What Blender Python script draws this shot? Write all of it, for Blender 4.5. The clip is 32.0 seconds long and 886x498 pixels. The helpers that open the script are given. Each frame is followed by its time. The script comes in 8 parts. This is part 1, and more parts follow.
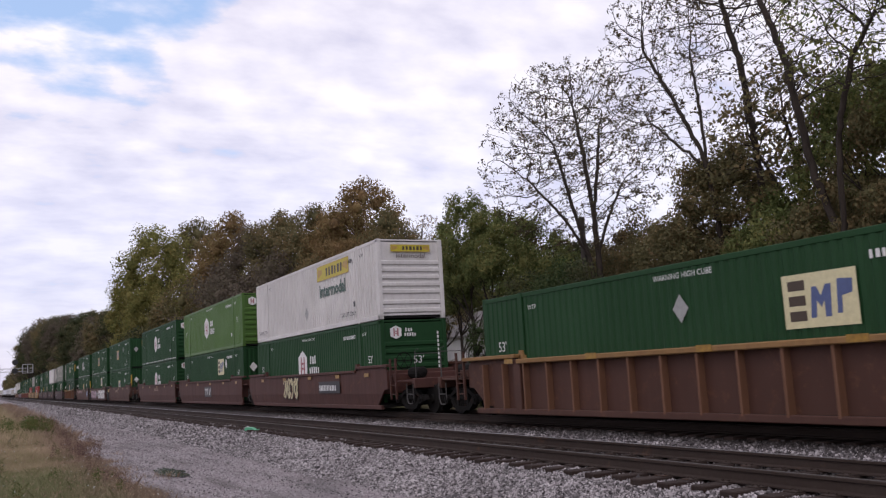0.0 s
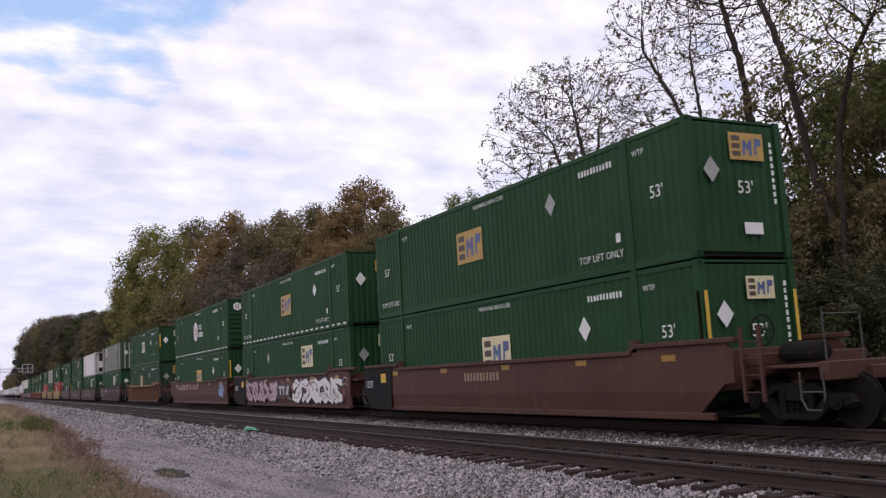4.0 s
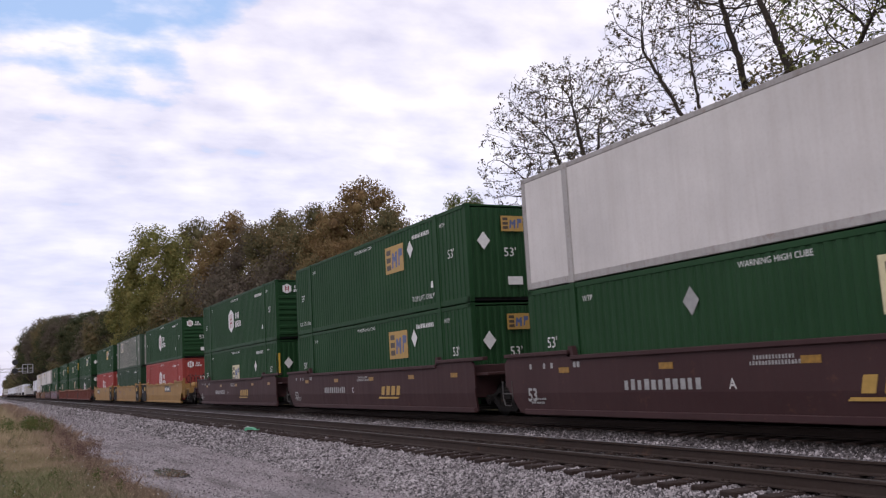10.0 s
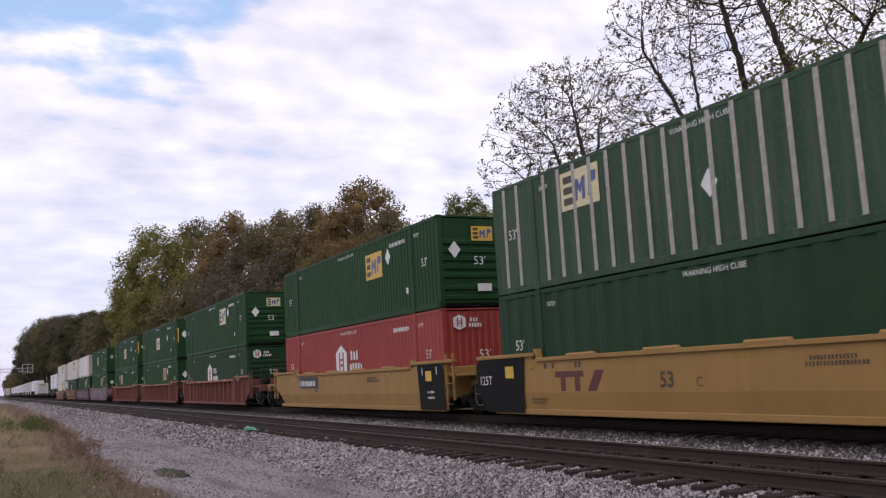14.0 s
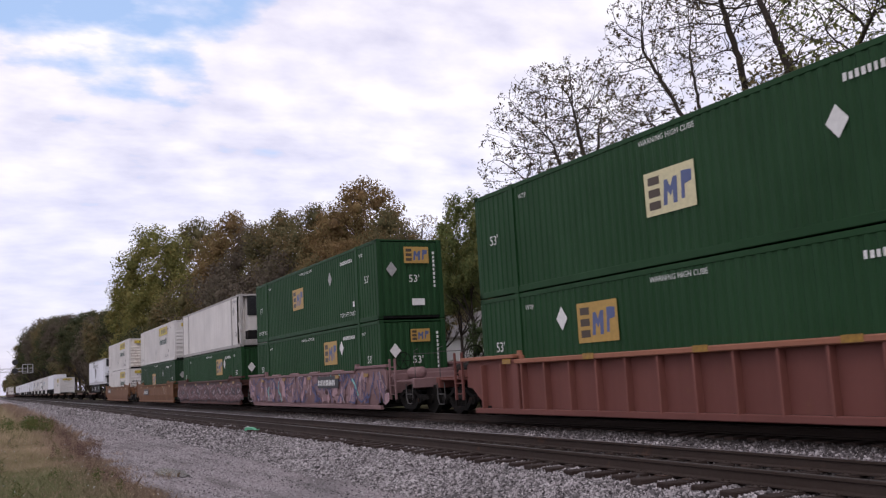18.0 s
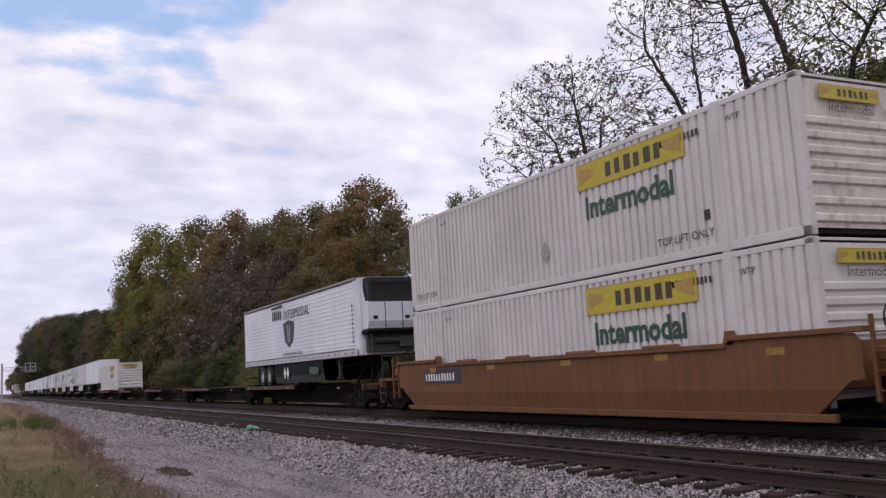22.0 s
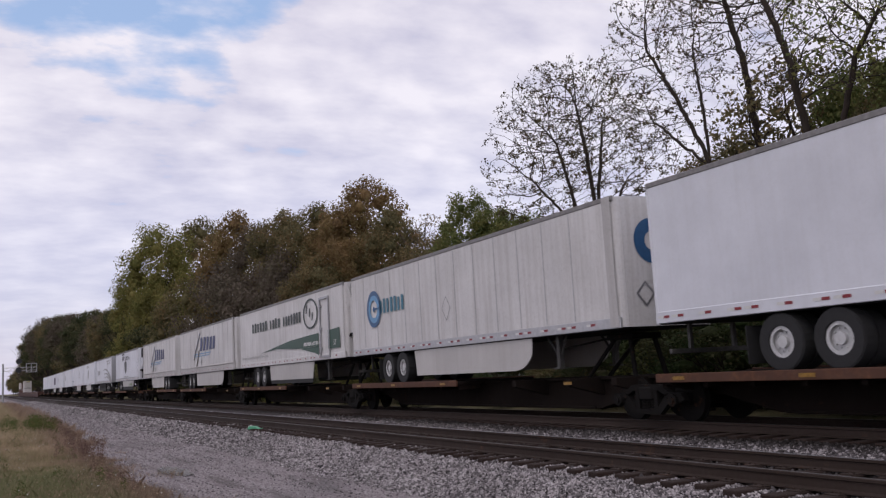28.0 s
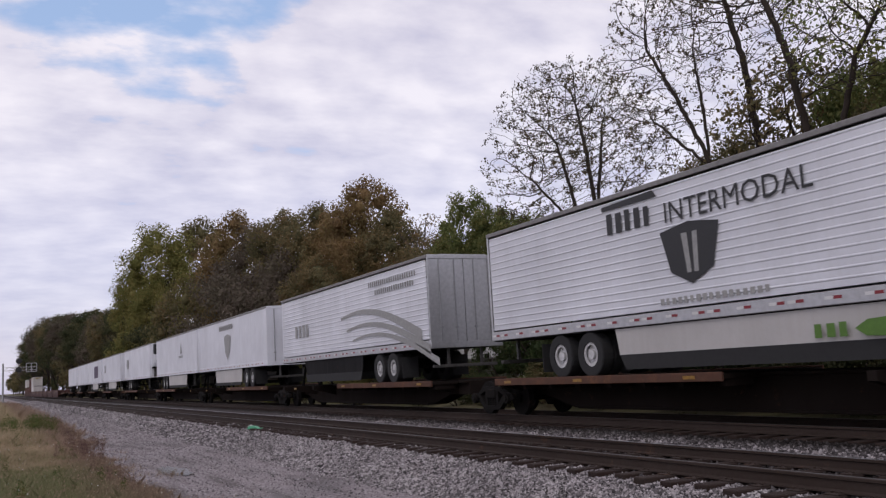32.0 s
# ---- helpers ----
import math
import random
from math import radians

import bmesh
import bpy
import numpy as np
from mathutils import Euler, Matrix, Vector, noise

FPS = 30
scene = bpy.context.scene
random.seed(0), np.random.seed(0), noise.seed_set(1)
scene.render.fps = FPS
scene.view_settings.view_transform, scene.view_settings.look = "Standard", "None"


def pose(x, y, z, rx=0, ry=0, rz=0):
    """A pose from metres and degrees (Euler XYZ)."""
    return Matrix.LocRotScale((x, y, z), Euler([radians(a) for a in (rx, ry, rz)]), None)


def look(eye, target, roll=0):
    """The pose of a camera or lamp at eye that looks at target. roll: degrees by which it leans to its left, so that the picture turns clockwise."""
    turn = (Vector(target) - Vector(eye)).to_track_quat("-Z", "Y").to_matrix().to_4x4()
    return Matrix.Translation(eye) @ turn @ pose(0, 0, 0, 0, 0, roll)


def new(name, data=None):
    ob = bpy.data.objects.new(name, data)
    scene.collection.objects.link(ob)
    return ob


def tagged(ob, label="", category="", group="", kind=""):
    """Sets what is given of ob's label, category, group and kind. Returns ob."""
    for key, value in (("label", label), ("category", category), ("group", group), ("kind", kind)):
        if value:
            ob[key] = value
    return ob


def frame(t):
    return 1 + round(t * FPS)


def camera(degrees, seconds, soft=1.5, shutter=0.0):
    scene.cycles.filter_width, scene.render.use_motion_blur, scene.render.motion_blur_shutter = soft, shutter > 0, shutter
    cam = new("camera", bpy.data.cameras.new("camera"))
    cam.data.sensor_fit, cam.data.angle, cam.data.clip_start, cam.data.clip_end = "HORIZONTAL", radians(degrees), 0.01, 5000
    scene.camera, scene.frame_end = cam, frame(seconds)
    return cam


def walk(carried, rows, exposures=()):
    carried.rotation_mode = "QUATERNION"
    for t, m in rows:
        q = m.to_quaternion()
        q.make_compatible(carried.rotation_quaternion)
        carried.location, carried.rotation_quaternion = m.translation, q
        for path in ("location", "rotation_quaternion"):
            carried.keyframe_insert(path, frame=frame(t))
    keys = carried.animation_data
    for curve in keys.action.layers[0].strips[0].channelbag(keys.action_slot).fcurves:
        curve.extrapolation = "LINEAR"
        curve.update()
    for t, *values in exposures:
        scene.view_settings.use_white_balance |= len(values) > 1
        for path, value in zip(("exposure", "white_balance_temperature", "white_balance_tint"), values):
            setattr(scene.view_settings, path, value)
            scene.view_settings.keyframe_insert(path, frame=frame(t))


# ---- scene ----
# ---------------------------------------------------------------- camera
cam = camera(52.26, 32.0, soft=1.25, shutter=0.05)
EYE = Vector((0.0, 0.0, 1.31))
LENS = 1598.3          # focal length over picture units, for the small pan of the tripod head


def aim(dx, dy):
    """The camera's pose, turned by small angles: to its left and downwards."""
    yaw, pitch, roll = radians(62.962) + dx / LENS, radians(7.663) + dy / LENS, radians(-3.216)
    ahead = Vector((-math.sin(yaw) * math.cos(pitch), math.cos(yaw) * math.cos(pitch), math.sin(pitch)))
    return look(EYE, EYE + ahead, math.degrees(roll))


walk(cam, [(0, aim(0, 0)), (10, aim(0, 0)), (18, aim(0, 0)), (19, aim(0, -1)), (19.5, aim(0.5, -1.5)), (20, aim(3, -2)),
           (21, aim(4.5, -2)), (22, aim(4, -2)), (22.5, aim(2.5, -2)), (23, aim(5, -2)), (24, aim(5, -2)), (25, aim(4.5, -2)),
           (27.5, aim(6, -1)), (28, aim(5.5, -1.5)), (29, aim(8, -2)), (29.5, aim(6.5, -2)), (30, aim(6, -2)), (32, aim(5.5, -2))],
     exposures=[(0, 0.0, 6600, 15), (3, 0.03, 6600, 15), (18, 0.03, 6600, 15), (20, -0.08, 6600, 15), (22, -0.12, 6600, 15), (23, -0.18, 6600, 15), (24, -0.10, 6600, 15), (25, -0.10, 6600, 15), (28, -0.25, 6600, 15), (32, -0.25, 6600, 15)])

# ---------------------------------------------------------------- light
SUN_TO = Vector((0.45, -0.50, 0.74)).normalized()
world = bpy.data.worlds.new("sky")
scene.world = world
world.use_nodes = True
wn = world.node_tree
sky = wn.nodes.new("ShaderNodeTexSky")
sky.sky_type, sky.sun_disc = "NISHITA", False
sky.sun_elevation = math.asin(SUN_TO.z)
sky.sun_rotation = math.atan2(SUN_TO.x, SUN_TO.y)
wn.links.new(sky.outputs[0], wn.nodes["Background"].inputs[0])
wn.nodes["Background"].inputs[1].default_value = 0.10
sun_data = bpy.data.lights.new("sun", "SUN")
sun_data.energy, sun_data.angle, sun_data.color = 1.3, radians(16), (1.0, 0.95, 0.90)
sun = new("sun", sun_data)
sun.matrix_world = look(SUN_TO * 50, (0, 0, 0))


# ---------------------------------------------------------------- node helpers
class Nodes:
    def __init__(self, name):
        self.mat = bpy.data.materials.new(name)
        self.mat.use_nodes = True
        self.t = self.mat.node_tree
        self.bsdf = self.t.nodes["Principled BSDF"]

    def add(self, kind, **inputs):
        n = self.t.nodes.new("ShaderNode" + kind)
        for k, v in inputs.items():
            self.put(n, k.replace("_", " "), v)
        return n

    def put(self, n, key, v):
        sock = n.inputs[int(key)] if key.isdigit() else n.inputs[key]
        if isinstance(v, bpy.types.NodeSocket):
            self.t.links.new(v, sock)
        else:
            sock.default_value = v

    def coords(self, scale=(1, 1, 1), kind="Object", move=(0, 0, 0)):
        tc = self.t.nodes.new("ShaderNodeTexCoord")
        mp = self.add("Mapping", Vector=tc.outputs[kind], Scale=scale, Location=move)
        return mp.outputs[0]

    def noise(self, vec, scale, detail=4.0, rough=0.55):
        return self.add("TexNoise", Vector=vec, Scale=scale, Detail=detail, Roughness=rough).outputs[0]

    def ramp(self, fac, a, b, lo=0.0, hi=1.0):
        n = self.add("MapRange", Value=fac)
        for i, v in enumerate((a, b, lo, hi)):
            n.inputs[i + 1].default_value = v
        n.clamp = True
        return n.outputs[0]

    def mix(self, fac, a, b, mode="MIX"):
        n = self.t.nodes.new("ShaderNodeMix")
        n.data_type, n.blend_type = "RGBA", mode
        for sock, v in ((n.inputs[0], fac), (n.inputs[6], a), (n.inputs[7], b)):
            if isinstance(v, bpy.types.NodeSocket):
                self.t.links.new(v, sock)
            elif isinstance(v, (int, float)):
                sock.default_value = v
            else:
                sock.default_value = (*v[:3], 1)
        return n.outputs[2]

    def math(self, op, a, b=0.0):
        n = self.t.nodes.new("ShaderNodeMath")
        n.operation = op
        for i, v in enumerate((a, b)):
            if isinstance(v, bpy.types.NodeSocket):
                self.t.links.new(v, n.inputs[i])
            else:
                n.inputs[i].default_value = v
        return n.outputs[0]

    def random(self, island=False):
        if island:
            return self.t.nodes.new("ShaderNodeNewGeometry").outputs["Random Per Island"]
        return self.t.nodes.new("ShaderNodeObjectInfo").outputs["Random"]

    def bump(self, height, strength=0.3, distance=0.02):
        n = self.add("Bump", Height=height, Strength=strength, Distance=distance)
        self.put(self.bsdf, "Normal", n.outputs[0])

    def done(self, colour, rough, metal=0.0, spec=0.5):
        self.put(self.bsdf, "Base Color", colour if isinstance(colour, bpy.types.NodeSocket) else (*colour[:3], 1))
        self.put(self.bsdf, "Roughness", rough)
        self.put(self.bsdf, "Metallic", metal)
        self.put(self.bsdf, "Specular IOR Level", spec)
        return self.mat


def paint(name, col, rough=0.5, grime=0.35, rust=0.0, streak=0.5, dirt=(0.07, 0.06, 0.05), metal=0.0, bump=0.15, spec=0.35):
    """Painted steel: uneven fading, rain streaks, road film and, where asked, rust."""
    n = Nodes(name)
    tc = n.coords()
    rnd = n.random()
    shift = n.add("VectorMath", **{"0": tc})
    n.put(shift, "1", (0, 0, 0))
    comb = n.add("CombineXYZ", X=n.math("MULTIPLY", rnd, 37.0), Y=n.math("MULTIPLY", rnd, 11.0))
    n.t.links.new(comb.outputs[0], shift.inputs[1])
    vec = shift.outputs[0]
    broad = n.noise(vec, 0.45, 5, 0.6)
    st = n.add("Mapping", Vector=vec, Scale=(3.2, 3.2, 0.16))
    lines = n.noise(st.outputs[0], 1.6, 6, 0.65)
    fine = n.noise(vec, 14.0, 4, 0.6)
    faded = n.mix(n.ramp(broad, 0.3, 0.75), [c * 0.86 for c in col], [min(1, c * 1.1 + 0.006) for c in col])
    shade = n.mix(n.math("MULTIPLY", n.ramp(lines, 0.45, 0.8), grime * streak), faded, dirt)
    film = n.mix(n.math("MULTIPLY", n.ramp(fine, 0.48, 0.8), grime * 0.5), shade, dirt)
    colour = film
    if rust:
        spots = n.math("MULTIPLY", n.ramp(n.noise(vec, 2.6, 9, 0.72), 0.62 - 0.22 * rust, 0.78), min(1.0, 0.4 + rust))
        rusty = n.mix(n.ramp(fine, 0.35, 0.7), (0.10, 0.038, 0.019), (0.22, 0.100, 0.045))
        colour = n.mix(spots, film, rusty)
    n.bump(fine, bump, 0.004)
    return n.done(colour, n.ramp(lines, 0.2, 0.8, rough, rough + 0.2), metal, spec)


def plain(name, col, rough=0.6, metal=0.0, wear=0.2):
    n = Nodes(name)
    a = n.noise(n.coords(), 9.0, 5, 0.6)
    return n.done(n.mix(n.ramp(a, 0.35, 0.75), [c * (1 - wear) for c in col], col), rough, metal)


M = {}
M["green"] = paint("container_green", (0.0088, 0.047, 0.0135), 0.5, 0.25, 0.0, 0.45, (0.035, 0.04, 0.03), spec=0.18)
M["dgreen"] = paint("container_dark_green", (0.011, 0.040, 0.016), 0.5, 0.4, 0.05, 0.5, (0.035, 0.04, 0.03), spec=0.2)
M["lime"] = paint("container_lime_green", (0.052, 0.125, 0.016), 0.42, 0.25)
M["faded"] = paint("container_faded_green", (0.016, 0.056, 0.026), 0.6, 0.5, 0.12, 0.8, (0.15, 0.14, 0.12))
M["red"] = paint("container_red", (0.27, 0.036, 0.028), 0.48, 0.3, 0.02, 0.4, (0.2, 0.04, 0.03))
M["white"] = paint("container_white", (0.60, 0.58, 0.565), 0.45, 0.40, 0.06, 0.7, (0.33, 0.29, 0.24))
M["wrust"] = paint("container_white_rusty", (0.66, 0.62, 0.57), 0.55, 0.6, 0.42, 0.9, (0.36, 0.27, 0.19))
M["twhite"] = paint("trailer_white", (0.69, 0.705, 0.755), 0.38, 0.22, 0.0, 0.7, (0.42, 0.40, 0.37))
M["skirt"] = paint("skirt_offwhite", (0.50, 0.485, 0.47), 0.5, 0.3, 0.0, 0.7, (0.34, 0.30, 0.26))
M["worn_rail"] = paint("worn_grey_rail", (0.36, 0.345, 0.33), 0.55, 0.6, 0.25, 0.8, (0.12, 0.09, 0.07))
M["cream"] = paint("reefer_offwhite", (0.60, 0.575, 0.55), 0.42, 0.4, 0.0, 0.7, (0.36, 0.31, 0.27))
M["brownbox"] = paint("container_brown", (0.10, 0.04, 0.028), 0.5, 0.3)
M["well_maroon"] = paint("well_maroon", (0.068, 0.023, 0.0165), 0.6, 0.5, 0.30, 0.6, (0.04, 0.03, 0.028))
M["well_brown"] = paint("well_brown", (0.062, 0.0225, 0.0135), 0.6, 0.45, 0.3, 0.6, (0.06, 0.035, 0.025))
M["well_orange"] = paint("well_orange_brown", (0.155, 0.062, 0.020), 0.58, 0.7, 0.25, 0.8, (0.05, 0.03, 0.02))
M["well_yellow"] = paint("well_yellow", (0.30, 0.17, 0.05), 0.55, 0.4, 0.04, 0.5, (0.14, 0.09, 0.05))
M["well_pink"] = paint("well_faded_pink_red", (0.145, 0.047, 0.037), 0.62, 0.4, 0.22, 0.5, (0.1, 0.05, 0.04))
M["well_plum"] = paint("well_dark_maroon", (0.039, 0.0115, 0.0115), 0.58, 0.45, 0.08, 0.5, (0.04, 0.03, 0.03))
M["rib_well_brown"] = paint("worn_brown_post", (0.135, 0.060, 0.031), 0.6, 0.4, 0.3, 0.5, (0.08, 0.045, 0.03))
M["rib_well_pink"] = paint("worn_pink_post", (0.165, 0.056, 0.043), 0.6, 0.35, 0.2, 0.5, (0.12, 0.06, 0.05))
M["well_mauve"] = paint("well_faded_mauve", (0.20, 0.115, 0.115), 0.62, 0.4, 0.05, 0.5, (0.12, 0.08, 0.08))
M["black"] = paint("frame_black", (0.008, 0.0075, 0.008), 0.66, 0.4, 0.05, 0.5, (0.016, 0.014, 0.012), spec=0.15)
# Grimy steel, its colour darkened further for the shade under the cars.
M["grime"] = paint("running_gear_shaded", (0.008, 0.007, 0.0065), 0.78, 0.5, 0.12, 0.3, (0.016, 0.013, 0.011), spec=0.12)
M["chord"] = paint("weathered_yellow_chord", (0.24, 0.13, 0.045), 0.6, 0.5, 0.45, 0.3)
M["pchord"] = paint("weathered_red_chord", (0.29, 0.115, 0.068), 0.6, 0.4, 0.2, 0.3)
# Brown beam paint with the shade beneath the load put into its colour.
M["spine"] = paint("spine_shaded", (0.0125, 0.0085, 0.0070), 0.8, 0.5, 0.06, 0.4, (0.022, 0.016, 0.012), spec=0.08)
M["deck"] = paint("spine_deck_edge", (0.085, 0.036, 0.021), 0.7, 0.5, 0.6, 0.3)
M["steel"] = plain("galvanised_steel", (0.42, 0.42, 0.43), 0.42, 0.75)
M["alu"] = plain("aluminium", (0.55, 0.55, 0.56), 0.38, 0.8)
M["dullsteel"] = plain("dull_grimy_steel", (0.095, 0.090, 0.086), 0.6, 0.3, 0.4)
M["band"] = paint("scuffed_grey_band", (0.50, 0.485, 0.475), 0.5, 0.5, 0.05, 0.8, (0.25, 0.22, 0.20), 0.15)
M["toprail"] = plain("weathered_grey_rail", (0.27, 0.26, 0.255), 0.6, 0.2, 0.35)
M["tdirty"] = paint("trailer_white_stained", (0.64, 0.63, 0.625), 0.42, 0.5, 0.0, 0.9, (0.30, 0.27, 0.24))
M["seam"] = plain("grey_sealed_seam", (0.56, 0.555, 0.565), 0.6, 0.1, 0.25)
M["rib"] = plain("bare_aluminium_rib", (0.42, 0.40, 0.37), 0.55, 0.25, 0.35)
M["tyre"] = plain("tyre_rubber", (0.022, 0.022, 0.023), 0.85)
M["rim"] = plain("wheel_rim_white", (0.62, 0.62, 0.62), 0.4, 0.1)
M["dwhite"] = plain("decal_white", (0.72, 0.72, 0.70), 0.5, 0, 0.18)
M["dpale"] = plain("decal_pale_grey", (0.50, 0.49, 0.48), 0.5, 0, 0.3)
M["dgrey"] = plain("decal_grey", (0.36, 0.36, 0.35), 0.55, 0, 0.3)
M["dyellow"] = plain("decal_yellow", (0.66, 0.42, 0.05), 0.5, 0, 0.25)
M["amber"] = plain("dirty_amber_reflector", (0.36, 0.19, 0.02), 0.4, 0, 0.5)
M["jyellow"] = plain("decal_lemon_yellow", (0.52, 0.42, 0.025), 0.5, 0, 0.2)
M["dgold"] = plain("decal_gold", (0.46, 0.28, 0.06), 0.5, 0, 0.25)
M["dcream"] = plain("decal_cream", (0.66, 0.60, 0.36), 0.5, 0, 0.2)
M["dbuff"] = plain("faint_buff_spray", (0.30, 0.20, 0.135), 0.6, 0, 0.3)
M["dbrown"] = plain("decal_dark_brown", (0.055, 0.035, 0.02), 0.5)
M["dblue"] = plain("decal_blue", (0.075, 0.105, 0.24), 0.5)
M["dnavy"] = plain("decal_navy", (0.015, 0.03, 0.13), 0.45)
M["dlblue"] = plain("decal_light_blue", (0.15, 0.36, 0.60), 0.5)
M["dring"] = plain("decal_ring_blue", (0.02, 0.10, 0.24), 0.45)
M["dteal"] = plain("decal_teal", (0.02, 0.16, 0.24), 0.45)
M["dred"] = plain("decal_red", (0.28, 0.015, 0.03), 0.5)
M["kgreen"] = plain("decal_green", (0.010, 0.062, 0.034), 0.45)
M["kdark"] = plain("decal_black_green", (0.014, 0.030, 0.024), 0.45)
M["dbolt"] = plain("decal_dark_bronze", (0.11, 0.092, 0.070), 0.5)
M["dmaroon"] = plain("decal_maroon", (0.10, 0.022, 0.018), 0.5)
M["dblack"] = plain("decal_black", (0.018, 0.018, 0.02), 0.5)
M["dlime"] = plain("decal_lime", (0.09, 0.20, 0.025), 0.45)
M["pink"] = plain("spray_pink", (0.44, 0.27, 0.29), 0.6, 0, 0.3)
M["purple"] = plain("spray_purple", (0.085, 0.05, 0.10), 0.6, 0, 0.3)
M["sblue"] = plain("spray_blue", (0.30, 0.42, 0.62), 0.6, 0, 0.3)
M["steal"] = plain("spray_teal", (0.22, 0.48, 0.46), 0.6, 0, 0.3)
M["sdblue"] = plain("spray_dark_blue", (0.075, 0.085, 0.20), 0.6, 0, 0.3)
M["pdark"] = plain("spray_black_plum", (0.030, 0.018, 0.026), 0.6, 0, 0.3)
M["pinkpale"] = plain("spray_pale_rose", (0.52, 0.36, 0.42), 0.6, 0, 0.2)
M["pmaroon"] = plain("spray_maroon", (0.115, 0.040, 0.042), 0.6, 0, 0.3)
M["pred"] = plain("spray_dull_red", (0.20, 0.065, 0.055), 0.6, 0, 0.35)
M["ppale"] = plain("spray_pale_pink", (0.40, 0.32, 0.34), 0.6, 0, 0.3)
M["smauve"] = plain("spray_mauve", (0.27, 0.155, 0.165), 0.6, 0, 0.35)
M["tape"] = plain("red_tape", (0.26, 0.022, 0.03), 0.4)
M["glass"] = plain("signal_lens", (0.02, 0.02, 0.02), 0.15)
M["louvre"] = plain("refrigeration_grille", (0.016, 0.017, 0.019), 0.6, 0.2)
M["pole"] = plain("weathered_pole", (0.06, 0.048, 0.04), 0.85)
M["siding"] = plain("white_siding", (0.62, 0.62, 0.62), 0.7)
M["shingle"] = plain("grey_shingle", (0.16, 0.15, 0.145), 0.9)
M["fence"] = plain("weathered_fence", (0.15, 0.14, 0.13), 0.9)


def bark_mat(name, col):
    n = Nodes(name)
    v = n.coords((1, 1, 0.2))
    a = n.noise(v, 7.0, 6, 0.7)
    n.bump(a, 0.6, 0.03)
    return n.done(n.mix(n.ramp(a, 0.3, 0.7), [c * 0.55 for c in col], col), 0.9, 0, 0.2)


def leaf_mat(name, a, b, c):
    """Leaves in three shades, leaf by leaf, with a little light coming through."""
    n = Nodes(name)
    cell = n.add("TexVoronoi", Vector=n.coords(), Scale=5.0)
    r = n.math("ADD", n.math("MULTIPLY", n.random(True), 0.6), n.math("MULTIPLY", n.add("SeparateColor", Color=cell.outputs["Color"]).outputs[0], 0.4))
    tone = n.mix(n.ramp(r, 0.1, 0.75), a, b)
    patches = n.noise(n.coords(), 0.55, 3, 0.6)
    tone = n.mix(n.ramp(n.math("ADD", n.math("MULTIPLY", r, 0.35), patches), 0.62, 0.88), tone, c)
    n.put(n.bsdf, "Base Color", tone)
    n.put(n.bsdf, "Roughness", 0.75)
    n.put(n.bsdf, "Specular IOR Level", 0.2)
    tr = n.add("BsdfTranslucent", Color=tone)
    mx = n.add("MixShader", Fac=0.28)
    n.t.links.new(n.bsdf.outputs[0], mx.inputs[1])
    n.t.links.new(tr.outputs[0], mx.inputs[2])
    n.t.links.new(mx.outputs[0], n.t.nodes["Material Output"].inputs[0])
    return n.mat


M["bark"] = bark_mat("bark_dark", (0.048, 0.037, 0.030))
M["bark2"] = bark_mat("bark_grey", (0.12, 0.10, 0.085))
M["l_green"] = leaf_mat("leaves_green", (0.086, 0.109, 0.038), (0.149, 0.178, 0.060), (0.218, 0.207, 0.071))
M["l_dark"] = leaf_mat("leaves_dark_green", (0.034, 0.044, 0.019), (0.058, 0.070, 0.030), (0.084, 0.079, 0.036))
M["l_deep"] = leaf_mat("leaves_deep_green", (0.026, 0.048, 0.016), (0.050, 0.079, 0.026), (0.072, 0.086, 0.034))
M["l_brown"] = leaf_mat("leaves_autumn_brown", (0.155, 0.101, 0.052), (0.247, 0.159, 0.069), (0.184, 0.149, 0.064))
M["l_olive"] = leaf_mat("leaves_olive", (0.098, 0.094, 0.046), (0.161, 0.143, 0.066), (0.190, 0.131, 0.063))
M["l_dry"] = leaf_mat("leaves_dry_olive_brown", (0.060, 0.048, 0.026), (0.095, 0.082, 0.038), (0.085, 0.055, 0.034))
M["l_yellow"] = leaf_mat("leaves_yellow_green", (0.127, 0.132, 0.041), (0.207, 0.201, 0.060), (0.241, 0.201, 0.069))
M["l_grey"] = leaf_mat("leaves_dry_grey_brown", (0.101, 0.081, 0.062), (0.149, 0.117, 0.090), (0.121, 0.108, 0.071))


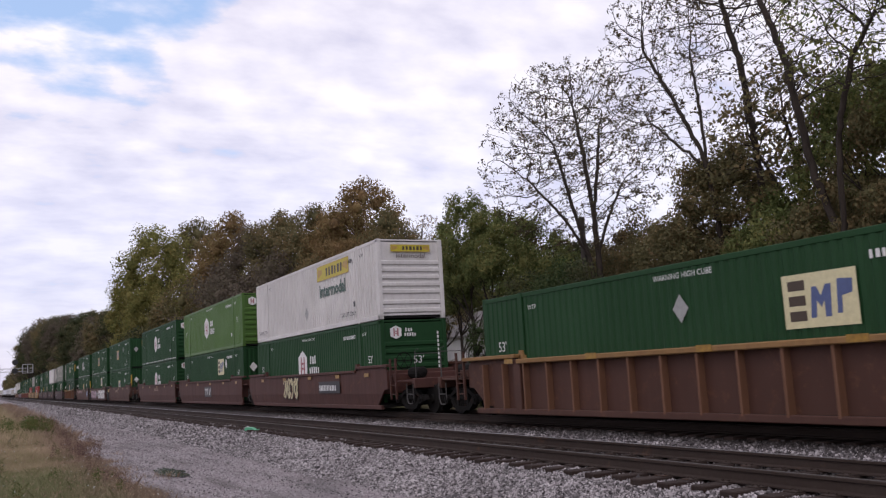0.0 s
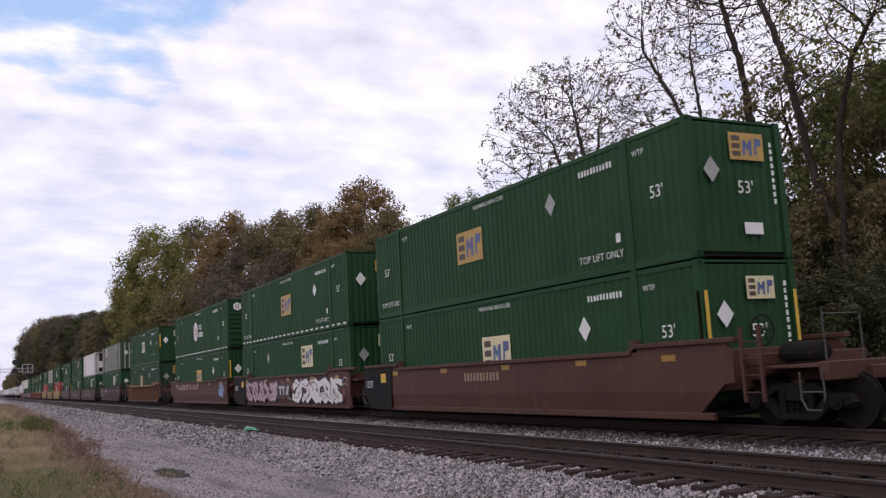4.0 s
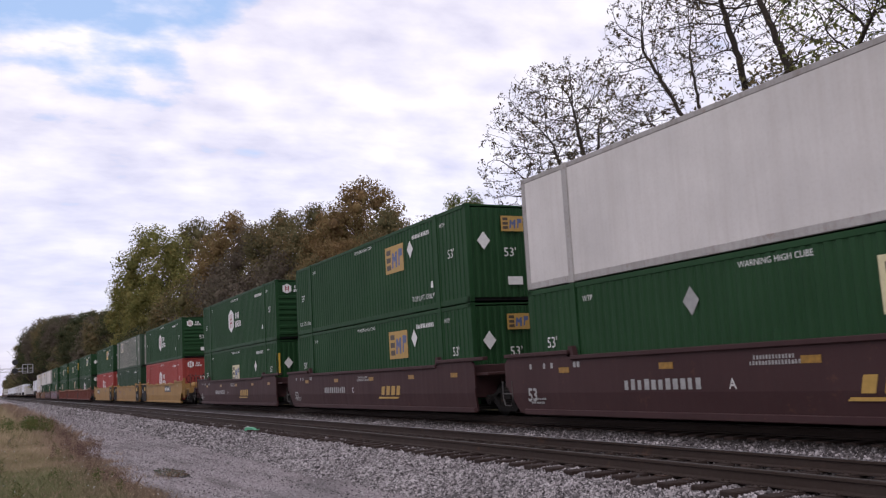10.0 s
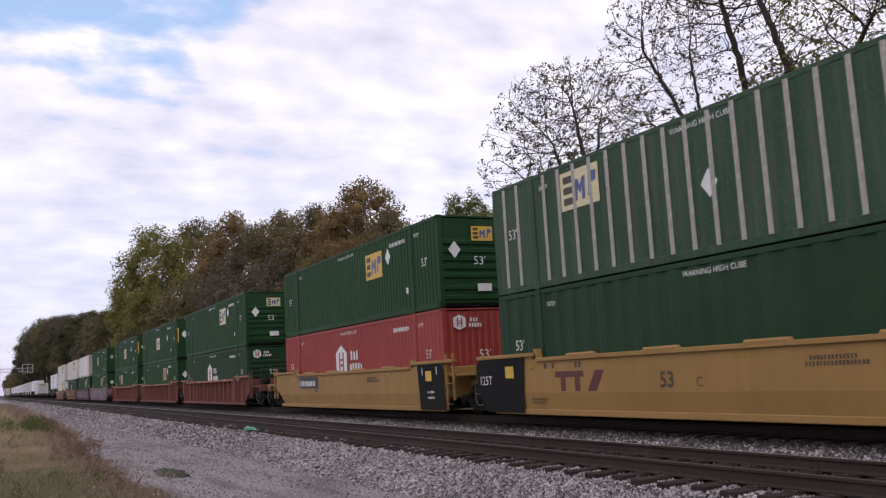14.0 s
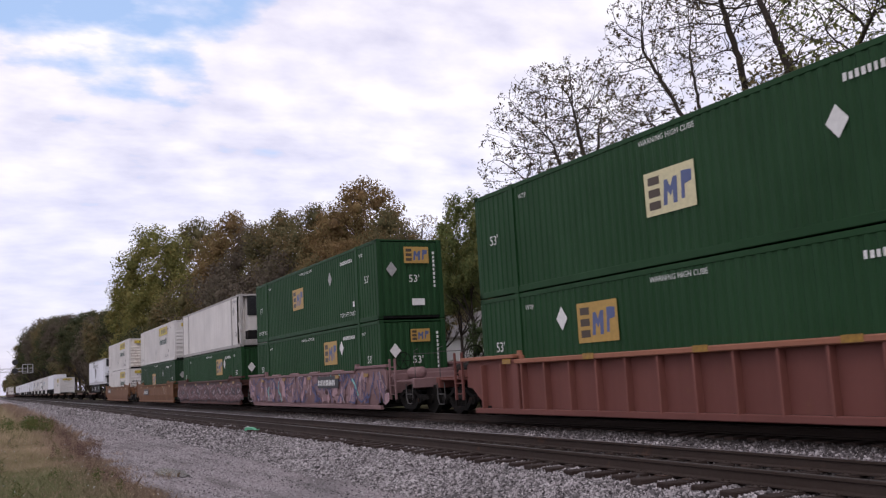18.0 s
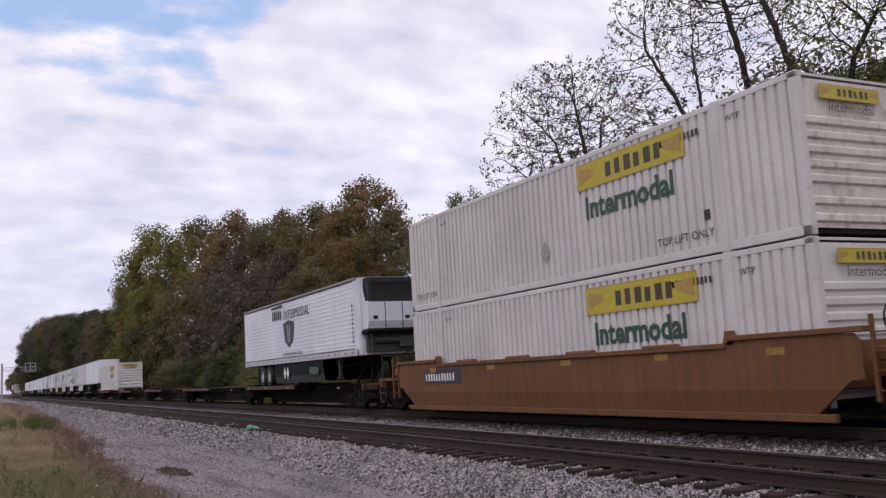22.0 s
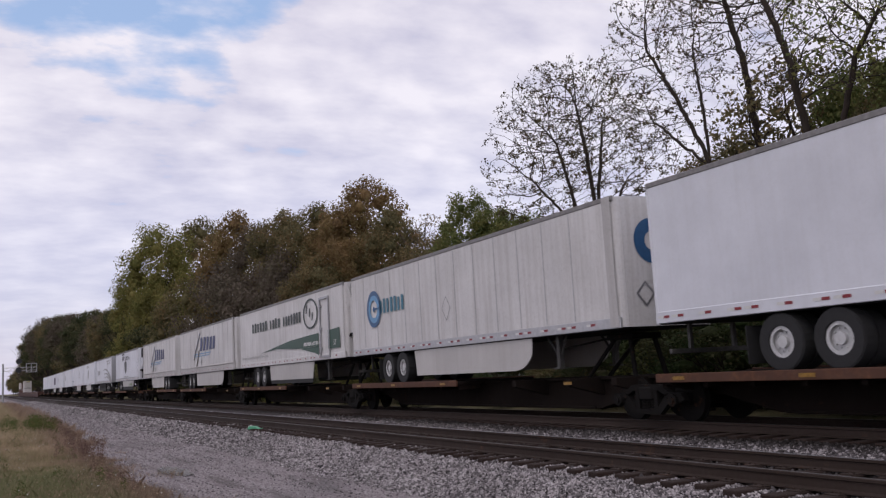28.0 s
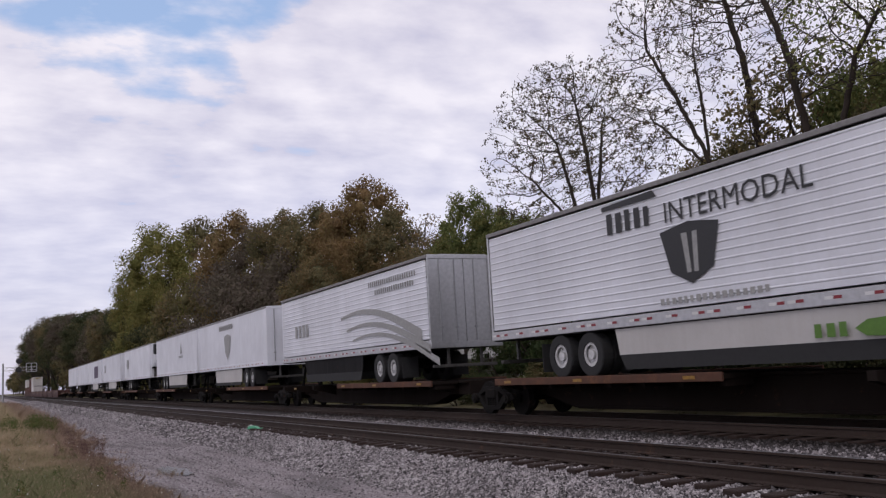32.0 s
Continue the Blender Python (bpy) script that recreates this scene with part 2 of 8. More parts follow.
def stone_mat(name, a, b, island):
    n = Nodes(name)
    v = n.coords()
    r = n.random(True) if island else n.add("TexVoronoi", Vector=v, Scale=17.0).outputs["Color"]
    fine = n.noise(v, 55.0, 4, 0.6)
    broad = n.noise(v, 0.35, 4, 0.6)
    if not island:
        sep = n.add("SeparateColor", Color=r)
        r = sep.outputs[0]
        vor = n.add("TexVoronoi", Vector=v, Scale=17.0)
        n.bump(vor.outputs["Distance"], 1.0, 0.05)
    tone = n.mix(n.math("POWER", r, 1.35), a, b)
    tone = n.mix(n.math("MULTIPLY", n.ramp(fine, 0.4, 0.75), 0.35), tone, [c * 0.45 for c in a])
    tone = n.mix(n.ramp(broad, 0.45, 0.7, 0.0, 0.35), tone, [c * 0.6 for c in a])
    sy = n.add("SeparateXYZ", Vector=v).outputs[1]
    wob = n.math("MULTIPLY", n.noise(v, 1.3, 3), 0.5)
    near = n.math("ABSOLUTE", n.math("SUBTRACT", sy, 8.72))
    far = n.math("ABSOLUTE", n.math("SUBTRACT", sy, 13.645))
    # Oil by the rails, with the train's shade coloured into the far band.
    oil_shade = n.math("MAXIMUM", n.ramp(n.math("ADD", near, wob), 0.85, 1.25, 0.88, 0.0), n.ramp(n.math("ADD", far, wob), 1.7, 2.5, 0.92, 0.0))
    tone = n.mix(oil_shade, tone, (0.016, 0.0125, 0.0108))
    return n.done(tone, 0.9, 0, 0.15)


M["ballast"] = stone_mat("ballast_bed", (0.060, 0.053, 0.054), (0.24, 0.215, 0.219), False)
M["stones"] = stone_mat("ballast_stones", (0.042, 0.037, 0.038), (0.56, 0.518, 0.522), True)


def road_mat():
    n = Nodes("packed_gravel")
    v = n.coords()
    broad = n.noise(v, 0.33, 5, 0.62)
    ruts = n.noise(n.coords((0.10, 1.0, 1.0)), 2.1, 6, 0.62)
    fine = n.noise(v, 30.0, 6, 0.75)
    cells = n.add("TexVoronoi", Vector=v, Scale=26.0)
    grit = n.add("SeparateColor", Color=cells.outputs["Color"]).outputs[0]
    tone = n.mix(n.ramp(fine, 0.3, 0.7), (0.140, 0.119, 0.123), (0.330, 0.288, 0.295))
    tone = n.mix(n.ramp(grit, 0.55, 1.0, 0.0, 0.8), tone, (0.44, 0.405, 0.405))
    tone = n.mix(n.ramp(ruts, 0.50, 0.62, 0.0, 0.62), tone, (0.085, 0.071, 0.071))
    wet = n.ramp(broad, 0.54, 0.68)
    tone = n.mix(n.math("MULTIPLY", wet, 0.40), tone, (0.085, 0.075, 0.073))
    n.bump(n.math("ADD", fine, n.math("MULTIPLY", cells.outputs["Distance"], 0.6)), 0.9, 0.03)
    return n.done(tone, n.ramp(broad, 0.52, 0.68, 0.9, 0.6), 0, 0.3)


def soil_mat():
    n = Nodes("soil_and_litter")
    v = n.coords()
    a = n.noise(v, 0.4, 6, 0.65)
    b = n.noise(v, 22.0, 5, 0.7)
    tone = n.mix(n.ramp(a, 0.35, 0.65), (0.17, 0.14, 0.085), (0.10, 0.105, 0.05))
    tone = n.mix(n.ramp(b, 0.45, 0.75, 0, 0.7), tone, (0.12, 0.09, 0.055))
    n.bump(b, 0.7, 0.05)
    return n.done(tone, 0.95, 0, 0.2)


def grass_mat():
    """Fine mixed grass: tan seed heads in the middle, greener towards the camera, reddish stalks at the road."""
    n = Nodes("mixed_grass")
    r = n.random(True)
    v = n.coords()
    sp = n.add("SeparateXYZ", Vector=v)
    patch = n.noise(v, 0.9, 4, 0.6)
    tone = n.mix(n.ramp(patch, 0.36, 0.64), (0.25, 0.23, 0.11), (0.66, 0.50, 0.35))
    wob = n.math("MULTIPLY", n.noise(v, 0.5, 3, 0.6), 5.0)
    green = n.ramp(n.math("ADD", sp.outputs[0], wob), -23.0, -16.5, 0.0, 0.85)
    tone = n.mix(green, tone, (0.17, 0.20, 0.085))
    edge = n.ramp(n.math("ADD", sp.outputs[1], n.math("MULTIPLY", n.noise(v, 0.8, 3, 0.6), 1.6)), 2.0, 2.9, 0.0, 0.8)
    tone = n.mix(edge, tone, (0.29, 0.185, 0.155))
    tone = n.mix(n.ramp(n.noise(n.coords(move=(9, 4, 0)), 0.8, 3, 0.6), 0.62, 0.72, 0, 0.8), tone, (0.08, 0.12, 0.035))
    tone = n.mix(n.ramp(r, 0.2, 1.0, 0, 0.55), tone, n.mix(r, (0.10, 0.12, 0.045), (0.46, 0.38, 0.26)))
    n.done(tone, 0.85, 0, 0.2)
    tr = n.add("BsdfTranslucent", Color=tone)
    mx = n.add("MixShader", Fac=0.45)
    n.t.links.new(n.bsdf.outputs[0], mx.inputs[1])
    n.t.links.new(tr.outputs[0], mx.inputs[2])
    n.t.links.new(mx.outputs[0], n.t.nodes["Material Output"].inputs[0])
    return n.mat


def tie_mat():
    n = Nodes("creosoted_tie")
    g = n.noise(n.coords((9, 0.7, 9)), 3.0, 6, 0.65)
    rnd = n.random()
    tone = n.mix(n.ramp(g, 0.3, 0.75), (0.012, 0.008, 0.0065), (0.040, 0.023, 0.018))
    tone = n.mix(n.math("MULTIPLY", rnd, 0.3), tone, (0.06, 0.045, 0.038))
    n.bump(g, 0.6, 0.02)
    return n.done(tone, 0.9, 0, 0.25)


M["road"], M["soil"], M["grass"], M["tie"] = road_mat(), soil_mat(), grass_mat(), tie_mat()
M["railweb"] = paint("rail_rust", (0.030, 0.0175, 0.0125), 0.75, 0.4, 0.12, 0.2)
M["railtop"] = plain("rail_head_dull", (0.10, 0.090, 0.085), 0.5, 0.5, 0.3)
M["railhead"] = plain("rail_head_polished", (0.50, 0.50, 0.52), 0.32, 0.9, 0.15)
M["litter"] = plain("green_plastic", (0.10, 0.42, 0.24), 0.4)
M["puddle"] = plain("muddy_water", (0.075, 0.066, 0.062), 0.12, 0, 0.15)
M["dryweed"] = leaf_mat("dry_weed_stalks", (0.11, 0.07, 0.058), (0.19, 0.115, 0.095), (0.22, 0.16, 0.11))
M["weed"] = leaf_mat("weed_leaves", (0.05, 0.085, 0.02), (0.10, 0.14, 0.035), (0.15, 0.10, 0.04))


def cloud_mat():
    """A broken sheet of altocumulus that glows with scattered daylight; gaps let the blue through."""
    n = Nodes("cloud_sheet")
    n.t.nodes.remove(n.bsdf)
    tc = n.t.nodes.new("ShaderNodeTexCoord")
    dirn = n.add("VectorMath", **{"0": tc.outputs["Object"]})
    dirn.operation = "NORMALIZE"
    d = dirn.outputs[0]
    sep = n.add("SeparateXYZ", Vector=d)
    den = n.math("ADD", n.math("MAXIMUM", sep.outputs[2], 0.0), 0.26)
    flat = n.add("CombineXYZ", X=n.math("DIVIDE", sep.outputs[0], den), Y=n.math("DIVIDE", sep.outputs[1], den), Z=0.0)
    mp = n.add("Mapping", Vector=flat.outputs[0], Scale=(1.35, 0.85, 1.0), Rotation=(0, 0, radians(10)))
    big = n.noise(mp.outputs[0], 2.1, 4, 0.5)
    puff = n.noise(mp.outputs[0], 8.5, 6, 0.52)
    body = n.math("ADD", n.math("MULTIPLY", big, 0.5), n.math("MULTIPLY", puff, 0.5))
    shade = n.ramp(body, 0.37, 0.62)
    low = n.ramp(sep.outputs[2], 0.0, 0.26)
    dark = n.mix(low, (0.50, 0.495, 0.70), (0.64, 0.615, 0.72))
    light = n.mix(low, (0.61, 0.60, 0.78), (0.96, 0.92, 0.95))
    tone = n.mix(shade, dark, light)
    dot = n.add("VectorMath", **{"0": d, "1": (-0.8943, 0.0617, 0.4433)})
    dot.operation = "DOT_PRODUCT"
    near = n.ramp(dot.outputs["Value"], 0.980, 0.9990)
    gap = n.ramp(n.math("ADD", near, n.math("MULTIPLY", n.math("SUBTRACT", 0.50, body), 3.2)), 0.40, 0.86)
    tone = n.mix(gap, tone, (0.46, 0.66, 1.0))
    em = n.add("Emission", Color=tone, Strength=1.0)
    clear = n.add("BsdfTransparent", Color=(0.4, 0.4, 0.4, 1))
    both = n.t.nodes.new("ShaderNodeAddShader")
    n.t.links.new(em.outputs[0], both.inputs[0])
    n.t.links.new(clear.outputs[0], both.inputs[1])
    hole = n.add("BsdfTransparent", Color=(1, 1, 1, 1))
    mx = n.add("MixShader", Fac=n.math("MULTIPLY", gap, 0.3))
    n.t.links.new(both.outputs[0], mx.inputs[1])
    n.t.links.new(hole.outputs[0], mx.inputs[2])
    n.t.links.new(mx.outputs[0], n.t.nodes["Material Output"].inputs[0])
    return n.mat


M["cloud"] = cloud_mat()


# ---------------------------------------------------------------- mesh helpers
class Geo:
    """A bag of faces that becomes one mesh."""

    def __init__(self):
        self.v, self.f = [], []

    def face(self, *pts):
        k = len(self.v)
        self.v += [tuple(p) for p in pts]
        self.f.append(tuple(range(k, k + len(pts))))

    def box(self, x0, y0, z0, x1, y1, z1, c=0.0):
        """A box; c chamfers its twelve edges."""
        k = len(self.v)
        if not c:
            self.v += [(x, y, z) for x in (x0, x1) for y in (y0, y1) for z in (z0, z1)]
            self.f += [tuple(k + i for i in q) for q in ((0, 1, 3, 2), (4, 6, 7, 5), (0, 4, 5, 1), (2, 3, 7, 6), (0, 2, 6, 4), (1, 5, 7, 3))]
            return
        lo, hi, idx = (x0, y0, z0), (x1, y1, z1), {}
        for s in ((a, b, d) for a in (0, 1) for b in (0, 1) for d in (0, 1)):
            for ax in range(3):
                p = []
                for i in range(3):
                    e = (hi if s[i] else lo)[i]
                    p.append(e if i == ax else e + (-c if s[i] else c))
                idx[s, ax] = len(self.v)
                self.v.append(tuple(p))
        cor = [(a, b, d) for a in (0, 1) for b in (0, 1) for d in (0, 1)]
        for ax in range(3):
            o = [i for i in range(3) if i != ax]
            for side in (0, 1):
                q = []
                for a, b in ((0, 0), (1, 0), (1, 1), (0, 1)):
                    s = [0, 0, 0]
                    s[ax], s[o[0]], s[o[1]] = side, a, b
                    q.append(idx[tuple(s), ax])
                self.f.append(tuple(q))
            for a in (0, 1):
                for b in (0, 1):
                    s, e = [0, 0, 0], [0, 0, 0]
                    s[ax], e[ax] = 0, 1
                    s[o[0]] = e[o[0]] = a
                    s[o[1]] = e[o[1]] = b
                    self.f.append((idx[tuple(s), o[0]], idx[tuple(e), o[0]], idx[tuple(e), o[1]], idx[tuple(s), o[1]]))
        for s in cor:
            self.f.append(tuple(idx[s, i] for i in range(3)))

    def prism(self, poly, a, b, axis="y"):
        """Extrude a polygon: (x, z) along y, (y, z) along x, or (x, y) along z."""
        def at(p, h):
            return {"y": (p[0], h, p[1]), "x": (h, p[0], p[1]), "z": (p[0], p[1], h)}[axis]
        k, n = len(self.v), len(poly)
        self.v += [at(p, a) for p in poly] + [at(p, b) for p in poly]
        self.f += [tuple(range(k, k + n)), tuple(range(k + 2 * n - 1, k + n - 1, -1))]
        self.f += [(k + i, k + (i + 1) % n, k + n + (i + 1) % n, k + n + i) for i in range(n)]

    def tube(self, pts, radii, n=6, caps=True):
        """A tapered tube through points."""
        pts = [Vector(p) for p in pts]
        k0 = len(self.v)
        up = Vector((0.13, 0.31, 1)).normalized()
        for i, p in enumerate(pts):
            d = (pts[min(i + 1, len(pts) - 1)] - pts[max(i - 1, 0)]).normalized()
            side = d.cross(up if abs(d.dot(up)) < 0.95 else Vector((1, 0, 0))).normalized()
            other = d.cross(side)
            r = radii[i] if isinstance(radii, (list, tuple)) else radii
            for j in range(n):
                w = 2 * math.pi * j / n
                self.v.append(tuple(p + side * (r * math.cos(w)) + other * (r * math.sin(w))))
        for i in range(len(pts) - 1):
            for j in range(n):
                a, b = k0 + i * n + j, k0 + i * n + (j + 1) % n
                self.f.append((a, b, b + n, a + n))
        if caps:
            self.f.append(tuple(k0 + j for j in range(n - 1, -1, -1)))
            self.f.append(tuple(k0 + (len(pts) - 1) * n + j for j in range(n)))

    def disc_y(self, x, z, r, y0, y1, n=20, hole=0.0):
        """A wheel-like disc or ring whose axle runs along y."""
        ring = [(x + r * math.cos(2 * math.pi * i / n), z + r * math.sin(2 * math.pi * i / n)) for i in range(n)]
        if not hole:
            self.prism(ring, y0, y1, "y")
            return
        k = len(self.v)
        for y in (y0, y1):
            for q in (r, hole):
                self.v += [(x + q * math.cos(2 * math.pi * i / n), y, z + q * math.sin(2 * math.pi * i / n)) for i in range(n)]
        for i in range(n):
            j = (i + 1) % n
            o0, i0, o1, i1 = k, k + n, k + 2 * n, k + 3 * n
            self.f += [(o0 + i, o0 + j, i0 + j, i0 + i), (o1 + j, o1 + i, i1 + i, i1 + j), (o0 + j, o0 + i, o1 + i, o1 + j), (i0 + i, i0 + j, i1 + j, i1 + i)]

    def mesh(self, name, mat, smooth=False):
        me = bpy.data.meshes.new(name)
        me.from_pydata(self.v, [], self.f)
        bm = bmesh.new()
        bm.from_mesh(me)
        bmesh.ops.recalc_face_normals(bm, faces=bm.faces)
        bm.to_mesh(me)
        bm.free()
        if smooth:
            me.polygons.foreach_set("use_smooth", [True] * len(me.polygons))
        me.materials.append(mat)
        return me


KEPT = {}


def shared(key, build, mat, smooth=False):
    """A mesh that is built once and shared by all alike pieces."""
    k = (key, mat.name)
    if k not in KEPT:
        g = Geo()
        build(g)
        KEPT[k] = g.mesh(str(key if isinstance(key, str) else key[0]), mat, smooth)
    return KEPT[k]


def part(name, me, parent, label="", at=None, turn=None):
    ob = new(name, me)
    ob.parent = parent
    if at:
        ob.location = at
    if turn:
        ob.rotation_euler = [radians(a) for a in turn]
    if label:
        ob["label"] = label
    return ob


def root(name, m, label, category, group="", kind=""):
    ob = new(name)
    ob.empty_display_size = 0.3
    ob.matrix_world = m
    return tagged(ob, label, category, group, kind)


TEXTS = {}


def text_mesh(words, height, mat, bold=0.0):
    """Words in the built-in font as a flat mesh in the x-z plane that faces -y, its lower left corner at the origin."""
    k = (words, height, mat.name, bold)
    if k not in TEXTS:
        cu = bpy.data.curves.new("lettering", "FONT")
        cu.body, cu.size, cu.resolution_u = words, height / 0.72, 2
        cu.offset = bold
        ob = new("lettering", cu)
        me = bpy.data.meshes.new_from_object(ob)
        bpy.data.objects.remove(ob)
        bpy.data.curves.remove(cu)
        me.transform(Matrix.Rotation(radians(90), 4, "X"))
        me.materials.clear()
        me.materials.append(mat)
        TEXTS[k] = me
    return TEXTS[k]


def bars(g, x, z, w, h, n, y=0.0, lean=0.0, seed=1):
    """A word that is a mark or a number: a row of plain blocks."""
    rnd = random.Random(seed)
    step = w / n
    for i in range(n):
        a, b = x + i * step, x + i * step + step * rnd.uniform(0.50, 0.70)
        z1 = z + h * rnd.choice((1.0, 1.0, 0.96, 0.9))
        g.face((a, y, z), (b, y, z), (b + lean * h, y, z1), (a + lean * h, y, z1))


def poly(g, pts, y=0.0):
    g.face(*[(p[0], y, p[1]) for p in pts])


def hexagon(w, h, cx=0.0, cz=0.0):
    return [(cx - w, cz - h * 0.55), (cx, cz - h), (cx + w, cz - h * 0.55), (cx + w, cz + h * 0.55), (cx, cz + h), (cx - w, cz + h * 0.55)]


def annulus(g, r, hole, n=24, y=0.0):
    for i in range(n):
        a, b = 2 * math.pi * i / n, 2 * math.pi * (i + 1) / n
        poly(g, [(r * math.cos(a), r * math.sin(a)), (r * math.cos(b), r * math.sin(b)), (hole * math.cos(b), hole * math.sin(b)), (hole * math.cos(a), hole * math.sin(a))], y)


def stroke(g, pts, w, y):
    """A band of paint along a line in the x-z plane."""
    for (x0, z0), (x1, z1) in zip(pts, pts[1:]):
        d = math.hypot(x1 - x0, z1 - z0) or 1
        nx, nz = -(z1 - z0) / d * w / 2, (x1 - x0) / d * w / 2
        ex, ez = (x1 - x0) / d * w * 0.25, (z1 - z0) / d * w * 0.25
        g.face((x0 - nx - ex, y, z0 - nz - ez), (x1 - nx + ex, y, z1 - nz + ez), (x1 + nx + ex, y, z1 + nz + ez), (x0 + nx - ex, y, z0 + nz - ez))


# ---------------------------------------------------------------- ground, road and tracks
NEAR, FAR = 8.72, 13.645      # centre lines of the two tracks
DECK = 0.95                   # top of the spine cars' platforms


def lerp(table, t):
    for (a, va), (b, vb) in zip(table, table[1:]):
        if t <= b:
            return va + (vb - va) * max(0.0, (t - a) / (b - a))
    return table[-1][1]


PROFILE = [(-3000, 2.0), (-60, 0.4), (-12, -0.05), (-2, -0.25), (1.9, -0.42), (2.7, -0.60), (5.6, -0.62), (7, -0.85), (16, -0.85), (17.4, -0.55), (24, -0.1), (45, 0.5), (120, 1.5), (3000, 6.0)]


def ground_z(x, y):
    z = lerp(PROFILE, y)
    if y < 3.4 or y > 17.5:
        z += 0.10 * noise.noise((x * 0.22, y * 0.35, 3.1)) + 0.3 * noise.noise((x * 0.03, y * 0.05, 7.7)) * min(1.0, abs(y - 8) / 20)
    elif y < 5.8:
        z += 0.035 * noise.noise((x * 0.3, y * 1.4, 1.0))
    return z


def spread(lo, hi, near, n, fine):
    """Grid lines that are dense round a value."""
    k = np.linspace(-1, 1, n)
    half = (hi - lo) / 2
    w = np.sign(k) * (fine * np.abs(k) + (half - fine) * np.abs(k) ** 5)
    return near + w


def sheet(name, xs, ys, zf, mat):
    v = [(float(x), float(y), zf(float(x), float(y))) for x in xs for y in ys]
    m = len(ys)
    f = [(i * m + j, (i + 1) * m + j, (i + 1) * m + j + 1, i * m + j + 1) for i in range(len(xs) - 1) for j in range(m - 1)]
    me = bpy.data.meshes.new(name)
    me.from_pydata(v, [], f)
    me.polygons.foreach_set("use_smooth", [True] * len(f))
    me.materials.append(mat)
    return new(name, me)


xs = np.unique(np.concatenate([spread(-3400, 3300, -50, 70, 200), np.linspace(-70, 0, 90)]))
ys = np.unique(np.concatenate([spread(-3300, 3300, 8, 60, 60), np.linspace(-6, 30, 73)]))
ground = sheet("ground", xs, ys, ground_z, M["soil"])
tagged(ground, "bare soil with leaf litter and low grass beside the tracks", "ground", kind="structure")


def road_z(x, y):
    edge = 0.05 * noise.noise((x * 0.4, y, 5))
    rut = -0.035 * (math.exp(-((y - 3.75) / 0.22) ** 2) + math.exp(-((y - 5.15) / 0.22) ** 2))
    return lerp([(2.2, -0.50), (2.9, -0.475), (5.6, -0.53), (6.3, -0.62)], y) + rut + edge * 0.6


road = sheet("road", np.concatenate([np.linspace(-420, -70, 60), np.linspace(-69, 15, 160)]), np.linspace(2.2, 6.3, 34), road_z, M["road"])
tagged(road, "rutted packed grey gravel service road with damp patches", "gravel road", kind="structure")

BED = [(5.25, -0.66), (5.7, -0.56), (6.5, -0.45), (7.1, -0.335), (7.4, -0.270), (7.7, -0.245), (8.0, -0.245), (9.5, -0.250), (10.1, -0.245), (10.7, -0.30), (11.5, -0.31), (12.2, -0.245), (15.0, -0.215), (15.6, -0.30), (17.2, -0.86)]


def bed_z(x, y):
    return lerp(BED, y) + 0.05 * noise.noise((x * 0.9, y * 1.1, 2)) * (1.0 if y < 7.3 or y > 10.2 else 0.35)


bed_y = [5.25, 5.5, 5.75, 6, 6.25, 6.5, 6.75, 7.0, 7.25, 7.5, 8, 8.7, 9.4, 10, 10.35, 10.7, 11.1, 11.5, 11.9, 12.3, 13, 14.3, 15, 15.6, 16.4, 17.2]
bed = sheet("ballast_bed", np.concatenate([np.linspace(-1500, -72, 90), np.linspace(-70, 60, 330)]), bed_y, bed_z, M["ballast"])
tagged(bed, "bed of crushed grey ballast stone under both tracks", "ballast", kind="structure")


def scatter_stones(name, count, zone, size, zf, seed, label, mat="stones"):
    """Loose stones as one object: sharp six-cornered lumps, each of its own shape."""
    r = np.random.default_rng(seed)
    x = zone[0] + (zone[1] - zone[0]) * (1 - r.random(count) ** 1.0)
    y = r.uniform(zone[2], zone[3], count)
    base = 1.45 * np.array([(1, 0, 0), (-1, 0, 0), (0, 1, 0), (0, -1, 0), (0, 0, 1), (0, 0, -1)], float)
    s = size * r.lognormal(0, 0.32, (count, 1, 1)) * r.uniform(0.6, 1.15, (count, 1, 3))
    p = (base[None] + r.uniform(-0.45, 0.45, (count, 6, 3))) * s * r.uniform(0.7, 1.05, (count, 6, 1))
    q = r.normal(size=(count, 4))
    q /= np.linalg.norm(q, axis=1)[:, None]
    w, a, b, c = q.T
    rot = np.stack([1 - 2 * (b * b + c * c), 2 * (a * b - c * w), 2 * (a * c + b * w), 2 * (a * b + c * w), 1 - 2 * (a * a + c * c), 2 * (b * c - a * w),
                    2 * (a * c - b * w), 2 * (b * c + a * w), 1 - 2 * (a * a + b * b)], 1).reshape(count, 3, 3)
    p = np.einsum("nij,nkj->nki", rot, p)
    z = np.array([zf(float(i), float(j)) for i, j in zip(x, y)]) + size * 0.35
    p += np.stack([x, y, z], 1)[:, None]
    sides = np.array(((0, 2, 4), (2, 1, 4), (1, 3, 4), (3, 0, 4), (2, 0, 5), (1, 2, 5), (3, 1, 5), (0, 3, 5)))
    faces = (sides[None] + 6 * np.arange(count)[:, None, None]).reshape(-1, 3)
    ob = new(name, raw_mesh(name, p.reshape(-1, 3), faces, M[mat]))
    return tagged(ob, label, "gravel", kind="stuff")


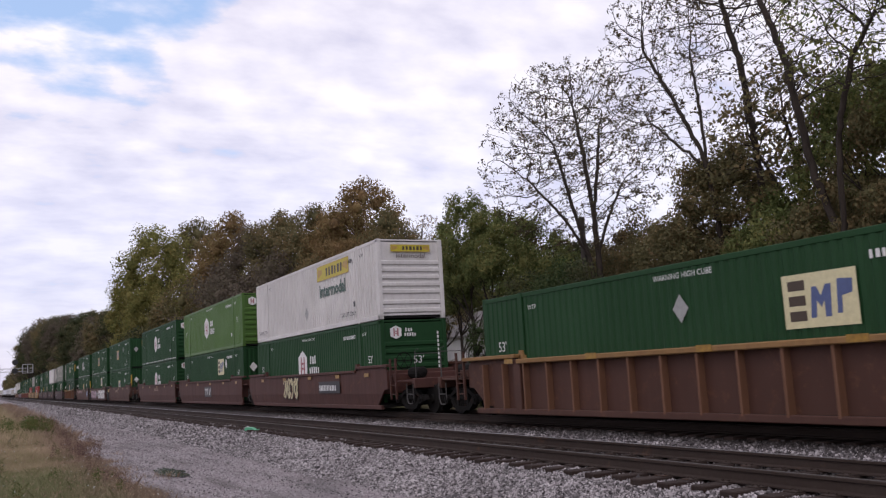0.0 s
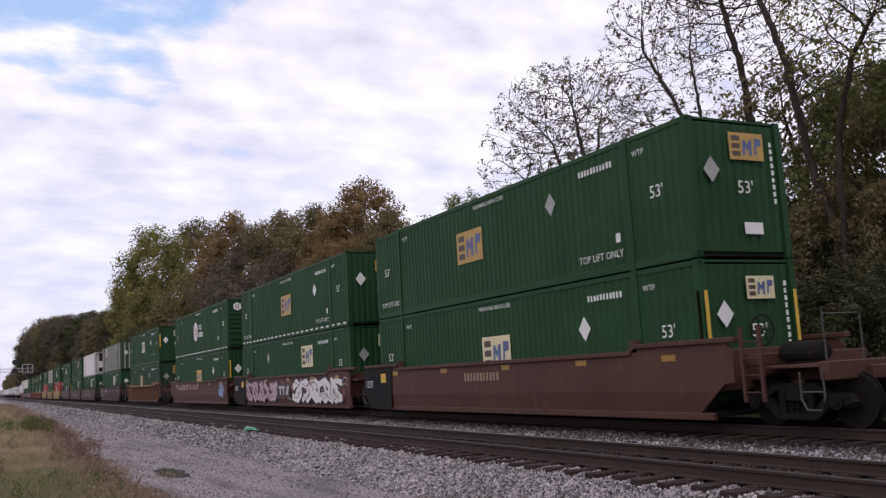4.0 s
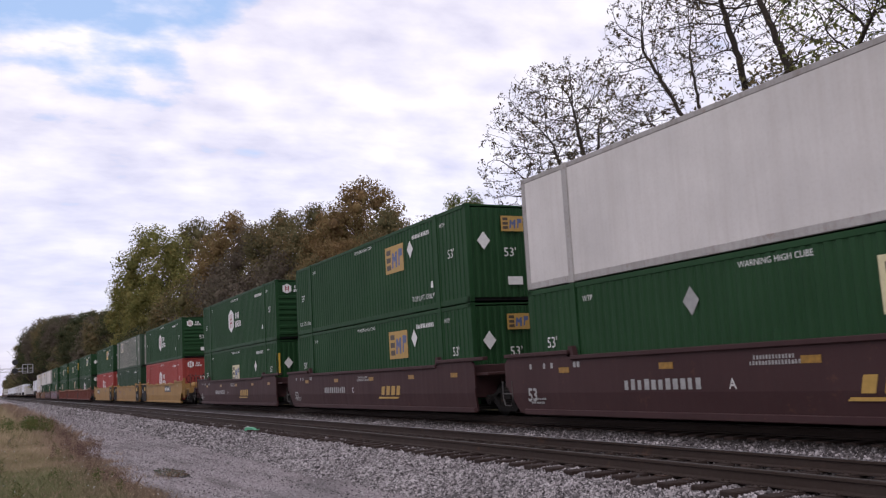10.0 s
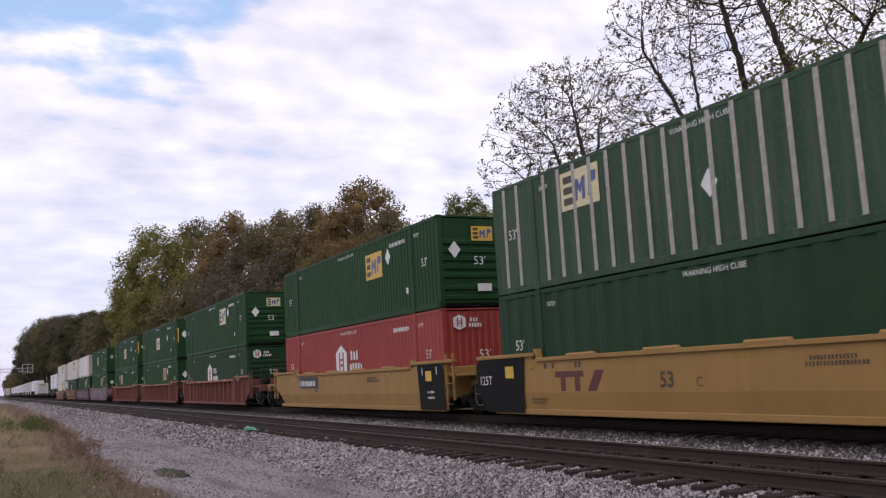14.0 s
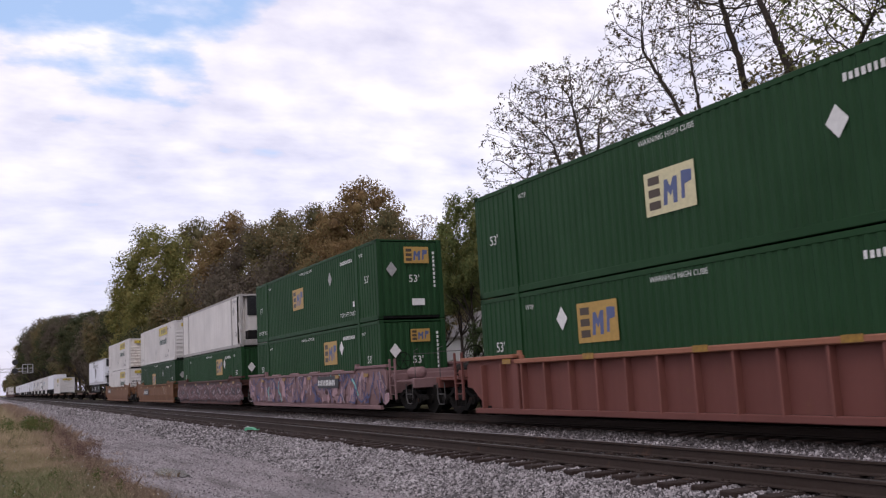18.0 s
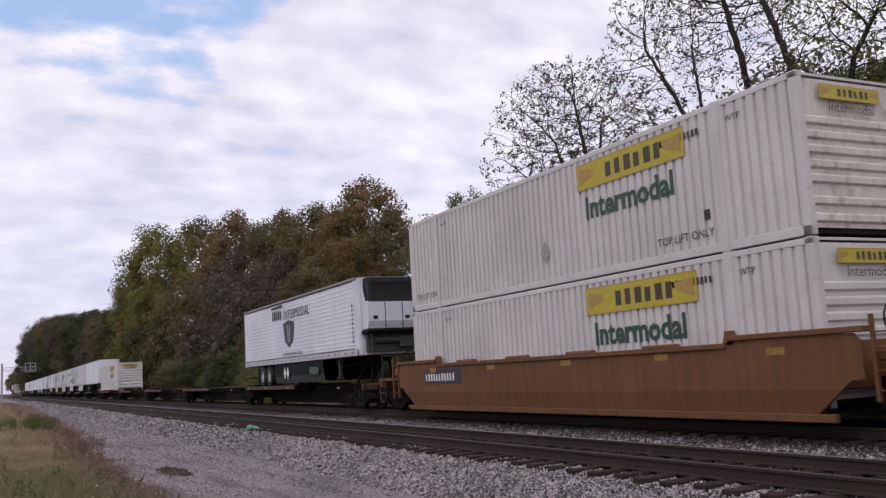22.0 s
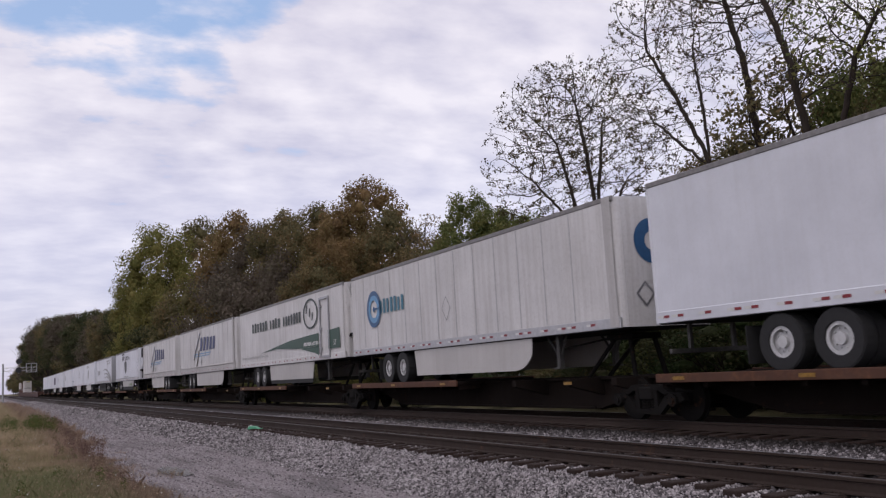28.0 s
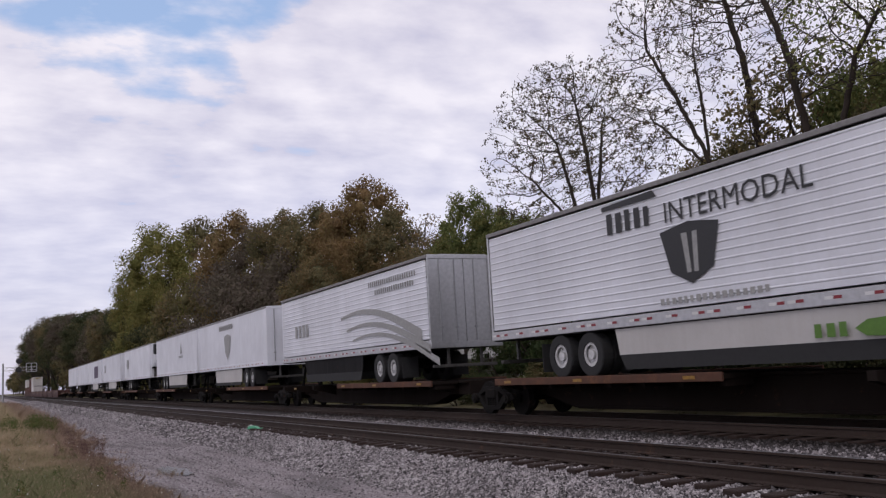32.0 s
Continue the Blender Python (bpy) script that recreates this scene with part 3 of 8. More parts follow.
def raw_mesh(name, verts, faces, mat):
    me = bpy.data.meshes.new(name)
    n, k = faces.shape
    me.vertices.add(len(verts))
    me.vertices.foreach_set("co", np.ascontiguousarray(verts, dtype=np.float32).ravel())
    me.loops.add(n * k)
    me.loops.foreach_set("vertex_index", np.ascontiguousarray(faces, dtype=np.int32).ravel())
    me.polygons.add(n)
    me.polygons.foreach_set("loop_start", np.arange(0, n * k, k, dtype=np.int32))
    me.update(calc_edges=True)
    me.materials.append(mat)
    return me


scatter_stones("shoulder_stones", 62000, (-26, -6, 5.5, 7.86), 0.0170, bed_z, 11, "loose crushed ballast stones on the near track shoulder")
scatter_stones("far_shoulder_stones", 24000, (-75, -26, 5.3, 7.8), 0.026, bed_z, 12, "loose crushed ballast stones further down the shoulder")
scatter_stones("distant_shoulder_stones", 9000, (-190, -75, 5.2, 7.8), 0.045, bed_z, 18, "ballast stones far down the shoulder")
scatter_stones("distant_road_pebbles", 6000, (-190, -80, 2.8, 5.6), 0.03, road_z, 19, "loose stones far down the service road")
scatter_stones("middle_stones", 17000, (-40, -5, 9.6, 12.4), 0.0205, bed_z, 13, "loose ballast stones between the two tracks")
scatter_stones("crib_stones", 6000, (-30, -5, 7.86, 9.6), 0.020, bed_z, 14, "ballast stones between the ties")
scatter_stones("far_road_pebbles", 8000, (-80, -34, 2.8, 5.5), 0.017, road_z, 16, "small loose pebbles further down the service road")
scatter_stones("road_pebbles", 13000, (-34, -8, 2.5, 5.7), 0.0095, road_z, 15, "small loose pebbles on the service road")

# rails
RAIL = [(-0.07, -0.172), (0.07, -0.172), (0.07, -0.155), (0.012, -0.14), (0.010, -0.045), (0.034, -0.035), (0.036, -0.006), (0.026, 0.0), (-0.026, 0.0), (-0.036, -0.006), (-0.034, -0.035), (-0.010, -0.045), (-0.012, -0.14), (-0.07, -0.155)]


def track(name, y, label):
    ob = root(name, pose(0, y, -0.032 if y == NEAR else -0.025, -0.8 if y == NEAR else 0.0), label, "railway track", "two railway tracks", "structure")
    def rail(g):
        g.prism(RAIL, -1500, 80, "x")
    def head(g):
        g.box(-1500, -0.027, 0.0005, 80, 0.027, 0.003)
    for side in (-0.7525, 0.7525):
        r = part("rail", shared("rail", rail, M["railweb"]), ob, "rusty steel rail", (0, side, 0))
        part("running_surface", shared("running_surface", head, M["railhead"] if side > 0 and y == NEAR else M["railtop"]), r, "polished steel rail head" if side > 0 and y == NEAR else "dull steel rail head")
    return ob


near_track = track("track", NEAR, "empty near track of rusty rails on dark timber ties")
far_track = track("track", FAR, "far track of rusty rails that carries the freight train")


def plate(g):
    g.box(-0.09, -0.17, -0.171, 0.09, 0.17, -0.158, 0.004)
    for a in (-0.1, 0.1):
        for b in (-0.05, 0.05):
            g.box(b - 0.012, a - 0.012, -0.158, b + 0.012, a + 0.012, -0.14)


# ---------------------------------------------------------------- freight train: shared pieces
MOVERS = []                   # (thing, place along the train, side, height)


def ride(name, u, z, label, category, group, y=FAR):
    """A thing that rolls with the train; u is its middle along the train at the start."""
    ob = root(name, pose(u, y, z), label, category, group)
    MOVERS.append((ob, u, y, z))
    return ob


def side_frame(g):
    top = [(-1.2, 0.46), (-1.1, 0.60), (-0.72, 0.62), (-0.45, 0.78), (0.45, 0.78), (0.72, 0.62), (1.1, 0.60), (1.2, 0.46)]
    low = [(1.02, 0.40), (0.72, 0.40), (0.42, 0.16), (-0.42, 0.16), (-0.72, 0.40), (-1.02, 0.40)]
    g.prism(top[:3] + [(-0.62, 0.52), (-1.02, 0.40)], -0.07, 0.07)
    g.prism([(1.02, 0.40), (0.62, 0.52), (0.72, 0.62), (1.1, 0.60), (1.2, 0.46)], -0.07, 0.07)
    g.prism([(-0.72, 0.62), (-0.45, 0.78), (0.45, 0.78), (0.72, 0.62), (0.62, 0.56), (0.40, 0.66), (-0.40, 0.66), (-0.62, 0.56)], -0.07, 0.07)
    g.prism([(-0.62, 0.56), (-0.72, 0.40), (-0.42, 0.16), (0.42, 0.16), (0.72, 0.40), (0.62, 0.56), (0.34, 0.27), (-0.34, 0.27)], -0.07, 0.07)
    for a in (-0.30, 0.30):
        g.box(a - 0.06, -0.06, 0.27, a + 0.06, 0.06, 0.66)


def springs(g):
    for a in (-0.14, 0.0, 0.14):
        for k in range(4):
            g.tube([(a, 0, 0.28 + k * 0.06), (a, 0, 0.32 + k * 0.06)], 0.06, 8)


def wheel(g):
    g.disc_y(0, 0, 0.46, -0.02, 0.11, 24)
    g.disc_y(0, 0, 0.49, 0.08, 0.115, 24)
    g.disc_y(0, 0, 0.14, -0.10, 0.0, 12)


def cap(g):
    g.disc_y(0, 0, 0.13, -0.06, 0.06, 12)
    g.disc_y(0, 0, 0.07, -0.10, -0.05, 8)


def truck(parent, x):
    """A four-wheel railway truck with cast side frames."""
    def bolster(g):
        g.box(-0.22, -1.15, 0.46, 0.22, 1.15, 0.74, 0.03)
        g.box(-0.35, -0.35, 0.74, 0.35, 0.35, 0.86, 0.03)
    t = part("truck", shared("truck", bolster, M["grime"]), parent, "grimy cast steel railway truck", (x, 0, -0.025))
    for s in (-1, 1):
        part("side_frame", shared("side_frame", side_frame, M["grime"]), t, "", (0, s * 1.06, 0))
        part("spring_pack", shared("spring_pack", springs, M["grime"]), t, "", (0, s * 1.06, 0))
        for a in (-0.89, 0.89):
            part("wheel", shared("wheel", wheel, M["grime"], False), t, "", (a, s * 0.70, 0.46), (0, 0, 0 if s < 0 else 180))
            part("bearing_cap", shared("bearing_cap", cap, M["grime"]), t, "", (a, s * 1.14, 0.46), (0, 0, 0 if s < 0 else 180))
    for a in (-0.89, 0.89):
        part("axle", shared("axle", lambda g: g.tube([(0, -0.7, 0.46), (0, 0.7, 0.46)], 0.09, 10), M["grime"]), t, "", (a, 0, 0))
    return t


def ladder(g):
    for a in (-0.22, 0.22):
        g.box(a - 0.03, -0.03, 0.45, a + 0.03, 0.03, 1.8)
    for k in range(4):
        g.tube([(-0.22, -0.01, 0.62 + 0.3 * k), (0.22, -0.01, 0.62 + 0.3 * k)], 0.014, 6)


def step_loop(g):
    g.tube([(-0.24, 0, 0.95), (-0.24, 0, 0.5), (-0.14, 0, 0.32), (0.14, 0, 0.32), (0.24, 0, 0.5), (0.24, 0, 0.95)], 0.018, 6)
    g.tube([(-0.24, 0, 0.62), (0.24, 0, 0.62)], 0.014, 6)


def brake_wheel(g):
    n = 18
    pts = [(0.0, 0.28 * math.cos(2 * math.pi * i / n), 0.28 * math.sin(2 * math.pi * i / n)) for i in range(n + 1)]
    g.tube(pts, 0.017, 6, False)
    for i in range(0, n, 3):
        g.tube([(0, 0, 0), pts[i]], 0.011, 5)


def coupler(g):
    g.box(-0.55, -0.10, 0.66, 0.28, 0.10, 0.86, 0.02)
    g.prism([(0.22, -0.16), (0.42, -0.17), (0.46, 0.02), (0.34, 0.16), (0.22, 0.15)], 0.60, 0.90, "z")


def hose(g):
    g.tube([(0, 0, 0.75), (0.10, 0, 0.5), (0.22, 0, 0.32), (0.36, 0, 0.30)], 0.025, 6)


def tank(g):
    r = [(0.0, 0.02), (0.06, 0.15), (0.14, 0.19), (0.9, 0.19), (0.98, 0.15), (1.04, 0.02)]
    g.tube([(a, 0, 0) for a, _ in r], [b for _, b in r], 12)


def well_car(u, style, front="joint", back="joint", number=3):
    """One unit of a double-stack car: deep side walls round the lower container. front/back: joint (shared truck) or end (own truck, platform, coupler)."""
    mat, chord = M[style["mat"]], M[style.get("chord", style["mat"])]
    ob = ride("well_car", u, 0, style["label"], "railway car", "double-stack well cars")
    ribbed = style.get("ribbed", False)
    black = style.get("black", False)
    f_end, b_end = front == "end", back == "end"

    def plate_poly(fe, be):
        xf, xb = (8.95 if fe else 8.45), (-8.95 if be else -9.12)
        p = [(xb + (1.15 if be else 0.55), 0.14), (xf - (1.15 if fe else 0.05), 0.14)]
        p += [(xf - (0.25 if fe else 0.04), 0.78), (xf, 0.80), (xf, 1.38), (xf - 0.15, 1.52)]
        p += [(6.15, 1.62), (6.05, 1.46), (-6.05, 1.46), (-6.15, 1.62), (xb + 0.15, 1.52), (xb, 1.38), (xb, 0.80), (xb + (0.25 if be else 0.1), 0.78)]
        return p

    def wall(g, s):
        p = plate_poly(f_end, b_end)
        if ribbed:
            g.prism(p, -0.03, 0.03)
            return
        crease = 0.64              # below it the plate leans inwards
        q0, q1 = [(a[0] + (b[0] - a[0]) * (crease - 0.14) / (b[1] - 0.14), crease) for a, b in ((p[0], p[-1]), (p[1], p[2]))]
        g.prism([q0, q1] + p[2:], -0.03, 0.03)
        k = len(g.v)
        for off in (-0.03, 0.03):
            g.v += [(p[0][0], off - s * 0.07, 0.14), (p[1][0], off - s * 0.07, 0.14), (q1[0], off, crease), (q0[0], off, crease)]
        g.f += [(k, k + 1, k + 2, k + 3), (k + 7, k + 6, k + 5, k + 4), (k, k + 4, k + 5, k + 1), (k + 1, k + 5, k + 6, k + 2), (k + 3, k + 7, k + 4, k)]
    y = 1.345 if ribbed else 1.47
    for s in (-1, 1):
        w = part("side_wall", shared(("side_wall", f_end, b_end, ribbed, s), lambda g: wall(g, s), mat), ob, "", (0, s * y, 0))
        def top(g):
            if ribbed:
                g.box(-6.05, -0.12, 1.38, 6.05, 0.12, 1.50, 0.02)
            else:
                g.box(-6.05, -0.07, 1.40, 6.05, 0.07, 1.50, 0.012)
        part("top_chord", shared(("top_chord", ribbed), top, chord), ob, style.get("chord_label", ""), (0, s * (1.455 if ribbed else y + 0.02), 0))
        def bottom(g):
            g.box(-8.3, -0.06, 0.10, 8.3, 0.06, 0.24, 0.015)
        part("bottom_chord", shared("bottom_chord", bottom, mat), ob, "", (0, s * (1.47 if ribbed else y - 0.05), 0))
        def lift(g):
            g.box(-1.45, -0.09, 1.53, 1.45, 0.09, 1.63, 0.015)
        for a in (-7.6, 7.6):
            part("raised_chord", shared("raised_chord", lift, chord), ob, "", (a, s * (1.455 if ribbed else y), 0))
        def guide(g):
            g.prism([(-0.14, 1.46), (0.14, 1.46), (0.07, 1.72), (-0.07, 1.72)], -0.03, 0.10)
        for a in (-6.1, 6.1):
            part("container_guide", shared("container_guide", guide, chord), ob, "", (a, s * y, 0), (0, 0, 0 if s < 0 else 180))
        if ribbed:
            def post(g):
                g.prism([(-0.025, -0.19), (0.025, -0.19), (0.035, -0.18), (0.045, -0.02), (-0.045, -0.02), (-0.035, -0.18)], 0.2, 1.40, "z")
            for k in range(16):
                a = -7.875 + 1.05 * k
                part("side_post", shared("side_post", post, M["rib_" + style["mat"]]), ob, "", (a, s * y, 0), (0, 0, 0 if s < 0 else 180))
            part("side_post", shared("wide_post", lambda g: g.box(-0.16, -0.19, 0.2, 0.16, -0.02, 1.5, 0.02), mat), ob, "", (6.1, s * y, 0), (0, 0, 0 if s < 0 else 180))
            part("side_post", shared("wide_post", lambda g: g.box(-0.16, -0.19, 0.2, 0.16, -0.02, 1.5, 0.02), mat), ob, "", (-6.1, s * y, 0), (0, 0, 0 if s < 0 else 180))
        elif style.get("tabs"):
            def tab(g):
                g.box(-0.55, -0.09, 1.44, 0.55, 0.06, 1.56, 0.04)
            for a in (-4.2, -1.4, 1.4, 4.2):
                part("lifting_guide", shared("lifting_guide", tab, chord), ob, "", (a, s * y, 0))
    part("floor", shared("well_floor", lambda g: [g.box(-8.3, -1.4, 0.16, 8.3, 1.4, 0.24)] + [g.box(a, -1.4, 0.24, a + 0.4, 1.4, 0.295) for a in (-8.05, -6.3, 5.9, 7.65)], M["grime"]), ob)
    for s, end in ((1, f_end), (-1, b_end)):
        t = 180 if s < 0 else 0
        if end:
            def plat(g):
                g.box(8.12, -1.40, 0.62, 8.3, 1.40, 1.42, 0.02)
                g.box(8.3, -0.45, 0.78, 11.05, 0.45, 1.02, 0.02)
                g.box(8.9, -1.35, 1.02, 10.9, 1.35, 1.08, 0.01)
                g.box(10.75, -1.40, 0.80, 10.95, 1.40, 1.12, 0.02)
                g.box(9.0, -1.38, 1.08, 9.5, 1.38, 1.3, 0.02)
            part("end_platform", shared("end_platform", plat, mat), ob, "", None, (0, 0, t))
            truck(ob, s * 9.95)
            part("coupler", shared("coupler", coupler, M["grime"]), ob, "", (s * 11.28, 0, 0.0), (0, 0, t))
            part("air_hose", shared("air_hose", hose, M["grime"]), ob, "", (s * 11.0, -0.35, 0.0), (0, 0, t))
            part("ladder", shared("ladder", ladder, mat), ob, "", (s * 9.35, -1.44, 0.0))
            part("step", shared("step", step_loop, M["dullsteel"]), ob, "", (s * 10.6, -1.42, 0.0))
            part("air_tank", shared("air_tank", tank, mat if style.get("tabs") else M["grime"]), ob, "", (s * 9.5 + (0 if s > 0 else -1.04), -0.85, 1.30))
            part("brake_wheel", shared("brake_wheel", brake_wheel, M["grime"]), ob, "", (s * 9.2, -0.95, 1.72))
            def rod(g):
                g.tube([(0, 0, 1.1), (0, 0, 2.0), (0.25, 0, 2.05)], 0.014, 6)
                g.tube([(0, 0.9, 1.1), (0, 0.9, 1.9), (0, 0, 1.9)], 0.014, 6)
            part("handrail", shared("handrail", rod, M["dullsteel"]), ob, "", (s * 10.85, -1.3, 0))
        else:
            def neck(g):
                g.box(8.12, -1.40, 0.50, 8.26, 1.40, 1.42, 0.02)
                g.box(8.26, -0.55, 0.80, 9.70, 0.55, 1.12, 0.02)
                g.box(8.3, -1.38, 1.12, 9.0, 1.38, 1.20, 0.015)
            part("end_sill", shared("end_sill", neck, mat), ob, "", None, (0, 0, t))
            if s < 0:
                truck(ob, -9.72)
                part("step", shared("step", step_loop, M["dullsteel"]), ob, "", (-9.05, -1.5, 0.0))
    if black:
        if not b_end:
            part("black_panel", shared("black_panel_back", lambda g: poly(g, [(-9.12, 0.80), (-8.57, 0.15), (-6.75, 0.15), (-6.6, 1.595), (-8.97, 1.515), (-9.12, 1.38)]), M["black"]), ob, "black painted end panel", (0, -y - 0.064 if not ribbed else -y - 0.034, 0))
            part("capacity_mark", text_mesh("125T", 0.24, M["dwhite"]), ob, "white capacity lettering", (-8.95, -y - 0.07, 0.86))
            part("yellow_mark", shared("yellow_mark", lambda g: poly(g, [(0, 0), (0.42, 0), (0.42, 0.3), (0, 0.3)]), M["dyellow"]), ob, "", (-7.55, -y - 0.07, 1.02))
        if not f_end and style.get("tabs"):
            part("black_panel", shared("black_panel_front", lambda g: poly(g, [(8.45, 0.80), (8.45, 1.38), (8.30, 1.515), (6.6, 1.595), (6.75, 0.15), (8.40, 0.15)]), M["black"]), ob, "black painted end panel", (0, -y - 0.064, 0))
            part("yellow_mark", shared("yellow_mark", lambda g: poly(g, [(0, 0), (0.42, 0), (0.42, 0.3), (0, 0.3)]), M["dyellow"]), ob, "", (7.2, -y - 0.07, 1.02))
            part("stencil", shared("stencil", lambda g: [poly(g, [(0, 0), (0.05, 0), (0.05, 0.24), (0, 0.24)]), poly(g, [(1.0, 0), (1.05, 0), (1.05, 0.24), (1.0, 0.24)]), bars(g, 0.35, -0.55, 0.5, 0.07, 6), bars(g, 0.35, -0.72, 0.5, 0.07, 6)], M["dwhite"]), ob, "", (6.95, -y - 0.07, 1.2))
            part("ladder", shared("ladder", ladder, mat), ob, "", (8.7, -1.44, 0.0))
            part("step", shared("step", step_loop, M["dullsteel"]), ob, "", (8.7, -1.46, 0.0))
    well_marks(ob, style, y, number)
    return ob


CHORD = -1.577                # outer face of a ribbed car's top chord


def well_marks(ob, style, y, number):
    """Numbers, reflectors and sprayed lettering on the near side of a well car."""
    yy = -y - (0.16 if style.get("ribbed") else 0.036)
    ribbed = style.get("ribbed")
    plum = style["mat"] == "well_plum"
    tab = shared("reflector", lambda g: g.box(0, -0.003, 0, 0.42, 0.003, 0.13), M["amber"])
    for a in (-6.6, -3.0, 0.6, 4.0, 7.0):
        part("reflector", tab, ob, "", (a, CHORD - 0.004 if ribbed else yy - (0.05 if style.get("spray") or style.get("throws") else 0.0), 1.39 if ribbed else 1.10 if plum else 1.24))
    kind = style.get("mark", "number")
    nz = style.get("nz", 0.98)
    def numbers(g):
        bars(g, 0, 0, style.get("nw", 2.0), 0.22, 11, seed=number)
    if kind in ("number", "plate") and not ribbed:
        nx = style.get("nx", -0.9)
        if kind == "plate":
            part("number_plate_panel", shared("number_plate_panel", lambda g: poly(g, [(-0.1, -0.1), (2.35, -0.1), (2.35, 0.36), (-0.1, 0.36)]), M["dblack"]), ob, "black panel", (nx, yy - (0.05 if style.get("spray") or style.get("throws") else 0.0), nz))
        part("number_bars", shared(("number_bars", number), numbers, M["dwhite"] if kind == "plate" else M["dgrey"] if plum else M["dbuff"]), ob, "", (nx, yy - (0.054 if style.get("spray") or style.get("throws") else 0.004), nz))["kind"] = "stuff"
    if style.get("big53"):
        part("length_mark", text_mesh("53", 0.32, M["dgrey"] if plum else M["dbrown"], 0.01), ob, "", (style["big53"], yy, 0.44 if plum else 0.74))
    if style.get("unit_letter"):
        part("unit_letter", text_mesh(style["unit_letter"], 0.20, M["dwhite"] if plum else M["dbrown"]), ob, "", (-1.1 if plum else style["big53"] + 1.05, yy, 0.69 if plum else 0.74))
    if plum or style["mat"] == "well_yellow":
        def notice(g):
            bars(g, 0.1, 0.10, 0.95, 0.075, 13, seed=number)
            bars(g, 0.0, 0.0, 1.25, 0.075, 17, seed=number + 1)
        part("notice", shared(("notice_rows", plum), notice, M["dgrey"] if plum else M["dbrown"]), ob, "two rows of small stencilled print", (-0.55 if plum else 2.19, yy, 1.10 if plum else 1.05))["kind"] = "stuff"
        def ticks(g):
            for i, a in enumerate((0.0, 0.62, 0.95, 1.9, 2.05)):
                poly(g, [(a, 0), (a + 0.10, 0), (a + 0.10, 0.13), (a, 0.13)])
            bars(g, 0.0, -0.75, 0.7, 0.05, 9, seed=3)
            bars(g, 0.0, -0.84, 0.6, 0.05, 8, seed=4)
        part("notice", shared("end_stencils", ticks, M["dgrey"] if plum else M["dbrown"]), ob, "small stencilled marks by the car's end", (-7.9 if plum else -6.35, yy, 1.22))["kind"] = "stuff"

    if style.get("owner_bars"):
        part("owner_mark", shared("owner_mark_maroon", owner_blocks, M["dmaroon"]), ob, "maroon owner's mark", (style["owner_bars"], yy, 0.68))["kind"] = "stuff"
    if style.get("italic"):
        def word(g):
            bars(g, 0, 0, 1.7, 0.30, 4, 0, 0.25, 5)
            poly(g, [(-0.25, -0.12), (1.4, -0.12), (1.5, -0.06), (-0.2, -0.06)], -0.001)
        part("owner_mark", shared("owner_mark", word, M["dgold"]), ob, "slanted gold owner's mark", (1.7, yy, 0.60))
    if style.get("owner"):
        def blk(g):
            poly(g, [(-0.15, -0.1), (1.75, -0.1), (1.75, 0.52), (-0.15, 0.52)])
        part("owner_panel", shared("owner_panel", blk, M["dblack"]), ob, "", (-0.65, yy - (0.05 if style.get("throws") else 0.0), 0.62))
        part("owner_mark", shared("owner_mark_white", lambda g: owner_blocks(g, 0.84), M["dpale"]), ob, "", (-0.65, yy - (0.054 if style.get("throws") else 0.004), 0.64))
    if style.get("blue"):
        rnd = random.Random(77)
        def blob(g):
            for i in range(16):
                a, e = rnd.uniform(0, 6.3), rnd.uniform(0.0, 1.0)
                x, z = 7.05 + 0.62 * e * math.cos(a), 0.84 + 0.30 * e * math.sin(a)
                q, w = rnd.uniform(0.10, 0.26), rnd.uniform(0, 6.3)
                stroke_lift(g, [(x + q * rnd.uniform(0.5, 1.5) * math.cos(w + 0.9 * k), z + q * rnd.uniform(0.5, 1.5) * math.sin(w + 0.9 * k)) for k in range(rnd.randint(4, 8))], 0.05, -0.0003 * i)
        part("sprayed_tag", shared("sprayed_tag", blob, M["sblue"]), ob, "pale blue sprayed tag", (0, yy - 0.012, 0))["kind"] = "stuff"
    for seed, x0, x1, z0, z1, n, fill, edge, shine in style.get("throws", ()):
        sprayed_letters(ob, seed, x0, x1, z0, z1, n, fill, edge, shine, yy - 0.012)
    if style.get("spray"):
        seed, x0, x1, cols = style["spray"][:4]
        z0, z1 = style["spray"][4:] or (0.40, 1.30)
        rnd = random.Random(seed)
        for c, (mname, count, width) in enumerate(cols):
            def tag_shape(g, rnd=rnd, c=c, count=count, width=width, x0=x0, x1=x1, z0=z0, z1=z1):
                for i in range(count):
                    cx = x0 + (x1 - x0) * (i + rnd.random()) / count
                    pts, a = [], rnd.uniform(0, 6.3)
                    lo, hi = z0 + width * 0.5, z1 - width * 0.5
                    px, pz = cx, rnd.uniform(lo, hi)
                    for _ in range(rnd.randint(3, 6)):
                        pts.append((px, pz))
                        a += rnd.uniform(-1.5, 1.5)
                        step = rnd.uniform(0.18, 0.5) * min(1.0, (z1 - z0) / 0.7)
                        px = min(x1, max(x0, px + step * math.cos(a)))
                        nz = pz + step * 1.3 * math.sin(a)
                        if nz > hi or nz < lo:
                            a, nz = -a, min(hi, max(lo, nz))
                        pz = nz
                    stroke_lift(g, pts, width * rnd.uniform(0.7, 1.2), -0.0001 * (i + 1))
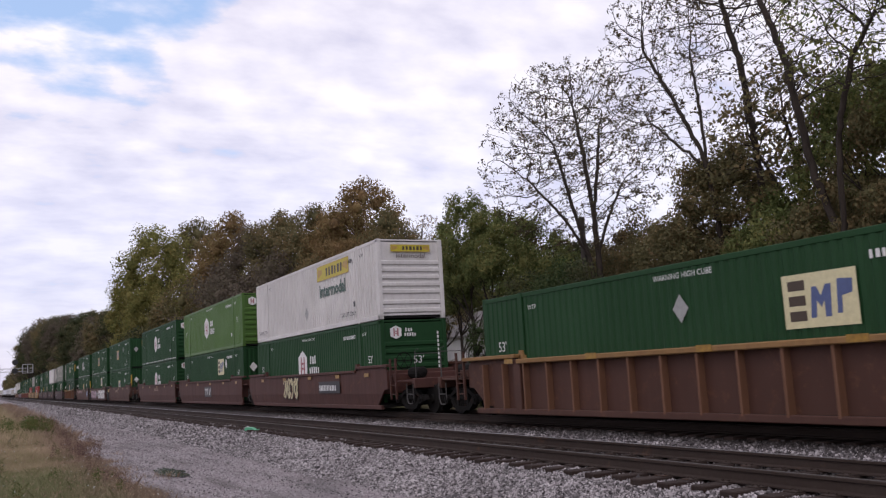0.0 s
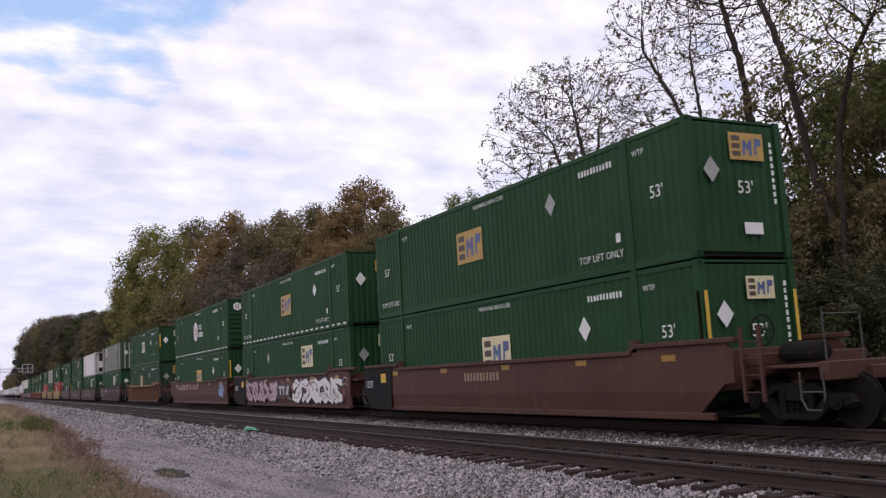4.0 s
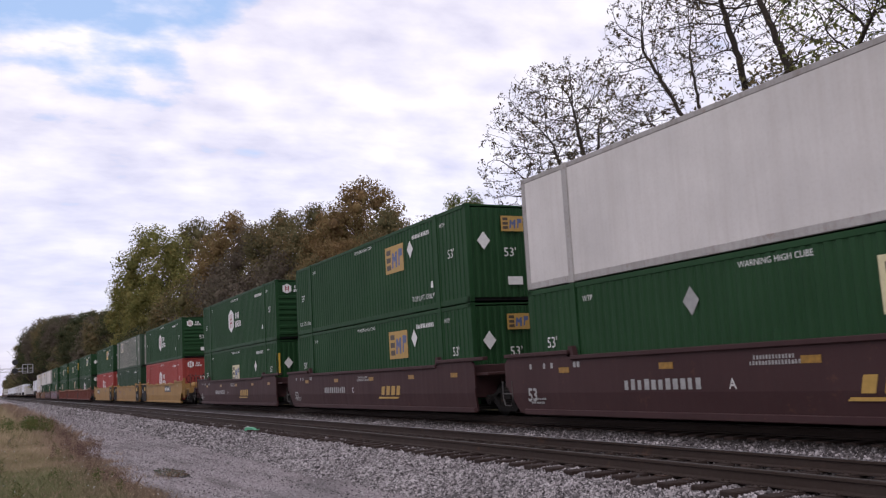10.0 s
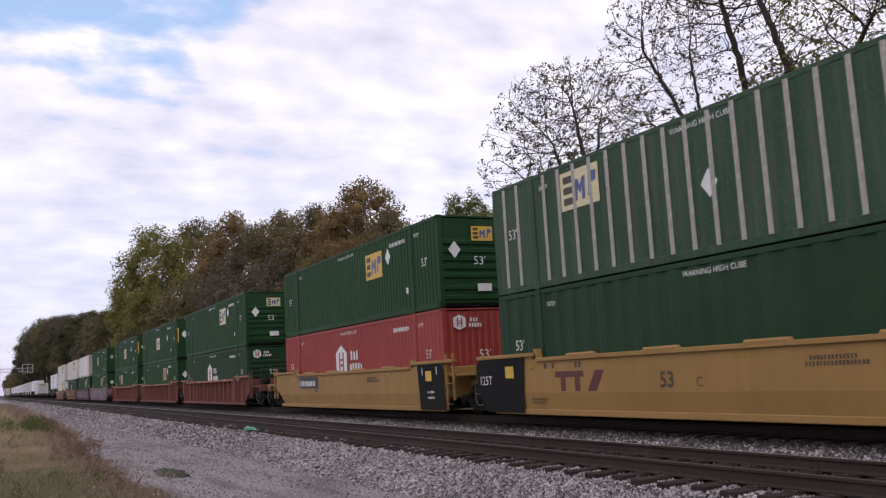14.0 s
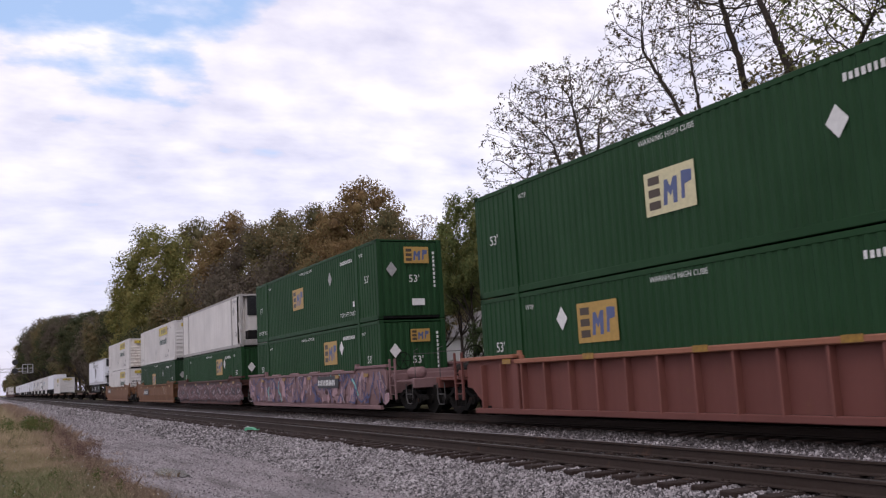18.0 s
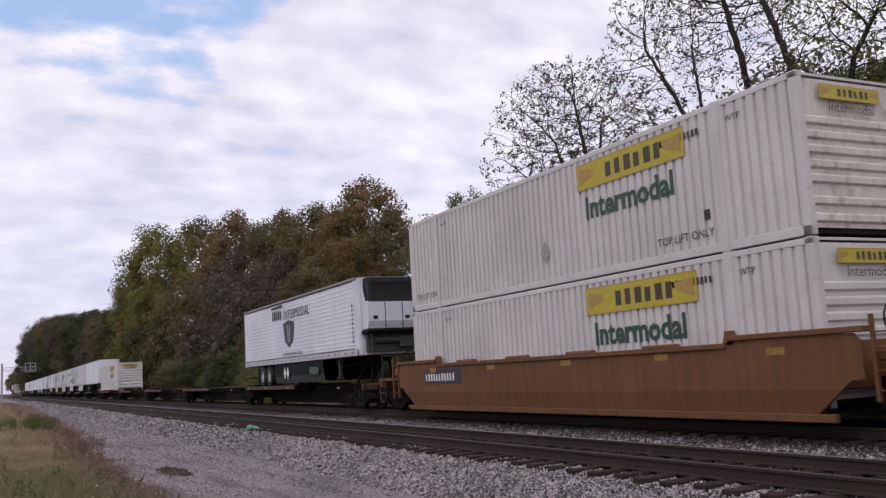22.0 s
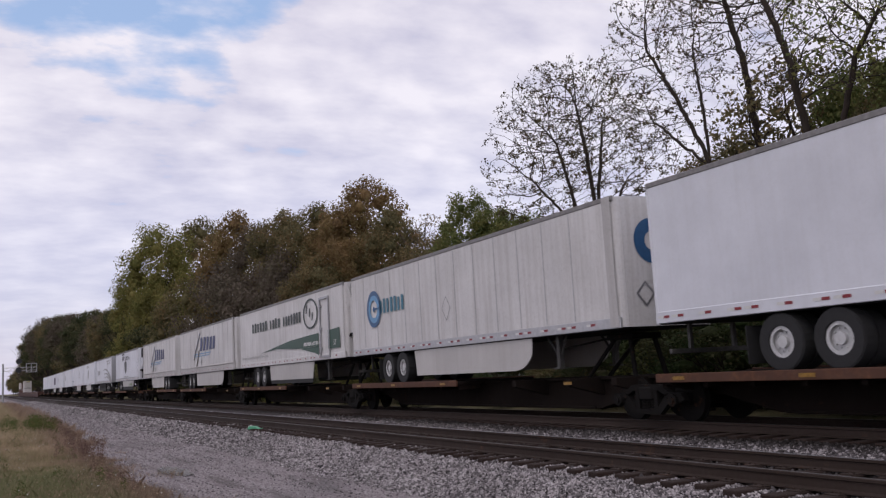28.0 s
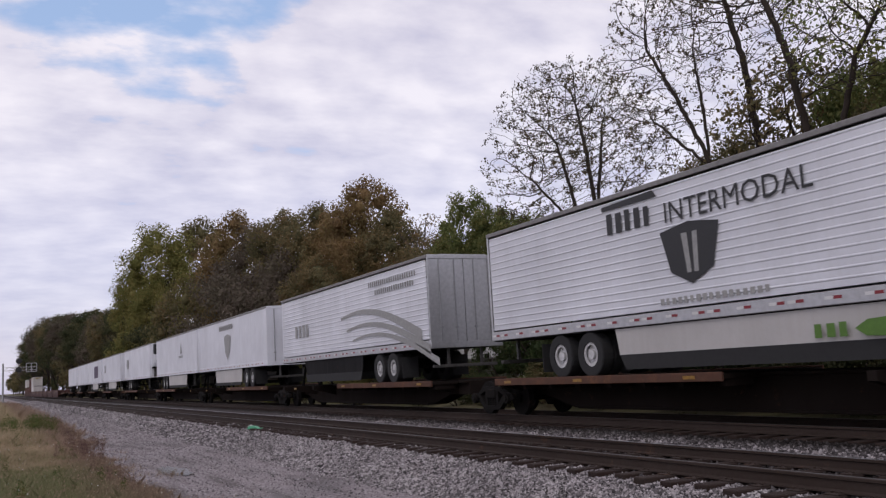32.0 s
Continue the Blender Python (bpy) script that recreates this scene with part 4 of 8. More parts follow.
            part("sprayed_lettering", shared(("sprayed_lettering", seed, c), tag_shape, M[mname]), ob, "spray-painted letters and shapes", (0, yy - 0.002 - 0.009 * c, 0))["kind"] = "stuff"


def owner_blocks(g, k=1.0):
    """An owner's mark as plain blocks: a bar on two legs and a slanted block."""
    poly(g, [(0, 0.32 * k), (1.16 * k, 0.32 * k), (1.16 * k, 0.46 * k), (0, 0.46 * k)])
    for a in (0.22, 0.80):
        poly(g, [(a * k, 0), ((a + 0.2) * k, 0), ((a + 0.2) * k, 0.32 * k), (a * k, 0.32 * k)])
    poly(g, [(1.28 * k, 0), (1.62 * k, 0), (1.94 * k, 0.46 * k), (1.60 * k, 0.46 * k)])


def sprayed_letters(ob, seed, x0, x1, z0, z1, n, fill, edge, shine, y):
    """Fat interlocking sprayed shapes with a dark outline, a fill and thin highlights."""
    rnd = random.Random(seed)
    w, h = (x1 - x0) / n, z1 - z0
    lines = []
    for i in range(n):
        cx, lean = x0 + w * (i + 0.5), rnd.uniform(-0.12, 0.2) * w
        fat = min(0.34, 0.30 * w) * rnd.uniform(0.8, 1.15)
        lo, hi = z0 + fat * 0.6, z1 - fat * 0.6
        for kind in rnd.sample(("crescent", "zigzag", "dart", "hook", "spur"), 3):
            if kind == "crescent":
                p = [(-0.3, 0.9), (0.15, 0.95), (0.4, 0.6), (0.3, 0.25), (-0.1, 0.05)]
            elif kind == "zigzag":
                p = [(-0.45, 0.95), (0.05, 0.55), (-0.15, 0.45), (0.45, 0.0)]
            elif kind == "dart":
                p = [(-0.5, 0.1), (0.0, 0.45), (0.25, 1.0)]
            elif kind == "hook":
                p = [(0.45, 0.75), (0.1, 1.0), (-0.3, 0.75), (-0.35, 0.3), (0.0, 0.0), (0.55, 0.15)]
            else:
                p = [(-0.55, 0.85), (-0.1, 0.7), (0.6, 1.0)]
            fx, fz = rnd.choice((-1, 1)), rnd.random() < 0.5
            lines.append(([(cx + fx * q[0] * w + lean * q[1], lo + (hi - lo) * (1 - q[1] if fz else q[1])) for q in p], fat * rnd.uniform(0.7, 1.1)))
    layers = (("sprayed_outline", edge, lambda p, f: (p, f * 0.95 + 0.08)), ("sprayed_fill", fill, lambda p, f: (p, f * 0.78)), ("sprayed_highlight", shine, lambda p, f: ([(q[0] - 0.42 * f, q[1] + 0.10 * f) for q in p[:3]], 0.028)))
    for c, (name, mname, how) in enumerate(layers):
        def build(g):
            for i, (p, f) in enumerate(lines):
                q, width = how(p, f)
                stroke_lift(g, q, width, -0.0002 * (i + 1))
        part(name, shared((name, seed), build, M[mname]), ob, "spray-painted shapes", (0, y - 0.011 * c, 0))["kind"] = "stuff"


def stroke_lift(g, pts, w, y):
    for k, (p, q) in enumerate(zip(pts, pts[1:])):
        stroke(g, [p, q], w, y - 0.00005 * k)


# ---------------------------------------------------------------- containers
CL, CH, CW = 8.077, 2.896, 1.295       # half length, height, half width


def corrugated(x0, x1, z0, z1, pitch, deep, fold=(0.38, 0.52, 0.86)):
    def build(g):
        n = max(1, round((x1 - x0) / pitch))
        p = (x1 - x0) / n
        line = []
        for i in range(n):
            a = x0 + i * p
            line += [(a, 0), (a + fold[0] * p, 0), (a + fold[1] * p, deep), (a + fold[2] * p, deep)]
        line.append((x1, 0))
        k = len(g.v)
        g.v += [(a, b, z) for a, b in line for z in (z0, z1)]
        g.f += [(k + 2 * i, k + 2 * i + 2, k + 2 * i + 3, k + 2 * i + 1) for i in range(len(line) - 1)]
    return build


def flat_wall(x0, x1, z0, z1, seam):
    """A smooth sheet; raised seams where asked, all one folded skin."""
    def build(g):
        line = [(x0, 0.0)]
        a = x0 + seam
        while seam and a < x1 - 0.1:
            line += [(a - 0.016, 0.0), (a - 0.012, -0.005), (a + 0.012, -0.005), (a + 0.016, 0.0)]
            a += seam
        line.append((x1, 0.0))
        k = len(g.v)
        g.v += [(a, b, z) for a, b in line for z in (z0, z1)]
        g.f += [(k + 2 * i, k + 2 * i + 2, k + 2 * i + 3, k + 2 * i + 1) for i in range(len(line) - 1)]
    return build


def frame_parts(ob, mat, posts=True, black_gap=True):
    def rail_top(g):
        g.box(-CL, -0.05, CH - 0.13, CL, 0.05, CH - 0.012, 0.012)
    def rail_low(g):
        g.box(-CL, -0.06, 0.02, CL, 0.06, 0.19, 0.012)
    def corner(g):
        g.box(-0.09, -0.08, 0.02, 0.09, 0.08, CH, 0.012)
    def lift(g):
        g.box(-0.10, -0.02, 0.0, 0.10, 0.06, CH, 0.008)
    def casting(g):
        g.box(-0.09, -0.085, 0, 0.09, 0.085, 0.12, 0.012)
    for s in (-1, 1):
        part("top_rail", shared("top_rail", rail_top, mat), ob, "", (0, s * (CW - 0.05), 0))
        part("bottom_rail", shared("bottom_rail", rail_low, mat), ob, "", (0, s * (CW - 0.06), 0))
        for e in (-1, 1):
            part("corner_post", shared("corner_post", corner, mat), ob, "", (e * (CL - 0.09), s * (CW - 0.08), 0))
            if posts:
                part("lift_post", shared("lift_post", lift, mat), ob, "", (e * 6.096, s * (CW - 0.0), 0), (0, 0, 0 if s < 0 else 180))
                for z in (0.0, CH - 0.12):
                    part("corner_casting", shared("corner_casting", casting, M["black"] if z else mat), ob, "", (e * 6.096, s * (CW - 0.075), z))
    part("roof", shared("container_roof", lambda g: g.box(-CL + 0.05, -CW + 0.05, CH - 0.06, CL - 0.05, CW - 0.05, CH - 0.01), mat), ob)
    part("floor", shared("container_floor", lambda g: g.box(-CL + 0.1, -CW + 0.1, 0.06, CL - 0.1, CW - 0.1, 0.17), M["black"]), ob)


def end_ribs(ob, mat, x=CL - 0.03):
    """A stiff end wall: flat sheet with deep horizontal ribs."""
    part("end_wall", shared("end_wall", lambda g: g.box(-0.03, -CW + 0.12, 0.15, 0.0, CW - 0.12, CH - 0.1), mat), ob, "", (x - 0.03, 0, 0))
    def rib(g):
        g.prism([(0, -0.09), (0.05, -0.05), (0.05, 0.05), (0, 0.09)], -CW + 0.16, CW - 0.16)
    for k, z in enumerate((0.32, 0.62, 1.0, 1.26, 1.52, 1.78, 2.04)):
        part("end_rib", shared("end_rib", rib, mat), ob, "", (x - 0.03, 0, z))


def end_corr(ob, mat, x=CL - 0.03, turn=90):
    part("end_wall", shared("end_wall_corr", corrugated(-CW + 0.12, CW - 0.12, 0.15, CH - 0.1, 0.24, 0.035), mat), ob, "", (x, 0, 0), (0, 0, turn))


def decal(ob, key, build, mat, x, z, face="side", label="", lift=0.0):
    """A flat painted shape on the near side or on the front end."""
    me = shared(key, build, mat)
    if face == "side":
        return part(key if isinstance(key, str) else key[0], me, ob, label, (x, -CW - 0.006 - lift, z))
    return part(key if isinstance(key, str) else key[0], me, ob, label, (CL + 0.03 + lift, x, z), (0, 0, 90))


def words(ob, s, h, mat, x, z, face="side", name="lettering", bold=0.0):
    me = text_mesh(s, h, mat, bold)
    if face == "side":
        return part(name, me, ob, "", (x, -CW - 0.006, z))
    return part(name, me, ob, "", (CL + 0.03, x, z), (0, 0, 90))


def rect(w, h):
    return lambda g: poly(g, [(-w / 2, -h / 2), (w / 2, -h / 2), (w / 2, h / 2), (-w / 2, h / 2)])


def diamond(r):
    return lambda g: poly(g, [(0, -r), (r * 0.8, 0), (0, r), (-r * 0.8, 0)])


def hexagon_mark(ob, x, z, k=1.0, face="side", word=True):
    """White hexagon with a red device and two rows of white blocks."""
    decal(ob, ("hexagon", k), lambda g: poly(g, hexagon(0.60 * k, 0.66 * k)), M["dwhite"], x, z, face, "white hexagon emblem")
    def device(g):
        for a in (-0.26, 0.14):
            poly(g, [(a * k, -0.38 * k), ((a + 0.13) * k, -0.38 * k), ((a + 0.13) * k, 0.38 * k), (a * k, 0.38 * k)])
        for a, z in ((-0.10, -0.16), (-0.10, 0.05)):
            poly(g, [(a * k, z * k), ((a + 0.22) * k, z * k), ((a + 0.22) * k, (z + 0.09) * k), (a * k, (z + 0.09) * k)], -0.001)
    decal(ob, ("red_device", k), device, M["dred"], x, z, face, "dark red emblem device", 0.003)
    if word:
        def rows(g):
            bars(g, 0.12 * k, 0.05 * k, 0.85 * k, 0.34 * k, 3, seed=4)
            bars(g, 0.0, -0.42 * k, 1.36 * k, 0.34 * k, 5, seed=5)
        decal(ob, ("emblem_lettering", k), rows, M["dwhite"], x + 0.90 * k, z, face, "white block lettering")


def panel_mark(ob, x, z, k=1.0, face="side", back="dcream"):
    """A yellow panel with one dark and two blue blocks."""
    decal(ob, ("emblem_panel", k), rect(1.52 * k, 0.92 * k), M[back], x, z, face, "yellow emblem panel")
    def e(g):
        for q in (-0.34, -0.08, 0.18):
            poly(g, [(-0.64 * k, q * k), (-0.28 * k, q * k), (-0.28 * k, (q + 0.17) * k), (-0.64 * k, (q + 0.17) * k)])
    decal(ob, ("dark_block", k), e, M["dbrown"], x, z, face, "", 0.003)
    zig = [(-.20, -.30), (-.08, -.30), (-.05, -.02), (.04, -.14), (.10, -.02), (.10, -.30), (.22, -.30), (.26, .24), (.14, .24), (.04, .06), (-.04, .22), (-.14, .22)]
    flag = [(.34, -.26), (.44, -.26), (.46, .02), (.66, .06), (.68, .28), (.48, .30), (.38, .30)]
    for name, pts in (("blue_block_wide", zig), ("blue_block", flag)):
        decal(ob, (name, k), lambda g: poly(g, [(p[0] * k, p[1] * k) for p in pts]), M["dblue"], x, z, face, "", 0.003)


def wide_mark(ob, x, z, k=1.0, face="side"):
    decal(ob, ("emblem_panel_wide", k), rect(3.7 * k, 0.62 * k), M["jyellow"], x, z, face, "yellow emblem panel")
    def blocks(g):
        bars(g, -0.75 * k, -0.17 * k, 2.0 * k, 0.34 * k, 6, seed=9)
    decal(ob, ("dark_lettering", k), blocks, M["dbrown"], x, z, face, "", 0.003)
    def border(g):
        for a, b, c, d in ((-1.85, -0.31, 1.85, -0.285), (-1.85, 0.285, 1.85, 0.31), (-1.85, -0.31, -1.83, 0.31), (1.83, -0.31, 1.85, 0.31)):
            poly(g, [(a * k, b * k), (c * k, b * k), (c * k, d * k), (a * k, d * k)], 0.0005 * (a + c > 0) - 0.0002 * (b + d > 0))
    decal(ob, ("panel_border", k), border, M["dgold"], x, z, face, "", 0.004)
    for s in (-1, 1):
        def scroll(g):
            poly(g, [(s * 1.75 * k, -0.2 * k), (s * 1.2 * k, -0.02 * k), (s * 1.2 * k, 0.12 * k), (s * 1.75 * k, 0.2 * k)])
        decal(ob, ("panel_scroll", k, s), scroll, M["dgold"], x, z, face, "", 0.002)
    if face == "side":
        words(ob, "Intermodal", 0.50 * k, M["kgreen"], x - 1.62 * k, z - 0.98 * k, face, "intermodal_lettering", 0.022)
    else:
        words(ob, "Intermodal", 0.46 * k, M["dbrown"], x - 1.4 * k, z - 0.85 * k, face, "intermodal_lettering")


def side_marks(ob, ink, seed, tape=False, warn=True, low=False, f53=True):
    """Length marks, numbers and notices that all the big containers carry."""
    if f53:
        words(ob, "53'", 0.27, ink, CL - 1.25, 1.42, name="length_mark")
        words(ob, "53'", 0.27, ink, -CL + 0.75, 1.42, name="length_mark")
    decal(ob, ("number_bars", seed), lambda g: bars(g, 0, 0, 1.30, 0.14, 11, seed=seed), ink, CL - 3.7, 2.38)
    words(ob, "WTP", 0.13, ink, CL - 1.72, 2.42, name="lettering")
    words(ob, "WTP", 0.13, ink, -CL + 2.35, 2.42, name="lettering")
    if warn:
        words(ob, "WARNING HIGH CUBE", 0.12, ink, -0.8, 2.58, name="lettering")
    if low:
        words(ob, "TOP LIFT ONLY", 0.17, ink, CL - 3.9, 0.36, name="lettering")
        words(ob, "TOP LIFT ONLY", 0.17, ink, -CL + 0.4, 0.36, name="lettering")
    decal(ob, "small_notice", rect(0.16, 0.2), ink, CL - 2.4, 0.78)
    if tape:
        def dashes(g):
            for i in range(24):
                a = -CL + 0.25 + i * 0.665
                poly(g, [(a, -0.035), (a + 0.32, -0.035), (a + 0.32, 0.035), (a, 0.035)])
        decal(ob, "reflective_tape", dashes, M["dwhite"], 0, 0.15, "side", "dashes of white reflective tape")["kind"] = "stuff"


def end_marks(ob, seed, ink, posts=False):
    words(ob, "53'", 0.27, ink, -0.1, 1.34, "end", "length_mark")
    decal(ob, ("upright_number", seed), lambda g: [bars(g, -0.06, 0.15 * i, 0.12, 0.10, 1, seed=seed + i) for i in range(9)], ink, 0.95, 1.15, "end")
    decal(ob, "notice_panel", rect(0.5, 0.24), ink, 0.25, 0.62, "end", "white notice panel")
    if posts:
        for s in (-1, 1):
            decal(ob, "yellow_strip", rect(0.09, 1.05), M["dyellow"], s * 1.2, 1.75, "end", "yellow reflective strip")
            decal(ob, "yellow_strip", rect(0.09, 1.05), M["dyellow"], CL - 0.09, 1.75, "side", "yellow reflective strip")


def container(u, z, kind, body, seed, label, **o):
    """A 53-foot domestic container: kind tells whose pattern it is."""
    ob = ride("shipping_container", u, z, label, "container", "stacked containers")
    mat = M[body]
    pale = body in ("white", "cream")
    ink = M["dblack"] if pale else M["dwhite"]
    if kind == "reefer":
        reefer_body(ob, mat)
        return ob
    frame_parts(ob, mat)
    pitch, deep = o.get("pitch", 0.25), o.get("deep", 0.055 if body == "white" else 0.023)
    for s in (-1, 1):
        part("side_wall", shared(("side_wall_corr", pitch, deep), corrugated(-CL + 0.15, CL - 0.15, 0.18, CH - 0.12, pitch, deep, (0.62, 0.68, 0.94) if body == "white" else (0.38, 0.52, 0.86)), mat), ob, "", (0, s * (CW - 0.008), 0), (0, 0, 0 if s < 0 else 180))
    if o.get("hats"):
        def hat(g):
            g.prism([(-0.06, 0.0), (-0.04, -0.028), (0.04, -0.028), (0.06, 0.0)], 0.17, CH - 0.1, "z")
        for s in (-1, 1):
            for k in range(24):
                a = -CL + 0.62 + k * 0.645
                if abs(abs(a) - 6.096) > 0.16:
                    part("side_rib", shared("side_rib", hat, M["rib"]), ob, "worn bare-metal rib", (a, s * CW, 0), (0, 0, 0 if s < 0 else 180))
        for k in range(5):
            part("end_rib", shared("end_hat", hat, M["rib"]), ob, "worn bare-metal rib", (CL + 0.002, -0.86 + 0.43 * k, 0), (0, 0, 90))
    if o.get("ribs"):
        end_ribs(ob, M[o.get("end", body)])
    else:
        end_corr(ob, mat)
    part("end_wall", shared("end_wall_corr", corrugated(-CW + 0.12, CW - 0.12, 0.15, CH - 0.1, 0.24, 0.035), mat), ob, "", (-CL + 0.03, 0, 0), (0, 0, -90))
    if kind == "hexa":
        hexagon_mark(ob, CL - 8.87, 1.55 + o.get("dz", 0))
        hexagon_mark(ob, -0.72, 2.45, 0.36, "end")
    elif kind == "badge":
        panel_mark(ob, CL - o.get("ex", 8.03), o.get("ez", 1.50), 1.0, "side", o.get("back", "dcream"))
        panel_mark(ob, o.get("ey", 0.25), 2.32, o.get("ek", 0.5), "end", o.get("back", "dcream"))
        decal(ob, "placard_holder", diamond(0.29), M[o.get("dia", "dwhite")], CL - o.get("dx", 3.9), o.get("dzz", 1.78), "side", "diamond placard holder")
        decal(ob, "placard_holder_small", diamond(0.27), M[o.get("dia", "dwhite")], -0.75, 1.80, "end", "diamond placard holder")
    elif kind == "wide":
        wide_mark(ob, CL - 4.7, 2.36)
        wide_mark(ob, 0.0, 2.56, 0.42, "end")
        decal(ob, "placard_holder", diamond(0.22), M["dgrey"], CL - 8.1, 0.85)
    side_marks(ob, ink, seed, o.get("tape", False), kind != "wide", o.get("low", False) or kind == "wide", kind != "wide")
    if kind != "wide" and kind != "plainbox":
        end_marks(ob, seed, ink, o.get("posts", False))
    return ob


def reefer_body(ob, mat):
    """Refrigerated container: smooth walls, open end frame with the cooling unit inside."""
    frame_parts(ob, M["worn_rail"])
    for s in (-1, 1):
        part("side_wall", shared("side_wall_flat", flat_wall(-CL + 0.15, CL - 0.75, 0.18, CH - 0.12, 0), mat), ob, "", (0, s * (CW - 0.012), 0), (0, 0, 0) if s < 0 else (180, 0, 0)).location.z = 0 if s < 0 else CH + 0.06
    for s in (-1, 1):
        part("rear_door", shared("rear_door", lambda g: g.box(-0.03, -0.59, 0.15, 0, 0.59, CH - 0.1, 0.01), mat), ob, "", (-CL + 0.04, s * 0.60, 0))
    part("bulkhead", shared("bulkhead", lambda g: g.box(0, -CW + 0.1, 0.15, 0.05, CW - 0.1, CH - 0.1), mat), ob, "", (CL - 0.78, 0, 0))
    unit = part("cooling_unit", shared("cooling_unit", lambda g: [g.box(CL - 0.74, -0.85, 0.55, CL - 0.12, 0.9, 2.7, 0.05)], mat), ob, "off-white cooling unit casing")
    part("grille", shared("cooling_grille", lambda g: [g.box(CL - 0.12, -0.88, 1.72, CL - 0.06, 0.93, 2.74, 0.02)] + [g.box(CL - 0.06, -0.8, 1.80 + 0.1 * k, CL - 0.035, 0.85, 1.84 + 0.1 * k) for k in range(9)], M["louvre"]), unit, "black grille")
    part("panel", shared("cooling_panel", lambda g: [g.box(CL - 0.12, -0.45, 0.95, CL - 0.08, 0.86, 1.66, 0.02)], M["cream"]), unit, "off-white service panel")
    part("base", shared("cooling_base", lambda g: [g.box(CL - 0.7, -0.86, 0.42, CL - 0.08, 0.9, 0.9, 0.03)], M["black"]), unit, "black compressor base")
    part("end_beam", shared("end_beam", lambda g: [g.box(CL - 0.12, -CW + 0.1, 0.08, CL, CW - 0.1, 0.40, 0.02), g.box(CL - 0.10, -CW + 0.1, CH - 0.12, CL - 0.02, CW - 0.1, CH - 0.03, 0.01)], M["worn_rail"]), ob)
    def braces(g):
        for s in (-1, 1):
            g.tube([(CL - 0.05, s * 1.20, 1.6), (CL - 0.7, s * 1.22, 1.55)], 0.025, 6)
            g.tube([(CL - 0.05, s * 1.20, 0.3), (CL - 0.7, s * 1.22, 1.35)], 0.03, 6)
            g.tube([(CL - 0.05, s * 1.1, 2.8), (CL - 0.05, s * 0.9, 2.75)], 0.02, 6)
    part("brace", shared("frame_braces", braces, M["cream"]), ob, "open end frame braces")
    decal(ob, "placard_holder", diamond(0.25), M["dgrey"], CL - 1.5, 2.05, "side", "grey diamond placard holder", 0.004)
    words(ob, "53'", 0.26, M["dblack"], CL - 1.15, 0.62, name="length_mark").location.y -= 0.004
    decal(ob, ("number_bars", 77), lambda g: bars(g, 0, 0, 1.1, 0.14, 11, seed=77), M["dgrey"], CL - 1.75, 2.50, "side", "", 0.004)


